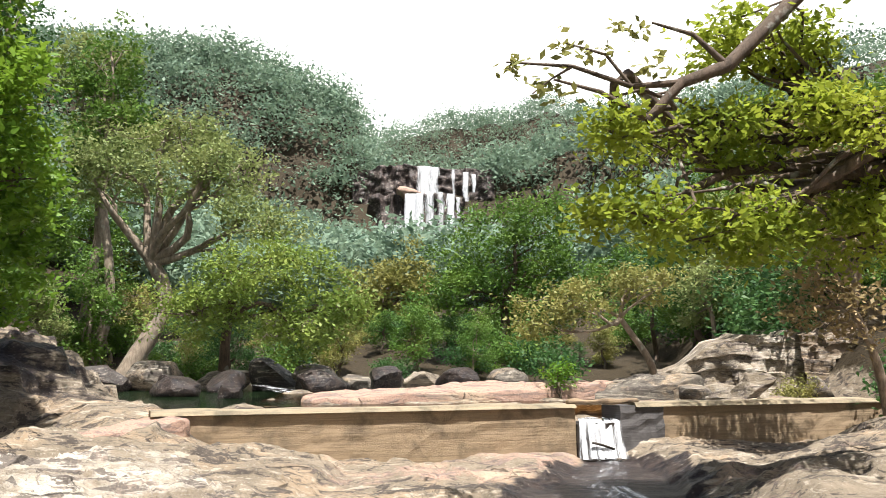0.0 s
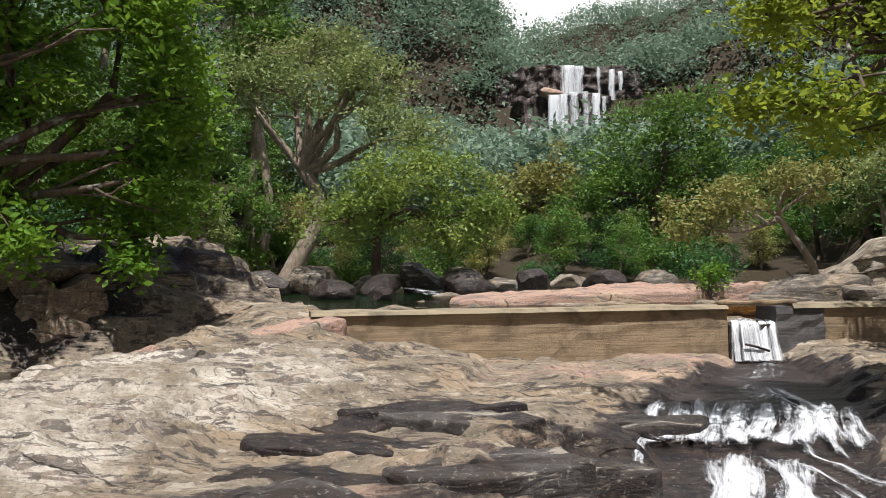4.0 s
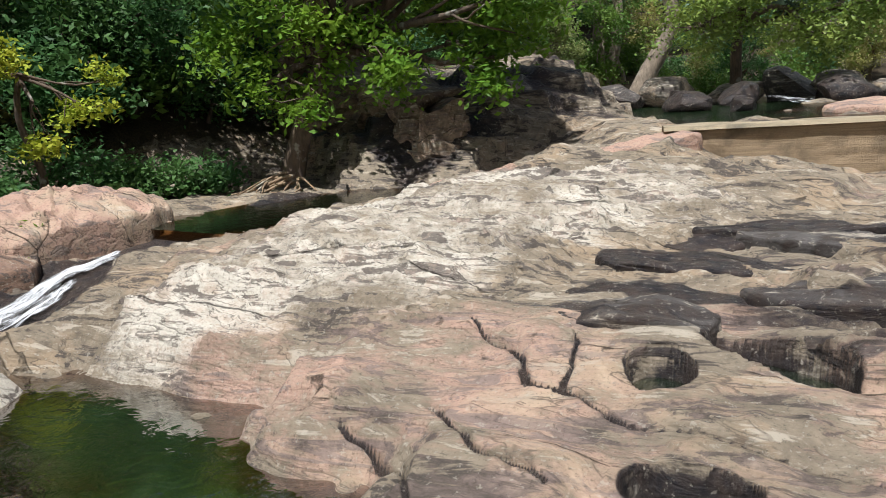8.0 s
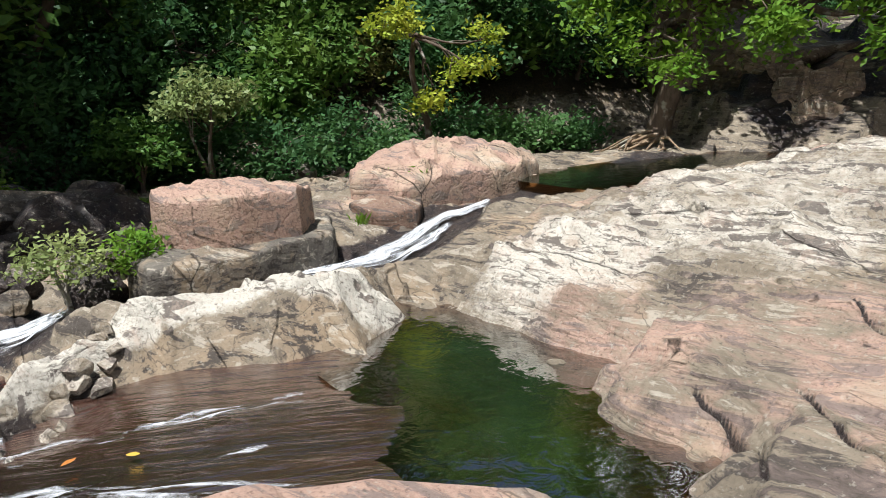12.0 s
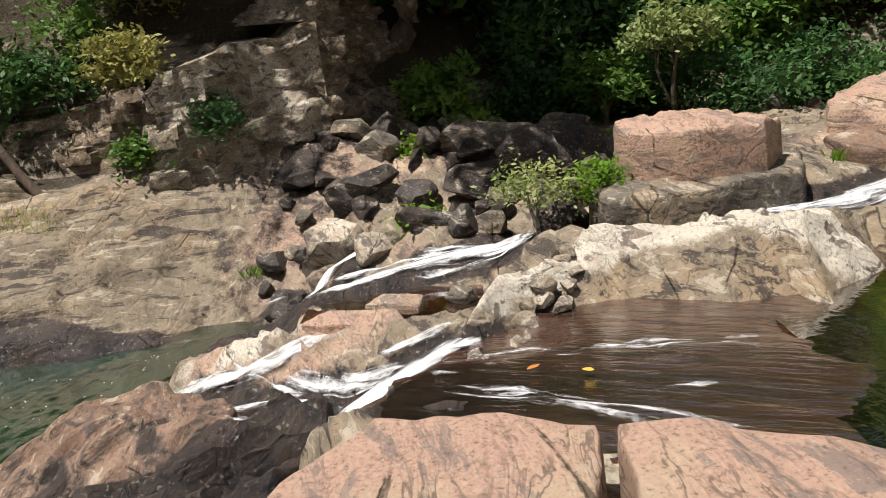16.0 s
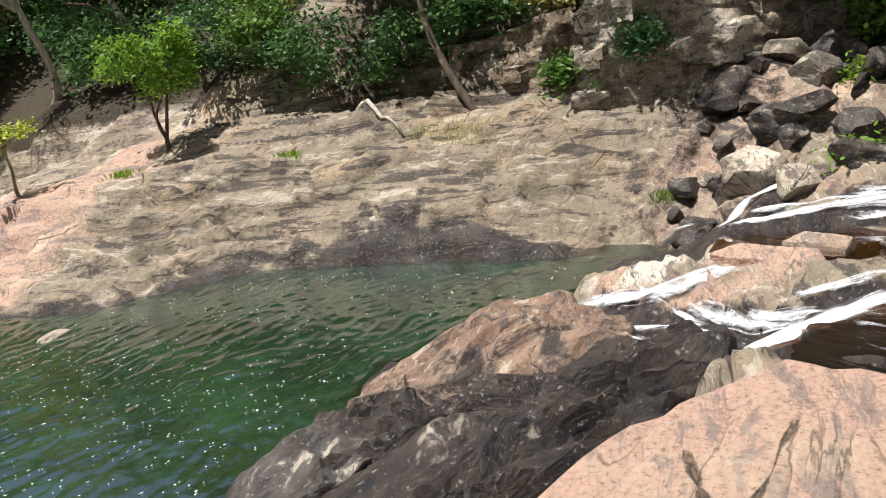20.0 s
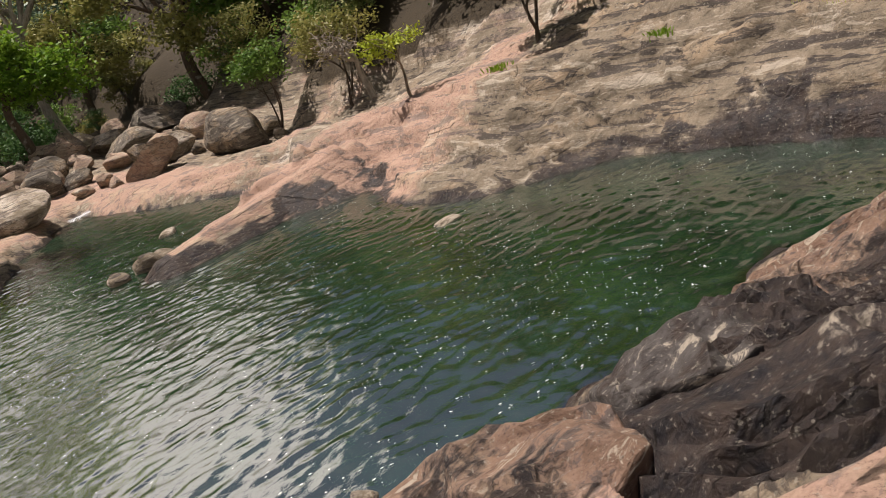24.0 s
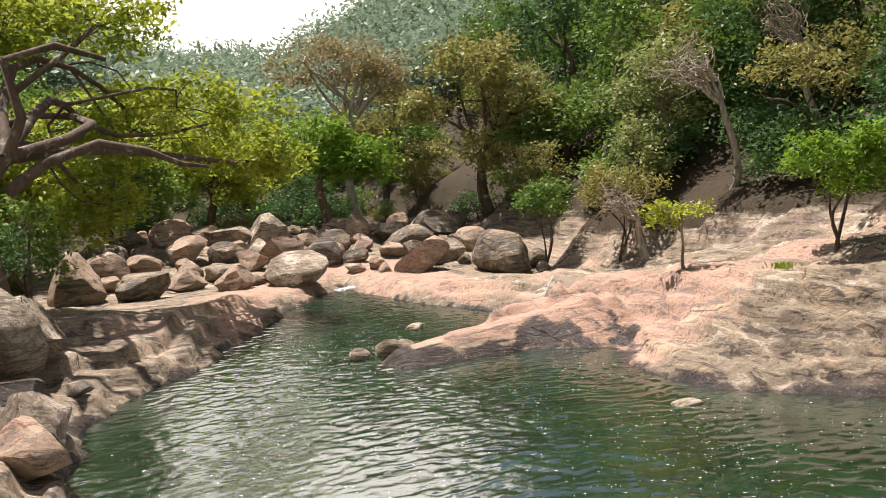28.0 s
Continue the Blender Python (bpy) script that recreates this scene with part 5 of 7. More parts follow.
for k, (x, y, r, m) in enumerate(((3.3, -14.6, 0.85, "pale"), (3.6, -13.2, 1.0, "pale"), (2.9, -12.2, 0.55, "dark"), (2.6, -11.2, 0.7, "pale"), (3.6, -11.5, 0.8, "dark"), (2.5, -10.0, 0.6, "pink"),
                                  (3.4, -9.9, 0.8, "grey"), (4.4, -14.6, 0.8, "grey"), (4.5, -12.4, 0.9, "dark"), (3.9, -16.2, 0.5, "pale"), (2.4, -13.6, 0.3, "grey"), (1.7, -14.0, 0.28, "pale"))):
    boulder(x, y, r, m, "lichen-pale angular shore boulder" if m == "pale" else "dark angular shore boulder" if m == "dark" else "grey angular shore boulder", BLOCKY, seed=k + 50, group="shore boulders", sink=0.25)
for k, (x, y, a, b, c, m) in enumerate(((-6.05, -10.3, 0.32, 0.14, 0.10, "pale"), (-2.9, -15.9, 0.35, 0.25, 0.28, "pale"), (-2.3, -15.8, 0.22, 0.2, 0.22, "pale"), (-3.4, -16.6, 0.25, 0.2, 0.16, "pale"),
                                        (-4.1, -18.6, 0.4, 0.2, 0.14, "pale"), (-1.55, -5.25, 0.16, 0.12, 0.14, "pale"))):
    boulder(x, y, (a, b, c), m, "pale rock breaking the pool's surface", ROUND, z=POOL_Z - 0.08, seed=k, group="pool rocks", sink=0.3)
boulder(-4.12, 3.1, (0.09, 0.05, 0.04), "pale", "small pale pebble in the rock pool", ROUND, z=UPPER_Z - 0.03, seed=4, name="pebble")
boulder(-7.5, -0.34, (0.2, 0.14, 0.12), "grey", "grey rock in the small brown pool", ROUND, z=-0.80, seed=6)

# boulders upstream of the weir, the outcrop on the far side of it
for k, (x, y, r, m) in enumerate(((-7.3, 27.0, 1.05, "pale"), (-9.2, 26.6, 1.2, "grey"), (-5.6, 27.2, 1.2, "dark"), (-4.2, 27.6, 1.0, "grey"), (-3.0, 28.2, 0.85, "grey"), (-1.8, 29.0, 0.9, "pale"), (-0.6, 29.6, 0.9, "pale"),
                                  (0.4, 30.2, 0.4, "grey"), (1.0, 30.0, 0.35, "pale"), (2.4, 29.2, 0.9, "grey"), (-10.6, 25.0, 1.2, "dark"), (-6.4, 25.0, 0.8, "wet"), (-8.0, 24.0, 0.7, "wet"), (-3.6, 25.4, 0.9, "wet"),
                                  (-1.6, 26.0, 1.1, "wet"), (-6.9, 21.5, 0.7, "wet"), (-5.2, 20.4, 0.6, "wet"), (0.6, 26.8, 0.9, "wet"))):
    boulder(x, y, (r * 1.1, r * 0.8, r * 0.62), m, "lichen-grey river boulder upstream of the weir" if m != "wet" else "dark wet river rock upstream of the weir", ROUND if k % 2 else BLOCKY, z=0.72, seed=k + 9, group="upstream boulders", sink=0.3)
slab("river_slab", [(-2.2, 17.2), (0.5, 18.6), (3.4, 19.9), (4.4, 20.6), (4.0, 21.8), (1.0, 21.6), (-1.6, 19.6), (-3.0, 18.2)], 1.02, STONE["pink"], "flat red-pink rock slab behind the weir", 0.5, (0.03, 0.02), 0.10, 0.14, 0.05, 31, beds=0.06)
slab("river_slab", [(3.6, 19.0), (5.6, 19.8), (6.6, 20.4), (6.0, 21.6), (4.6, 21.4)], 1.15, STONE["grey"], "grey rock slab behind the weir", 0.6, (0.08, 0.05), 0.15, 0.16, 0.06, 32, beds=0.06)
cliff_face("outcrop", [(5.6, 20.9, 0.8, 1.6), (6.8, 20.6, 0.8, 1.9), (8.2, 20.5, 0.8, 2.3), (9.4, 20.6, 0.8, 2.6)], PALE_CLIFF, "pale lichened jointed outcrop behind the weir", 0.4, 0.8, 12)
cliff_face("outcrop", [(9.2, 20.3, 0.8, 2.5), (10.6, 20.2, 0.8, 3.0), (12.4, 20.4, 0.8, 3.8), (14.5, 20.6, 0.8, 4.6)], CLIFF_STONE, "dark bedded outcrop with overhanging ledges behind the weir", 0.42, 0.7, 13)
for k, (x, y, a, b, c, m) in enumerate(((6.0, 19.6, 0.6, 0.4, 0.3, "grey"), (7.6, 19.9, 0.7, 0.5, 0.4, "pale"), (9.2, 20.0, 0.6, 0.4, 0.35, "grey"))):
    boulder(x, y, (a, b, c), m, "fallen outcrop rock beside the weir", BLOCKY, z=0.85, seed=k + 70, group="outcrop rocks", name="outcrop_rock", sink=0.3)
rng = random.Random(31)
for k in range(16):
    t = k / 15
    boulder(-5.05 - 1.1 * t + rng.uniform(-0.12, 0.12), -0.1 + 0.75 * t + rng.uniform(-0.16, 0.1), rng.uniform(0.07, 0.13), "pale", "jagged pale quartz lump beside the chute", BLOCKY, seed=k, group="quartz lumps", name="quartz_lump", sink=0.25)
# rocks under the western trees
rng = random.Random(21)
for k in range(26):
    y = rng.uniform(4.2, 11.0)
    x = -12.2 - rng.random() * 1.6 - (0.6 if y < 7 else 0.0)
    boulder(x, y, rng.uniform(0.18, 0.42), rng.choice(["grey", "dark", "grey"]), "lichen-spotted grey rock under the western trees", BLOCKY, seed=k, group="bank rocks", name="bank_rock")


# ---- plants ----
def leaf_material(name, col, warm, rough=0.5, vary=0.35, thin=0.28):
    m, N, L, P = material(name)
    geo = N.new("ShaderNodeNewGeometry")
    rnd = geo.outputs["Random Per Island"]
    big = noise_node(N, L, 0.7, 3, 0.5, geo.outputs["Position"])
    c = mix(N, L, rnd, tuple(v * (1 - vary) for v in col), tuple(min(1, v * (1 + vary)) for v in col))
    c = mix(N, L, grey(N, L, big, 0.42, 0.68), c, warm)
    L.new(c, P.inputs["Base Color"])
    P.inputs["Roughness"].default_value = rough
    P.inputs["Specular IOR Level"].default_value = 0.18
    tr = N.new("ShaderNodeBsdfTranslucent")
    L.new(mix(N, L, 0.5, c, tuple(min(1, v * 1.6) for v in warm)), tr.inputs[0])
    sh = N.new("ShaderNodeMixShader")
    sh.inputs[0].default_value = thin
    L.new(P.outputs[0], sh.inputs[1])
    L.new(tr.outputs[0], sh.inputs[2])
    L.new(sh.outputs[0], N["Material Output"].inputs[0])
    return m


def bark_material(name, col):
    m, N, L, P = material(name)
    pos = position(N)
    n = noise_node(N, L, 1.0, 7, 0.7, mapped(N, L, pos, (9, 9, 2.5)), 0.4)
    c = mix(N, L, grey(N, L, n, 0.4, 0.65), col, tuple(v * 0.45 for v in col))
    c = mix(N, L, grey(N, L, noise_node(N, L, 3.0, 5, 0.6, pos), 0.58, 0.66, 0, 0.6), c, (0.36, 0.36, 0.31))
    L.new(c, P.inputs["Base Color"])
    P.inputs["Roughness"].default_value = 0.9
    L.new(bump(N, L, n, 0.9, 0.04), P.inputs["Normal"])
    return m


LEAF = {
    "green": leaf_material("leaf_green", (0.072, 0.150, 0.030), (0.135, 0.215, 0.038)),
    "dark": leaf_material("leaf_dark", (0.040, 0.100, 0.034), (0.075, 0.150, 0.042)),
    "lime": leaf_material("leaf_lime", (0.18, 0.25, 0.030), (0.29, 0.33, 0.040), thin=0.45),
    "vivid": leaf_material("leaf_vivid", (0.25, 0.32, 0.03), (0.36, 0.38, 0.04)),
    "fresh": leaf_material("leaf_fresh", (0.14, 0.215, 0.045), (0.235, 0.29, 0.06)),
    "bright": leaf_material("leaf_bright", (0.095, 0.20, 0.022), (0.17, 0.27, 0.028), thin=0.38),
    "olive": leaf_material("leaf_olive", (0.19, 0.205, 0.065), (0.28, 0.26, 0.08)),
    "brown": leaf_material("leaf_brown", (0.27, 0.20, 0.10), (0.22, 0.19, 0.085)),
    "grey": leaf_material("leaf_greygreen", (0.18, 0.235, 0.085), (0.27, 0.30, 0.11)),
    # distance haze painted in as a paler, bluer leaf
    "far": leaf_material("leaf_far_haze", (0.155, 0.235, 0.175), (0.205, 0.275, 0.185), vary=0.08),
}
BARK = {"pale": bark_material("bark_pale", (0.30, 0.24, 0.18)), "dark": bark_material("bark_dark", (0.12, 0.085, 0.06)),
        "bleached": bark_material("bark_bleached", (0.42, 0.37, 0.31))}


def tube(verts, faces, line, sides=7):
    """Adds a tapering tube along x, y, z, radius rows to the lists."""
    pts = np.array(line, float)
    n0 = len(verts)
    t = np.gradient(pts[:, :3], axis=0)
    t /= np.linalg.norm(t, axis=1)[:, None] + 1e-9
    a = np.cross(t, (0.31, 0.2, 0.93) if abs(t[0][2]) < 0.9 else (1.0, 0.1, 0.0))
    a /= np.linalg.norm(a, axis=1)[:, None] + 1e-9
    b = np.cross(t, a)
    ang = np.linspace(0, 2 * math.pi, sides, endpoint=False)
    for k in range(len(pts)):
        for g in ang:
            verts.append(pts[k, :3] + pts[k, 3] * (math.cos(g) * a[k] + math.sin(g) * b[k]))
    faces.extend((grid_faces(len(pts), sides, True) + n0).tolist())


def bend(rng, a, b, r0, r1, n=7, wander=0.12, sag=0.0):
    """Rows of a limb that wanders from a to b."""
    a, b = np.array(a, float), np.array(b, float)
    ln = np.linalg.norm(b - a)
    w1, w2 = rng.randn(3) * wander * ln, rng.randn(3) * wander * ln * 0.6
    rows = []
    for k in range(n):
        t = k / (n - 1)
        p = a + (b - a) * t + w1 * math.sin(math.pi * t) + w2 * math.sin(2 * math.pi * t)
        p[2] += sag * ln * math.sin(math.pi * t)
        rows.append((*p, r0 + (r1 - r0) * t ** 0.8))
    return rows


def leaves(rng, centres, spread, count, size, up=0.5, droop=0.0):
    """Folded diamond leaves scattered in clumps round the centres."""
    centres = np.asarray(centres)
    c = centres[rng.randint(len(centres), size=count)]
    off = rng.randn(count, 3) * spread * np.array([1, 1, 0.62])
    off[:, 2] -= droop * np.hypot(off[:, 0], off[:, 1])
    base = c + off
    d = rng.randn(count, 3)
    d[:, 2] = d[:, 2] * 0.5 - 0.25
    d /= np.linalg.norm(d, axis=1)[:, None]
    nrm = rng.randn(count, 3) * (1 - up)
    nrm[:, 2] += up + 0.2
    side = np.cross(d, nrm)
    side /= np.linalg.norm(side, axis=1)[:, None] + 1e-9
    upv = np.cross(side, d)
    s = (size * (0.6 + 0.8 * rng.rand(count)))[:, None]
    v = np.stack([base - d * s * 0.5, base + side * s * 0.24 - upv * s * 0.06, base + d * s * 0.5 - upv * s * 0.12, base - side * s * 0.24 - upv * s * 0.06], 1)
    f = np.arange(count * 4).reshape(-1, 4)
    return v.reshape(-1, 3), f


def clumps(rng, centre, radii, n, shell=0.45):
    """Clump centres in the outer part of an uneven crown."""
    d = rng.randn(n, 3)
    d /= np.linalg.norm(d, axis=1)[:, None]
    k = shell + (1 - shell) * rng.rand(n) ** 0.6
    k = k * (0.8 + 0.35 * np.sin(3.1 * d[:, 0] + rng.rand() * 6) * np.cos(2.7 * d[:, 1] + rng.rand() * 6))
    return np.asarray(centre) + d * k[:, None] * np.asarray(radii)


def tree(name, label, base, fork, crowns, leaf, bark="dark", trunk_r=0.18, leaf_size=0.16, count=7000, n_clump=70, spread=0.30, seed=1, category="tree",
         limbs=5, droop=0.0, sink=0.15, twigs=14):
    """base, fork: where the trunk stands and where it parts; crowns: rows of centre and radii."""
    rng = np.random.RandomState(seed)
    top = tagged(new(name), label, category)
    base = np.array((base[0], base[1], base[2] - sink), float)
    fork = np.array(fork, float)
    top.location = base
    v, f = [], []
    tube(v, f, [(*(np.array(p[:3]) - base), p[3]) for p in bend(rng, base, fork, trunk_r * 1.25, trunk_r * 0.7, 9, 0.06)], 9)
    hang("trunk", mesh_from("trunk", v, f), BARK[bark], top, smooth=True)
    share = np.array([c[3] * c[4] * c[5] for c in crowns]) ** 0.67
    share /= share.sum()
    cv, cf, n0 = [], [], 0
    for (cx, cy, cz, ax, ay, az), part_of in zip(crowns, share):
        cl = clumps(rng, (cx, cy, cz), (ax, ay, az), max(6, int(n_clump * part_of)))
        lv, lf = leaves(rng, cl - base, spread, int(count * part_of), leaf_size, droop=droop)
        cv.append(lv)
        cf.append(lf + n0)
        n0 += len(lv)
        pick = rng.permutation(len(cl))
        for k in range(max(1, int(round(limbs * part_of)))):
            v, f = [], []
            tip = np.array((cx, cy, cz)) * 0.45 + cl[pick[k % len(cl)]] * 0.55
            main = bend(rng, fork - base, tip - base, trunk_r * 0.6, trunk_r * 0.16, 8, 0.10, 0.06)
            tube(v, f, main, 7)
            for q in range(max(2, twigs // max(1, limbs))):
                s = main[rng.randint(3, 8)]
                goal = cl[pick[(k * 5 + q * 3 + 1) % len(cl)]] - base
                tube(v, f, bend(rng, s[:3], goal, s[3] * 0.55, 0.008 + trunk_r * 0.02, 6, 0.12), 5)
            hang("limb", mesh_from("limb", v, f), BARK[bark], top, smooth=True)
    if count:
        hang("crown", mesh_from("crown", np.concatenate(cv), np.concatenate(cf)), LEAF[leaf], top)
    return top


def bush(label, x, y, z, rx, ry, rz, leaf="green", count=1600, leaf_size=0.10, seed=1, bark="dark", name="bush", spread=0.14, droop=0.3):
    g = height(x, y)
    base = (x, y, min(g, z - rz * 0.6))
    return tree(name, label, base, (x, y, min(base[2] + 0.25 * rz, z)), [(x, y, z, rx, ry, rz)], leaf, bark, 0.03 + 0.03 * rx, leaf_size, count, 34, spread, seed, "shrub", 3, droop, 0.1, 6)


# --- trees round the river, upstream ---
tree("tree", "pale-trunked leaning tree with a broad light crown", (-11.3, 28.6, height(-11.3, 28.6)), (-10.7, 29.8, 5.4),
     [(-12.4, 30.0, 9.0, 2.4, 2.2, 1.7), (-8.4, 29.6, 8.7, 2.6, 2.2, 1.7), (-10.3, 31, 10.6, 2.4, 2.0, 1.1), (-6.3, 28.5, 6.8, 1.8, 1.6, 1.1)], "grey", "pale", 0.34, 0.17, 14000, 130, 0.36, 3, limbs=8, twigs=40)
tree("tree", "spreading bright green riverside tree", (-7.5, 27.8, 0.8), (-6.9, 26.8, 3.2),
     [(-5.4, 25.7, 4.6, 2.5, 1.8, 1.2), (-7.6, 26, 3.4, 1.9, 1.6, 1.2), (-3.0, 25.6, 3.3, 1.1, 1.2, 0.8), (-4.6, 26, 2.6, 1.8, 1.4, 1.0)], "fresh", "dark", 0.2, 0.15, 14000, 130, 0.32, 4, limbs=6, twigs=30)
tree("tree", "round dark green tree below the falls", (3.0, 38, 1.6), (3.0, 38, 4.5),
     [(2.6, 38, 6.2, 3.6, 3.0, 3.4), (0.4, 37, 4.2, 1.8, 1.8, 2.4), (4.6, 38, 8.4, 2.2, 2.0, 2.0), (5.5, 37, 5.0, 2.0, 2.0, 2.6)], "green", "dark", 0.25, 0.2, 18000, 170, 0.42, 5)
tree("tree", "olive crowned tree below the falls", (-3.0, 46, 2.0), (-3.0, 46, 4.5), [(-2.4, 46, 6.2, 2.8, 2.4, 2.4), (-4.4, 46, 4.6, 2.2, 2, 2.0)], "olive", "dark", 0.25, 0.26, 7000, 80, 0.4, 6)
tree("tree", "leaning small tree with greyish thin crown by the weir", (5.6, 21.4, 1.1), (4.7, 21.0, 2.8),
     [(3.4, 20.8, 3.2, 1.4, 1.1, 0.6), (5.4, 21, 3.7, 1.3, 1.1, 0.7), (2.6, 20.8, 2.7, 0.8, 0.8, 0.4)], "olive", "pale", 0.10, 0.13, 4200, 60, 0.20, 7, limbs=6, twigs=24)
tree("tree", "old tree with crooked limbs reaching over the weir, yellow-green leaves", (8.2, 10.8, height(8.2, 10.8)), (6.4, 10.6, 4.4),
     [(2.35, 9.6, 3.4, 1.0, 0.7, 0.42), (3.7, 10, 3.3, 1.1, 0.9, 0.6), (4.9, 9.7, 4.7, 0.8, 0.8, 0.55), (3.6, 10.6, 4.7, 1.2, 1, 0.7), (2.2, 9.6, 4.3, 0.6, 0.5, 0.3), (5.6, 10.6, 3.4, 1.1, 0.8, 0.8), (4.4, 10.4, 5.9, 1.4, 1.0, 0.5)],
     "lime", "dark", 0.26, 0.115, 15000, 190, 0.19, 8, limbs=14, twigs=70)
limb_tree = tagged(new("bare_limb"), "long bare crooked limb of the old tree with few leaves", "branch")
for row in ([(6.2, 10.4, 7.6, 0.12), (4.6, 9.7, 6.3, 0.10), (3.5, 9.4, 5.2, 0.085), (2.9, 9.3, 4.95, 0.07), (2.45, 9.25, 4.45, 0.055)], [(2.9, 9.3, 4.95, 0.05), (2.3, 9.3, 4.9, 0.035), (1.6, 9.3, 5.15, 0.025), (0.8, 9.3, 5.2, 0.012)],
            [(2.45, 9.25, 4.5, 0.045), (1.9, 9.2, 4.8, 0.028), (1.35, 9.2, 4.95, 0.015)], [(2.3, 9.3, 4.9, 0.025), (2.0, 9.3, 5.3, 0.02), (1.5, 9.3, 5.45, 0.01)], [(3.5, 9.4, 5.2, 0.05), (3.1, 9.4, 5.6, 0.03), (2.6, 9.4, 5.75, 0.015)],
            [(1.6, 9.3, 5.15, 0.02), (1.35, 9.3, 5.0, 0.012), (1.1, 9.3, 4.8, 0.008)]):
    v, f = [], []
    tube(v, f, row, 7)
    hang("limb", mesh_from("limb", v, f), BARK["dark"], limb_tree, smooth=True)
lv, lf = leaves(np.random.RandomState(4), [(0.9, 9.3, 5.2), (1.2, 9.3, 4.95), (1.5, 9.3, 5.4), (1.9, 9.3, 5.3), (2.5, 9.35, 5.7), (2.2, 9.3, 5.6), (1.35, 9.3, 4.85), (2.6, 9.4, 5.2)], 0.13, 190, 0.14)
hang("crown", mesh_from("crown", lv, lf), LEAF["olive"], limb_tree)
tree("tree", "dry brownish twiggy tree behind the weir", (8.6, 15.6, height(8.6, 15.6)), (7.8, 15.2, 2.6),
     [(6.4, 14.8, 4.0, 1.4, 1.2, 1.1), (8.0, 15.2, 4.8, 1.7, 1.4, 1.4), (6.9, 15.2, 5.9, 1.4, 1.2, 0.9), (7.4, 15.0, 2.8, 1.4, 1.0, 0.9)], "brown", "pale", 0.10, 0.12, 7000, 120, 0.24, 10, limbs=10, twigs=60)
bush("bright shrub rooted on the pink rock", 2.9, 19.6, 1.45, 0.35, 0.3, 0.3, "bright", 500, 0.10, 4)

for k, (x, y, crowns, leaf) in enumerate(((-16.0, 37.0, [(-15.6, 36.8, 15.4, 2.6, 2.4, 2.4), (-16.9, 37.0, 11.6, 2.6, 2.4, 2.2), (-14.4, 36.5, 12.4, 2.0, 2.0, 1.8)], "green"),
                                          (-20.2, 35.0, [(-19.6, 35.0, 18.2, 3.0, 2.6, 2.6), (-21.0, 35.0, 14.0, 3.0, 2.6, 2.4), (-18.6, 34.6, 13.0, 2.2, 2.0, 1.8)], "dark"),
                                          (-18.0, 41.0, [(-18.4, 41.0, 17.2, 2.6, 2.4, 2.2), (-17.2, 41.0, 13.2, 2.4, 2.2, 2.0)], "grey"),
                                          (-23.0, 37.0, [(-22.8, 37.0, 21.0, 3.0, 2.8, 2.6), (-24.0, 37.0, 16.0, 3.0, 2.6, 2.6)], "green"))):
    tree("tree", {"green": "tall mid-green tree above the western bank", "dark": "tall dark green tree above the western bank", "grey": "tall thin-crowned pale tree above the western bank"}[leaf],
         (x, y, height(x, y)), (x + 0.2, y, crowns[0][2] - 5.5), crowns, leaf, "pale", 0.24, 0.24, 6500, 110, 0.36, 350 + k, limbs=8, twigs=30)

# --- west bank ---
# its crown at z 7.0 is added above the view to shade the bank
tree("tree", "broad-leaved bright green tree hanging over the bank rocks", (-10.8, 10.75, 0.4), (-10.2, 11.2, 2.4),
     [(-10.9, 10.5, 3.0, 1.5, 1.2, 1.0), (-9.5, 11.4, 2.6, 1.3, 1.0, 1.2), (-7.9, 12.9, 3.1, 1.0, 0.9, 1.2), (-7.2, 13.3, 4.6, 0.8, 0.8, 2.0), (-9.4, 11.8, 5.0, 2.0, 1.8, 1.4), (-9.0, 11.4, 7.0, 2.8, 2.4, 1.2), (-12.0, 10.6, 6.0, 2.2, 2.0, 1.4), (-10.4, 10.4, 1.9, 0.9, 0.7, 0.5),
      (-7.5, 11.8, 7.7, 1.3, 1.2, 1.3), (-7.0, 12.0, 6.1, 1.2, 1.1, 1.3), (-6.7, 12.3, 4.6, 1.0, 1.0, 1.2), (-7.0, 12.7, 3.3, 0.9, 0.9, 1.0), (-7.3, 12.4, 2.2, 0.8, 0.7, 0.7), (-8.8, 11.2, 8.9, 1.8, 1.6, 1.2)],
     "bright", "dark", 0.20, 0.150, 36000, 330, 0.22, 12, limbs=9, droop=0.5, twigs=36)
# added tree, crowns out of view, placed to block sun from the bank
tree("tree", "unseen tall tree added to shade the bank rocks", (-14.2, 14.4, height(-14.2, 14.4)), (-12.6, 13.6, 8.0),
     [(-9.6, 11.2, 10.6, 3.0, 2.6, 1.2), (-12.6, 12.6, 10.4, 2.8, 2.6, 1.2), (-7.6, 13.2, 11.2, 2.4, 2.4, 1.0)], "dark", "dark", 0.34, 0.34, 9000, 150, 0.45, 14, limbs=10, twigs=30)
tree("tree", "slim understory tree with sunlit yellow-green sprays", (-13.6, 7.4, height(-13.6, 7.4)), (-13.4, 7.3, 2.3),
     [(-13.0, 7.2, 1.15, 0.55, 0.4, 0.16), (-12.7, 7.9, 1.65, 0.8, 0.5, 0.26), (-12.5, 8.3, 2.3, 0.4, 0.4, 0.2), (-13.4, 6.9, 2.6, 0.8, 0.6, 0.3)], "vivid", "dark", 0.07, 0.12, 1500, 36, 0.13, 13, limbs=6, twigs=20)
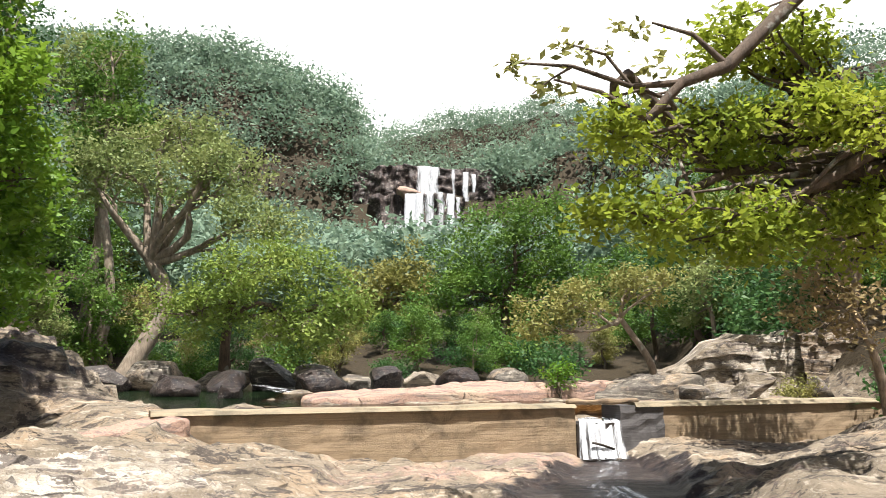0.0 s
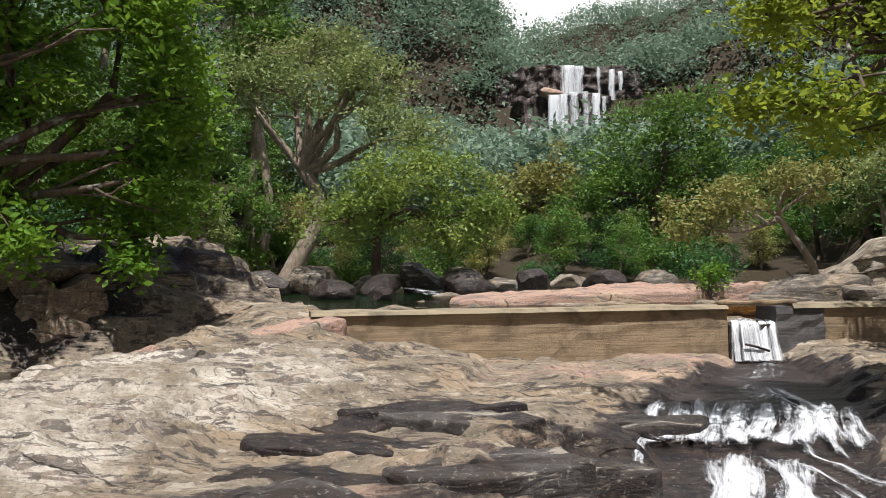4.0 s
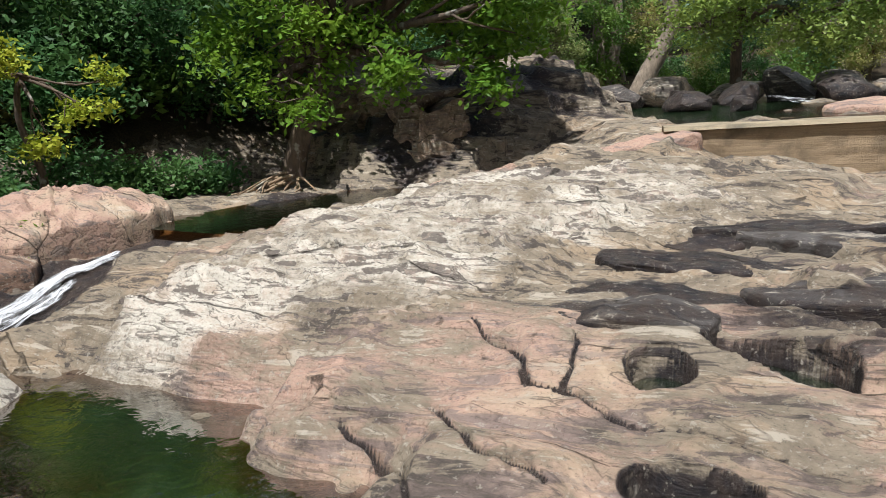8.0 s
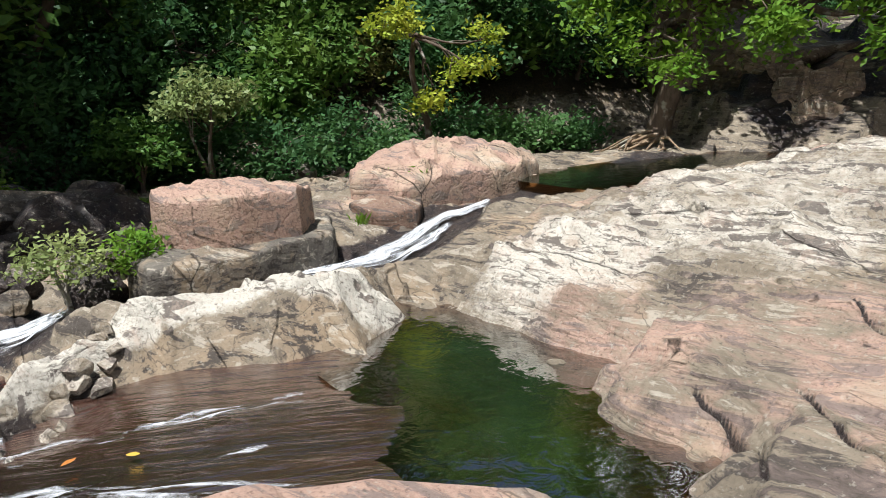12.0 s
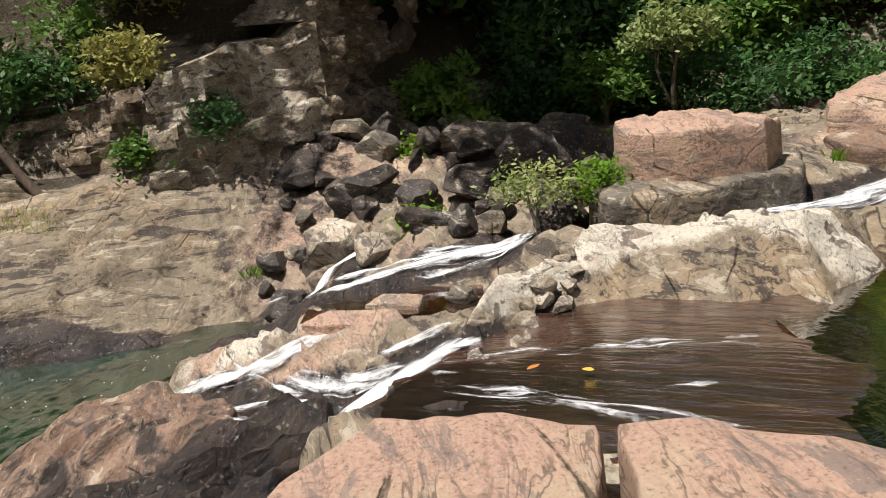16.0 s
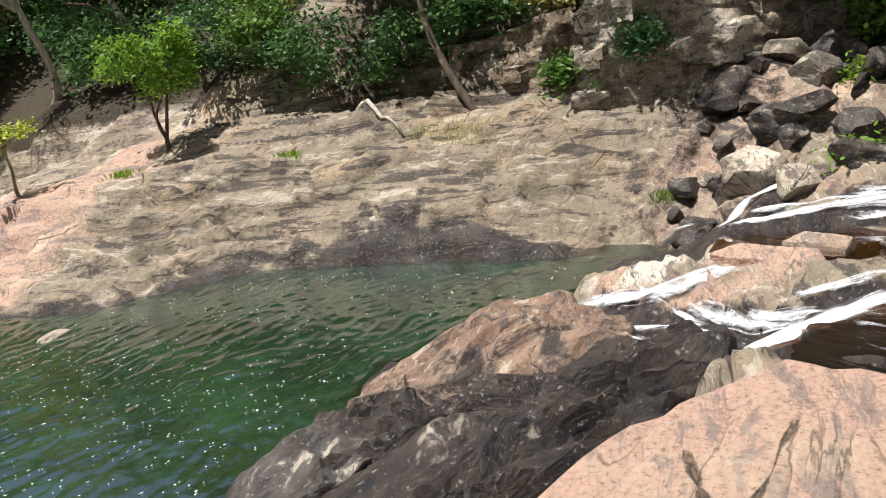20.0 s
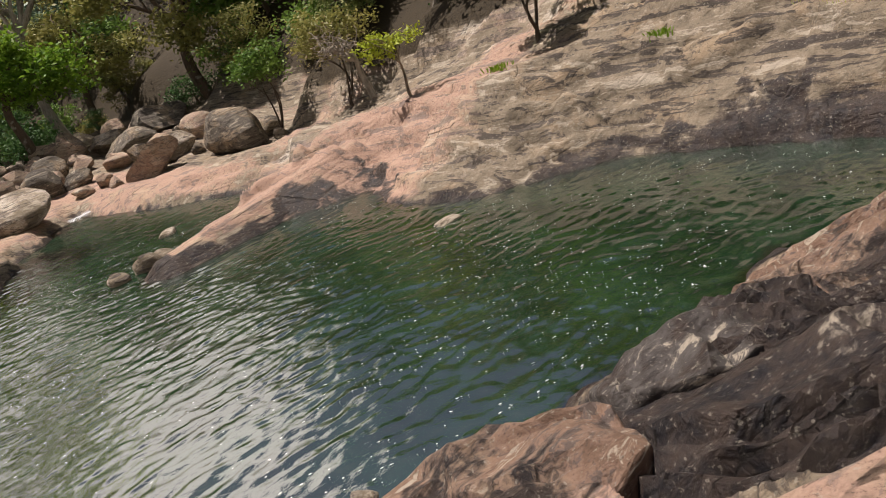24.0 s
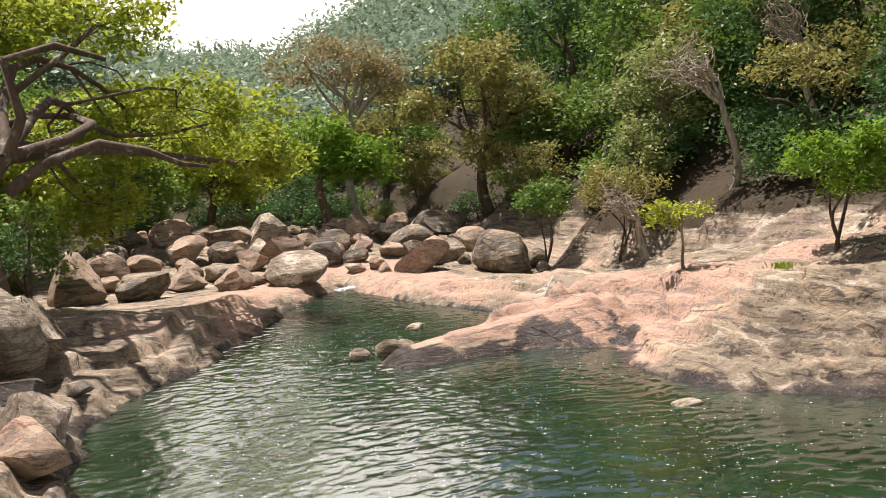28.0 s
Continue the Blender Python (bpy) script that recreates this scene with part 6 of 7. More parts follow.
# added trees with crowns above the view, to shade hollow and talus
for k, (x, y) in enumerate(((-15.8, -3.4), (-15.6, -6.4), (-13.2, -1.2), (-18.0, 7.4))):
    g = height(x, y)
    tree("tree", "unseen tall tree added to shade the western bank", (x - 2.2, y, height(x - 2.2, y)), (x - 1.0, y, g + 4.4),
         [(x + 1.9, y, max(g, 0.6) + 7.0, 2.4, 2.1, 1.0), (x + 0.2, y - 1.2, g + 8.2, 2.2, 2.0, 1.1), (x - 1.0, y + 1.2, g + 6.8, 2.0, 1.9, 1.0)], "dark", "dark", 0.20, 0.34, 4200, 80, 0.42, 300 + k, limbs=6, twigs=12)
for k, (x, y, z, r, leaf) in enumerate(((-16.6, 3.6, 2.6, 2.0, "dark"), (-15.4, 5.8, 2.2, 1.4, "green"), (-16.8, 1.2, 1.9, 1.6, "dark"), (-17.2, 6.6, 3.8, 2.0, "green"), (-15.6, 2.6, 0.7, 1.1, "dark"), (-15.2, 9.4, 3.0, 1.6, "dark"))):
    tree("tree", "shaded riverside tree with dense " + ("dark" if leaf == "dark" else "mid-green") + " foliage", (x - 0.6, y, height(x - 0.6, y)), (x - 0.3, y, z - 0.6 * r),
         [(x, y, z, r, r, r * 0.7), (x + 0.5, y - 0.5 * r, z - 0.5 * r, r * 0.7, r * 0.7, r * 0.45)], leaf, "dark", 0.1 + 0.04 * r, 0.17, 5200, 70, 0.27, 30 + k, limbs=5, droop=0.3)
for k, (x, y, r, rz) in enumerate(((-13.4, 4.6, 1.0, 0.7), (-13.9, 5.8, 1.1, 0.8), (-13.0, 8.7, 0.9, 0.6), (-12.6, 9.9, 0.8, 0.55), (-14.2, 8.0, 1.2, 0.9), (-14.6, 1.2, 1.0, 0.7), (-12.9, 6.2, 0.7, 0.4), (-14.6, 3.4, 1.1, 0.9))):
    bush("dark leafy undergrowth in the shaded hollow", x, y, height(x, y) + rz * 0.8, r, r, rz, "dark", 2600, 0.12, 400 + k, spread=0.2)
bush("bright green shrub at the cliff's corner", -13.9, -0.45, 0.95, 0.75, 0.8, 0.75, "green", 2600, 0.14, 41)
bush("bright green shrub over the dark hollow", -13.8, 2.3, 0.9, 0.8, 0.7, 0.5, "green", 2000, 0.13, 42)
bush("drooping light green branchy shrub", -13.5, 3.4, 1.5, 1.0, 0.9, 0.5, "grey", 2200, 0.12, 43)
bush("small bright shrub among the talus", -12.6, 0.1, 0.45, 0.25, 0.25, 0.22, "bright", 300, 0.10, 44)
bush("small bright shrub among the talus", -12.4, -0.9, 0.25, 0.2, 0.2, 0.16, "bright", 220, 0.09, 45)
bush("small bright shrub by the rapid", -9.7, -0.75, -0.32, 0.22, 0.2, 0.13, "bright", 300, 0.08, 46)
bush("vivid green shrub beside the rock block", -8.5, 1.2, 0.1, 0.26, 0.28, 0.26, "bright", 900, 0.07, 47, spread=0.09)
bush("grey-green twiggy shrub beside the rock block", -8.6, 0.55, 0.12, 0.42, 0.5, 0.26, "grey", 900, 0.07, 48, bark="bleached", spread=0.11)
bush("small tuft on the dome rock", -9.6, 4.9, 0.28, 0.14, 0.2, 0.1, "bright", 220, 0.07, 49)
bush("yellow-green shrub on the cliff top", -13.2, -5.4, 2.1, 0.7, 0.8, 0.5, "olive", 1700, 0.12, 50)
bush("dark fern on the cliff face", -12.75, -3.95, 1.15, 0.2, 0.4, 0.25, "dark", 700, 0.12, 51, droop=0.9)
bush("fern and shrub on the pale cliff face", -12.55, -5.2, 0.78, 0.2, 0.45, 0.22, "green", 800, 0.11, 52, droop=0.8)
for k, (x, y, z, rx, rz, leaf) in enumerate(((-13.4, -7.2, 1.9, 1.2, 0.9, "dark"), (-13.3, -8.6, 1.5, 1.3, 1.0, "dark"), (-12.9, -10.2, 1.6, 1.3, 1.1, "dark"), (-13.0, -11.6, 2.3, 1.2, 1.0, "green"), (-14.4, -6.2, 2.6, 1.2, 1.0, "green"),
                                             (-14.6, -9.4, 3.2, 1.5, 1.3, "green"), (-13.0, -13.6, 2.4, 1.3, 0.9, "dark"))):
    bush("dense " + ("dark" if leaf == "dark" else "mid-green") + " thicket along the rock shelf", x, y, z, rx, rx, rz, leaf, 2600, 0.13, 60 + k, spread=0.2)
bush("sunlit bright green shrub overhanging the rock bank", -10.9, -12.8, 1.9, 1.1, 1.0, 0.8, "bright", 3800, 0.12, 70, spread=0.17)
tree("sapling", "small flat-topped yellow-green sapling on bare rock", (-9.1, -15.1, height(-9.1, -15.1)), (-9.05, -15.1, height(-9.1, -15.1) + 0.75),
     [(-9.0, -15.1, height(-9.1, -15.1) + 1.25, 0.8, 0.7, 0.16), (-8.7, -15.3, height(-9.1, -15.1) + 1.02, 0.35, 0.3, 0.1)], "vivid", "pale", 0.035, 0.11, 700, 26, 0.10, 71, limbs=6, twigs=12)
tree("tree", "leaning bare trunk on the rock shelf", (-12.1, -6.5, height(-12.1, -6.5)), (-12.5, -7.6, 2.6), [(-13.0, -9.0, 3.6, 1.4, 1.4, 0.8)], "green", "dark", 0.07, 0.15, 1800, 30, 0.25, 72)
tuft_v, tuft_f = [], []
rngt = np.random.RandomState(8)
for k in range(420):
    x, y = -11.55 + 0.35 * rngt.rand(), -7.6 + 1.5 * rngt.rand()
    z = height(x, y) if k % 6 == 0 else z
    a = rngt.rand() * 6.3
    n = len(tuft_v)
    h = 0.06 + 0.08 * rngt.rand()
    tuft_v += [(x, y, z - 0.02), (x + 0.012 * math.cos(a), y + 0.012 * math.sin(a), z - 0.02), (x + 0.03 * math.cos(a + 1), y + 0.03 * math.sin(a + 1), z + h)]
    tuft_f.append((n, n + 1, n + 2))
tagged(hang("grass_patch", mesh_from("grass_patch", tuft_v, tuft_f), LEAF["lime"]), "bright moss and grass on the rock shelf", "grass", kind="stuff")

# --- down the valley ---
tree("tree", "big old tree with a thick curved limb and sunlit lime crown", (3.9, -15.7, height(3.9, -15.7)), (3.7, -16.0, 2.5),
     [(0.8, -21.8, 3.6, 2.7, 2.2, 1.4), (-1.1, -23.0, 2.8, 1.5, 1.4, 1.1), (3.2, -20.6, 3.1, 1.7, 1.6, 1.1), (3.0, -21.0, 1.6, 1.6, 1.2, 1.0), (4.4, -18.2, 5.6, 1.6, 1.6, 0.8), (2.6, -20.5, 5.8, 2.0, 1.8, 0.9)], "lime", "dark", 0.20, 0.16, 21000, 190, 0.26, 80, limbs=8, twigs=36)
v, f = [], []
tube(v, f, [(3.7, -16.0, 1.9, 0.12), (3.1, -16.2, 2.4, 0.10), (2.2, -16.4, 2.75, 0.085), (1.4, -16.6, 2.6, 0.07), (0.8, -17.0, 2.35, 0.05), (0.3, -17.4, 2.3, 0.03)], 8)
tube(v, f, [(3.7, -16.0, 2.4, 0.11), (3.4, -16.1, 3.2, 0.09), (3.6, -16.0, 4.2, 0.08), (2.8, -16.3, 4.5, 0.07), (2.0, -16.6, 4.3, 0.04)], 8)
curved = tagged(new("curved_limb"), "thick curved limb of the old tree over the pool", "branch")
hang("limb", mesh_from("limb", v, f), BARK["dark"], curved, smooth=True)
tree("tree", "olive layered tree beyond the boulders", (-12.2, -36.3, height(-12.2, -36.3)), (-12, -36.3, 3.5),
     [(-11.6, -36.0, 7.2, 2.6, 2.4, 1.8), (-9.4, -36.6, 5.4, 1.6, 1.6, 1.0), (-14.2, -35.4, 5.4, 1.8, 1.8, 1.2), (-12.0, -35.4, 3.4, 2.2, 1.8, 1.4)], "olive", "dark", 0.25, 0.24, 9000, 110, 0.34, 82, limbs=8)
tree("tree", "leafless-looking brown tree beyond the boulders", (-7.0, -42, height(-7, -42)), (-6.8, -42, 5.0), [(-6.2, -42, 8.4, 3.4, 2.6, 1.6), (-8.5, -42, 8.0, 2.0, 2.0, 1.4)], "brown", "bleached", 0.22, 0.20, 5000, 90, 0.36, 83, limbs=9, twigs=60)
tree("tree", "bright green tree beyond the boulders", (-4.5, -37, height(-4.5, -37)), (-4.5, -37, 2.6), [(-4.4, -36.6, 4.0, 2.2, 1.8, 1.6), (-6.2, -36, 3.2, 1.5, 1.4, 1.2)], "bright", "dark", 0.2, 0.22, 6500, 80, 0.32, 84)
for k, (x, y, h, lean_x) in enumerate(((-13.4, -19.5, 4.6, 2.6), (-11.2, -20.5, 2.6, 1.2), (-15.4, -18.6, 5.0, 1.5))):
    g = height(x, y)
    tree("dead_tree", "bleached bare tree with crooked branches on the slope", (x, y, g), (x + 0.1 * lean_x, y, g + 0.5 * h), [(x + lean_x * 0.5, y - 0.3, g + 0.75 * h, lean_x * 0.6, 1.2, 0.3 * h)], "brown", "bleached", 0.10, 0.09, 240, 40, 0.2, 85 + k,
         limbs=9, twigs=60)
for k, (x, y, z, r, rz, leaf) in enumerate(((-11.3, -22.0, 1.6, 1.2, 0.8, "olive"), (-12.6, -23.0, 2.6, 1.5, 1.2, "grey"), (-10.4, -25.5, 1.3, 1.0, 0.7, "green"), (-14.0, -17.0, 4.4, 1.6, 1.0, "olive"), (-15.0, -15.0, 4.0, 1.6, 1.2, "dark"),
                                            (5.2, -18.2, 0.9, 1.4, 1.2, "dark"), (4.6, -21.5, 1.2, 1.5, 1.2, "green"), (4.9, -14.2, 1.2, 0.5, 0.4, "bright"))):
    bush("thicket of " + {"olive": "dry olive", "grey": "greyish", "green": "mid-green", "dark": "dark green", "bright": "bright green"}[leaf] + " shrubs on the valley side", x, y, z, r, r, rz, leaf, 2600, 0.13, 90 + k, spread=0.2)

for k, (x, y, h, r, leaf) in enumerate(((0.5, -40, 5.5, 2.6, "lime"), (4.5, -36, 6.5, 2.6, "green"), (-1.5, -47, 7.5, 3.0, "green"), (3.5, -46, 8.0, 3.2, "lime"), (7.0, -31, 6.0, 2.6, "green"), (6.8, -25, 5.0, 2.3, "lime"), (-9.5, -46, 8.5, 3.0, "olive"))):
    g = height(x, y)
    tree("tree", {"lime": "sunlit yellow-green tree closing the valley", "green": "mid-green tree closing the valley", "olive": "olive tree closing the valley"}[leaf], (x, y, g), (x, y, g + 0.4 * h),
         [(x, y, g + 0.75 * h, r, r, 0.25 * h), (x + 0.6 * r, y + 0.5, g + 0.5 * h, 0.75 * r, 0.75 * r, 0.2 * h), (x - 0.6 * r, y + 0.3, g + 0.38 * h, 0.8 * r, 0.8 * r, 0.2 * h)], leaf, "dark", 0.2, 0.24, 7000, 90, 0.36, 330 + k)

# --- the wood behind: a few grown forms, set out over the valley sides ---
FORMS = []
for k, (leaf, h, r, bark) in enumerate((("green", 7.0, 2.4, "dark"), ("dark", 6.0, 2.3, "dark"), ("green", 8.5, 2.6, "pale"), ("olive", 6.5, 2.2, "dark"), ("dark", 7.5, 2.8, "dark"), ("grey", 6.0, 2.2, "pale"))):
    FORMS.append(tree("forest_tree", {"green": "mid-green forest tree on the valley side", "dark": "dense dark green forest tree on the valley side", "olive": "dry olive forest tree on the valley side",
                                      "grey": "pale grey-green forest tree on the valley side"}[leaf], (0, 0, 0), (0.2, 0, h * 0.42),
                      [(0.1, 0, h * 0.72, r, r, h * 0.22), (0.9 * r * 0.6, 0.4, h * 0.52, r * 0.7, r * 0.7, h * 0.16), (-0.5 * r, -0.3, h * 0.45, r * 0.75, r * 0.75, h * 0.17), (0.2, -0.6 * r, h * 0.3, r * 0.8, r * 0.6, h * 0.16)],
                      leaf, bark, 0.16, 0.23, 4200, 75, 0.36, 120 + k, limbs=5, twigs=10))
THICKETS = []
for k, leaf in enumerate(("dark", "green", "dark", "olive")):
    THICKETS.append(tree("thicket", {"green": "mid-green undergrowth thicket on the bank", "dark": "dark green undergrowth thicket on the bank", "olive": "dry olive undergrowth thicket on the bank"}[leaf], (0, 0, 0), (0.1, 0, 0.5),
                         [(0, 0, 1.0, 1.5, 1.5, 0.9), (0.9, 0.5, 0.6, 0.9, 0.9, 0.6)], leaf, "dark", 0.06, 0.155, 2400, 46, 0.26, 140 + k, "shrub", 3, 0.3, 0.1, 6))


def spread_out(forms, group, seed, tries, most, gap, wanted, size):
    """Sets copies of the forms about the valley; wanted says where they may stand."""
    rng = np.random.RandomState(seed)
    ang, rr = np.radians(rng.uniform(-34, 202, tries)), 11 + 60 * rng.rand(tries) ** 1.5
    cx, cy = -rr * np.sin(ang), rr * np.cos(ang)
    vv = -inside(VALLEY, cx, cy)
    mm = inside(BANK_MASS, cx, cy)
    gz = lie(cx, cy)
    placed = []
    for x, y, w, z, r, m in zip(cx, cy, vv, gz, rr, mm):
        if len(placed) >= most or not wanted(x, y, w, r, m):
            continue
        g = gap + 0.03 * r
        if any((x - a) ** 2 + (y - b) ** 2 < g * g for a, b in placed):
            continue
        placed.append((x, y))
        k = len(placed)
        mat = pose(x, y, z - 0.12, rng.uniform(-6, 6), rng.uniform(-6, 6), rng.uniform(0, 360)) @ Matrix.Scale(rng.uniform(0.75, 1.2) * size(x, y, w), 4)
        if k <= len(forms):
            forms[k - 1].matrix_world = mat
            forms[k - 1]["group"] = group
        else:
            copy_thing(forms[rng.randint(len(forms))], mat)
    return len(placed)


def wood_here(x, y, w, r, m):
    if x > 4 and -22 < y < 19 and w < 2.5 or m > 0.3 and y < 15.5:
        return False
    if x < -9 and -26 < y < -9:
        return w > 3.2
    if x < -10 and -12.5 < y < 3:
        return w > 1.8
    return 0.8 < w < 30 or (31 < y < 70 and w > -30) or (-70 < y < -41 and w > -8)


def thicket_here(x, y, w, r, m):
    if x > 4 and -22 < y < 19 and w < 1.0 or m > 0.2 and y < 15:
        return False
    if x < -9 and -26 < y < -9:
        return 2.4 < w < 12
    if x < -10 and -12.5 < y < 0:
        return 1.3 < w < 7
    return 0.2 < w < 9 or (31 < y < 50 and w > -30) or (-60 < y < -38 and w > -8)


N_WOOD = spread_out(FORMS, "forest trees", 77, 9000, 290, 1.7, wood_here, lambda x, y, w: (0.72 if w < 3 else 1.0) * (0.6 if (y > 30 or y < -38) and w < 0 else 1.0))
N_THICK = spread_out(THICKETS, "thickets", 78, 9000, 280, 1.0, thicket_here, lambda x, y, w: 0.8 if w < 1.5 else 1.15)

# far woods: hills above and behind the falls
fw_v, fw_f, n0 = [], [], 0
rng = np.random.RandomState(99)
ang, rr = np.radians(np.where(rng.rand(4200) < 0.72, rng.uniform(-36, 46, 4200), rng.uniform(140, 204, 4200))), 62 + 325 * rng.rand(4200) ** 1.9
cx, cy = -rr * np.sin(ang), rr * np.cos(ang)
for lo_x, hi_x, lo_y, hi_y, many in ((-80, -10, 84, 205, 1600), (8, 75, 70, 205, 900), (-50, 45, -150, -60, 1300), (-75, 75, 225, 345, 900)):
    cx, cy = np.r_[cx, rng.uniform(lo_x, hi_x, many)], np.r_[cy, rng.uniform(lo_y, hi_y, many)]
rr, ang = np.hypot(cx, cy), np.arctan2(-cx, cy)
gz = lie(cx, cy)
ok = ~((np.abs(cx + 3.5) < 9.5) & (cy > 112) & (cy < 134)) & ~((rr > 170) & (np.abs(ang) > 0.85)) & (rr < 400)
for x, y, z in zip(cx[ok], cy[ok], gz[ok]):
    r = math.hypot(x, y)
    size = 2.2 + 1.6 * rng.rand() + 0.007 * r
    cl = clumps(rng, (x, y, z + size * 0.9), (size, size, size * 0.85), 10, 0.6)
    near_by = r < 115
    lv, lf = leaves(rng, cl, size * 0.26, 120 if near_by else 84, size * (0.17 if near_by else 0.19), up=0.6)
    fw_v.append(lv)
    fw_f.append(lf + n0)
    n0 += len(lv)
tagged(hang("far_woods", mesh_from("far_woods", np.concatenate(fw_v), np.concatenate(fw_f)), LEAF["far"]), "far hill woods, blue haze painted into the leaf colour", "woods", kind="stuff")

# --- the waterfall on its cliff ---
CLIFF = rock_material("cliff_rock", (0.15, 0.115, 0.11), (0.05, 0.25, 0.62))
cliff = tagged(new("waterfall_cliff"), "tall dark two-tiered cliff with white falls", "cliff")


def cliff_tier(name, x0, x1, y, z0, z1, seed, label):
    nx, nz = 90, 34
    X, Zq = np.meshgrid(np.linspace(x0, x1, nx), np.linspace(0, 1, nz), indexing="ij")
    top = z1 - 2.2 * np.abs((X - (x0 + x1) / 2) / (x1 - x0)) ** 2 + 0.6 * fbm(X, X * 0, 0.4, 3, seed)
    Z = z0 + (top - z0) * Zq
    Y = y + 1.3 * Zq ** 2 - 0.9 * ridged(X, Z * 0.35, 0.35, 4, seed) - 0.35 * fbm(X, Z, 1.1, 3, seed + 1)
    V = np.stack([X, Y, Z], -1)
    back = V[:, -1:, :] + np.array([0, 7.0, 0.2])
    V = np.concatenate([V, back], 1).reshape(-1, 3)
    return hang(name, mesh_from(name, V, grid_faces(nx, nz + 1)), CLIFF, cliff, label, smooth=True)


cliff_tier("upper_tier", -14.5, 9.0, 131.0, 27.0, 34.3, 3, "upper dark rock wall")
cliff_tier("lower_tier", -11.5, 4.0, 127.5, 15.0, 29.0, 6, "lower dark rock wall")


def far_fall(x, y, z0, z1, w, seed, density=0.2):
    n = 14
    Z = np.linspace(z1, z0, n)
    u = np.linspace(-1, 1, 9)
    Zg, U = np.meshgrid(Z, u, indexing="ij")
    X = x + U * w * (1 + 0.12 * np.linspace(0, 1, n)[:, None]) + 0.15 * field(Zg * 0.6, U, 1.0, seed % 16)
    Y = y - 0.9 - 0.5 * np.linspace(0, 1, n)[:, None] ** 0.5 + 0 * X
    me = mesh_from("fall", np.stack([X, Y, Zg], -1).reshape(-1, 3), grid_faces(n, 9))
    body = density + 0.13 - 0.22 * np.abs(U) ** 2
    me.attributes.new("flow", "FLOAT_VECTOR", "POINT").data.foreach_set("vector", np.stack([(z1 - Zg) * 0.16, X * 0.35, body], -1).reshape(-1).astype(np.float32))
    return hang("fall", me, FOAM, cliff, "thin white veil of falling water", smooth=True)


for k, (x, z0, z1, w, d) in enumerate(((-2.5, 28.5, 34.0, 1.2, 0.14), (-1.0, 28.5, 33.8, 0.8, 0.12), (2.2, 28.6, 33.4, 0.35, 0.05), (4.2, 28.0, 33.0, 0.5, 0.12), (5.6, 29.5, 32.6, 0.35, 0.08))):
    far_fall(x, 130.4, z0, z1, w, k, d)
for k, (x, z0, z1, w, d) in enumerate(((-4.6, 20.0, 28.6, 0.9, 0.24), (-3.2, 21.0, 28.7, 0.7, 0.16), (-1.6, 20.0, 28.9, 0.8, 0.08), (0.2, 21.0, 28.9, 0.6, 0.05), (1.7, 22.0, 28.6, 0.6, 0.2), (2.9, 22.0, 28.0, 0.4, 0.06), (-7.4, 20.0, 23.5, 1.4, 0.16))):
    far_fall(x, 126.8, z0, z1, w, 20 + k, d)
boulder(-5.2, 128.2, (2.4, 1.6, 1.3), "pink", "large brown boulder on the ledge of the falls", ROUND, z=28.6, seed=5)


# --- small things ---
def fallen_leaf(x, y, z, size, turn, mat, label):
    bm = bmesh.new()
    rows = [(-1.0, 0.02, 0.0), (-0.6, 0.30, 0.05), (0.0, 0.46, 0.08), (0.55, 0.30, 0.05), (1.0, 0.02, 0.14)]
    mid = [bm.verts.new((a, 0, h)) for a, w, h in rows]
    for sgn in (-1, 1):
        rim = [bm.verts.new((a, sgn * w, h + 0.10 * w)) for a, w, h in rows]
        for k in range(4):
            bm.faces.new((mid[k], mid[k + 1], rim[k + 1], rim[k]))
    ob = part("fallen_leaf", bm, mat)
    ob.matrix_world = pose(x, y, z, 4, -5, turn) @ Matrix.Scale(size, 4)
    return tagged(ob, label, "leaf")


YELLOW_LEAF = leaf_material("leaf_fallen_yellow", (0.55, 0.36, 0.05), (0.62, 0.44, 0.08))
ORANGE_LEAF = leaf_material("leaf_fallen_orange", (0.42, 0.17, 0.04), (0.48, 0.22, 0.05))
fallen_leaf(-4.44, 0.42, UPPER_Z + 0.03, 0.05, 40, YELLOW_LEAF, "yellow fallen leaf on the brown film")
fallen_leaf(-4.57, 0.11, UPPER_Z + 0.03, 0.045, 110, ORANGE_LEAF, "orange-brown fallen leaf on the brown film")

# roots and dry litter at the hanging tree's foot
root_bark = bark_material("root_bark", (0.30, 0.21, 0.13))
root_tangle = tagged(new("root_tangle"), "tangle of tan exposed roots at the tree's foot", "roots")
rr_ = np.random.RandomState(17)
for k in range(16):
    rootv, rootf = [], []
    a = -2.6 + 2.2 * rr_.rand()
    ln = 0.5 + 0.8 * rr_.rand()
    ex, ey = -10.75 + ln * math.cos(a), 10.7 + ln * math.sin(a)
    tube(rootv, rootf, bend(rr_, (-10.8 + 0.1 * rr_.randn(), 10.7, height(-10.8, 10.7) + 0.28), (ex, ey, height(ex, ey) + 0.0), 0.045, 0.012, 7, 0.10), 6)
    hang("root", mesh_from("root", rootv, rootf), root_bark, root_tangle, smooth=True)


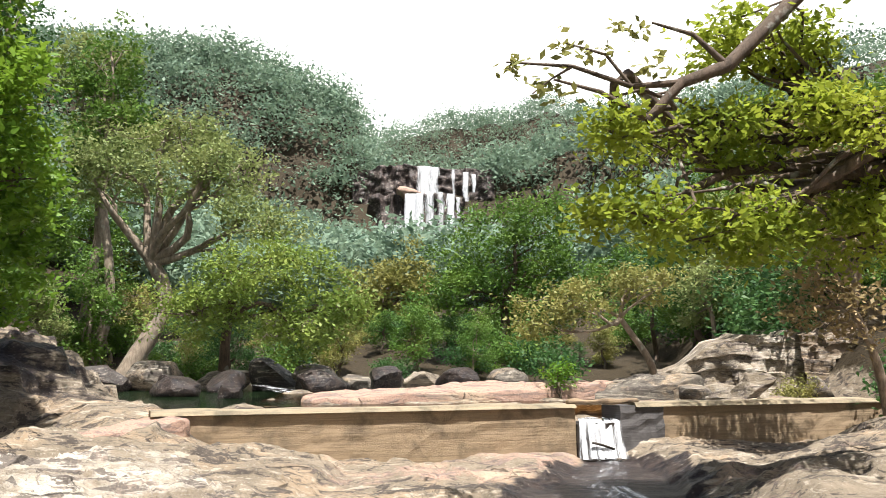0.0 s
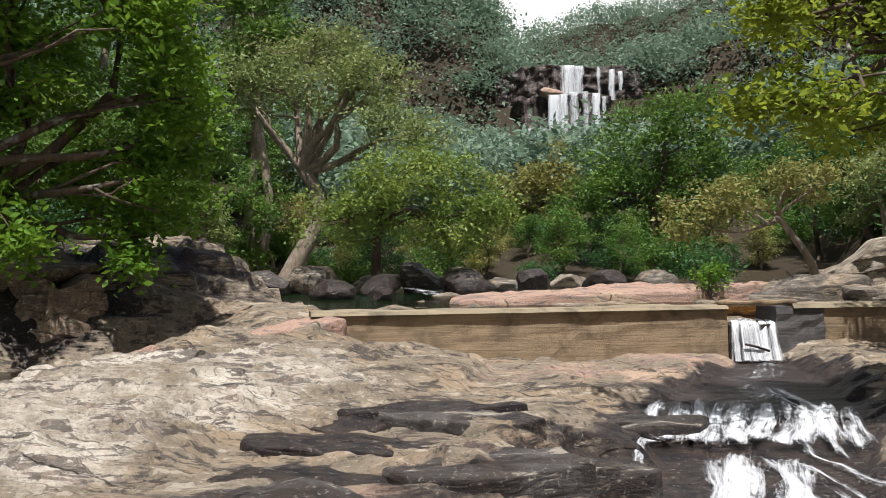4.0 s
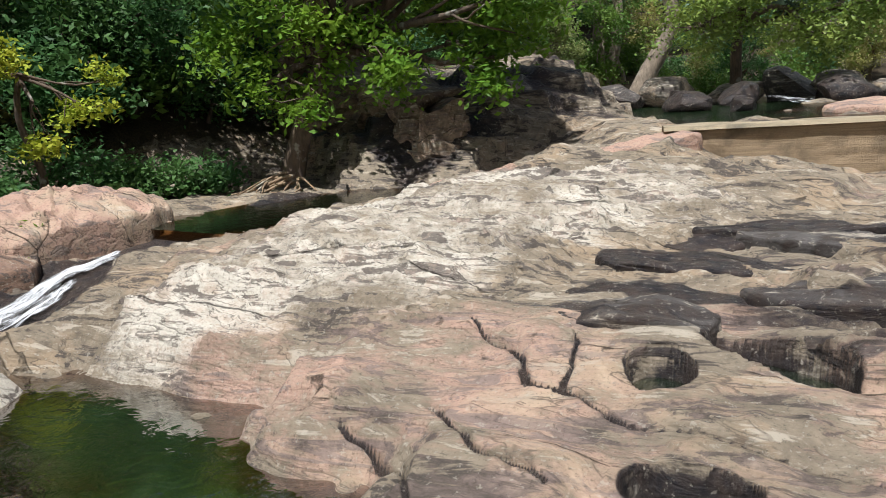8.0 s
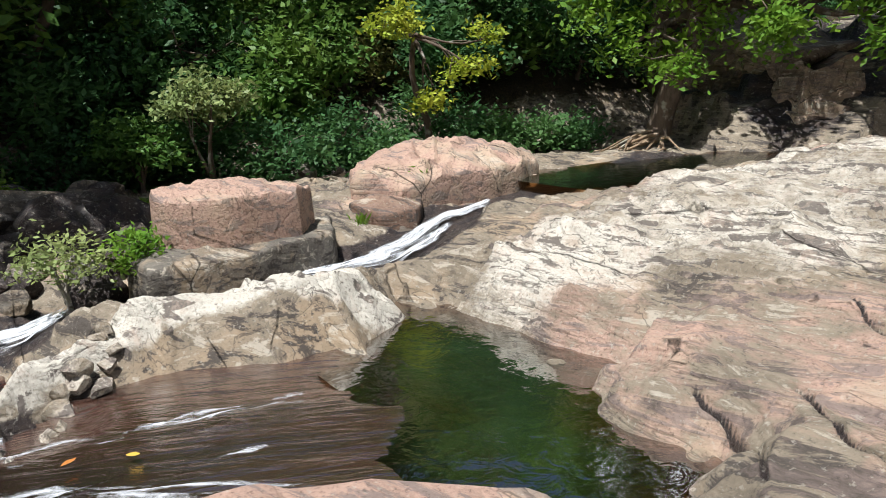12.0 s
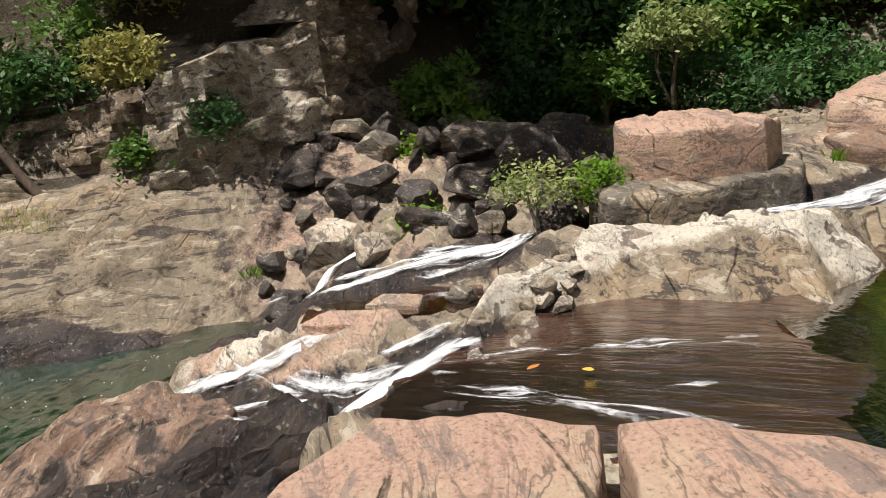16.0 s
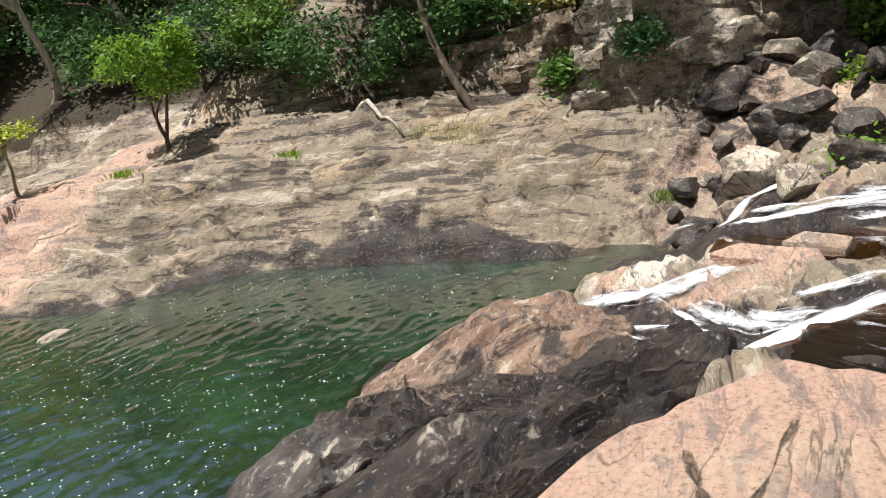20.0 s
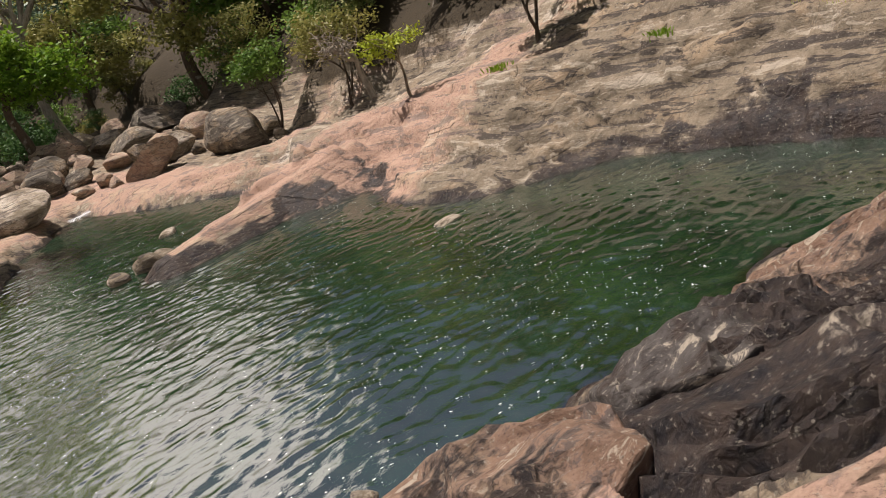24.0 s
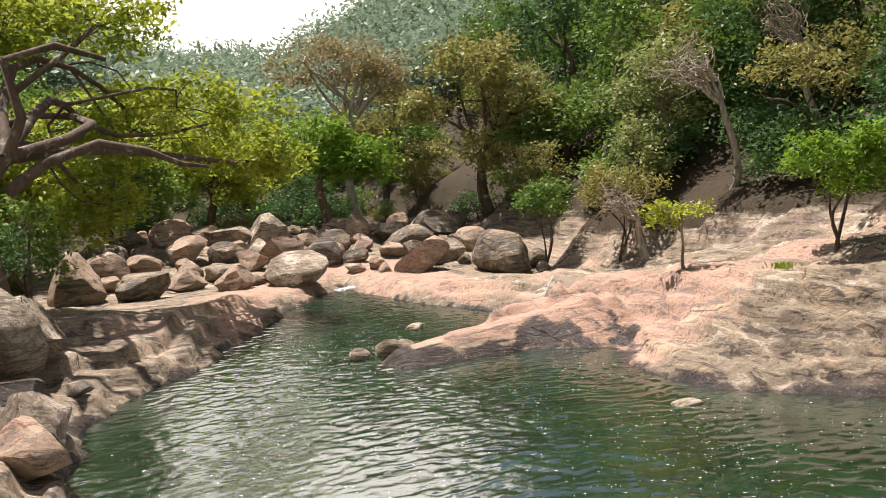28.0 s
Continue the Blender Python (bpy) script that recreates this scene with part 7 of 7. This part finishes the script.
def tufts(label, spots, mat, seed, tall=0.16):
    """Clumps of blades, each blade a narrow bent triangle."""
    rng = np.random.RandomState(seed)
    v, f = [], []
    for x, y, r, n in spots:
        z = height(x, y)
        for _ in range(n):
            px, py = x + r * rng.randn() * 0.5, y + r * rng.randn() * 0.5
            a, h = rng.rand() * 6.3, tall * (0.6 + 0.7 * rng.rand())
            k = len(v)
            c, s_ = math.cos(a), math.sin(a)
            v += [(px - 0.008 * s_, py + 0.008 * c, z - 0.03), (px + 0.008 * s_, py - 0.008 * c, z - 0.03), (px + 0.25 * h * c + 0.005 * s_, py + 0.25 * h * s_, z + 0.65 * h), (px + 0.6 * h * c, py + 0.6 * h * s_, z + h)]
            f.append((k, k + 1, k + 2, k + 3))
    return tagged(hang("grass_tufts", mesh_from("grass_tufts", v, f), mat), label, "grass", kind="stuff")


tufts("bright grass tufts in the rock joints", [(-9.4, 0.9, 0.15, 60), (-8.9, 3.9, 0.1, 40), (-11.2, -3.3, 0.2, 60), (-10.6, -9.6, 0.2, 80), (-9.8, -12.9, 0.25, 90), (1.6, -12.6, 0.12, 60), (-11.9, 2.0, 0.2, 60)], LEAF["bright"], 5, 0.11)

# pale flecks painted for glints and bubbles on the pool, one sheet of many small flat lozenges
rng = np.random.RandomState(61)
fx, fy = rng.uniform(-9.3, 1.8, 5200), rng.uniform(-19, -3.8, 5200)
keep = (inside(POOL, fx, fy) > 0.35) & (rng.rand(5200) < 0.25 + 0.75 * step(-0.3, 0.5, fbm(fx, fy, 0.35, 3, 5)))
fx, fy = fx[keep], fy[keep]
fl, fw, ft = 0.008 + 0.016 * rng.rand(len(fx)) ** 2, 0.004 + 0.005 * rng.rand(len(fx)), rng.uniform(-0.9, 0.3, len(fx))
ct, st = np.cos(ft), np.sin(ft)
corner = [np.stack([fx + a * fl * ct - b * fw * st, fy + a * fl * st + b * fw * ct, np.full(len(fx), POOL_Z + 0.011)], 1) for a, b in ((-1, 0), (0, -1), (1, 0), (0, 1))]
fleck_m, fN, fL, fP = material("glint_flecks")
fP.inputs["Base Color"].default_value = (0.72, 0.74, 0.72, 1)
fP.inputs["Roughness"].default_value = 0.5
tagged(hang("glint_flecks", mesh_from("glint_flecks", np.stack(corner, 1).reshape(-1, 3), np.arange(4 * len(fx)).reshape(-1, 4)), fleck_m), "small white flecks standing for glints and bubbles on the green pool", "froth", kind="stuff")
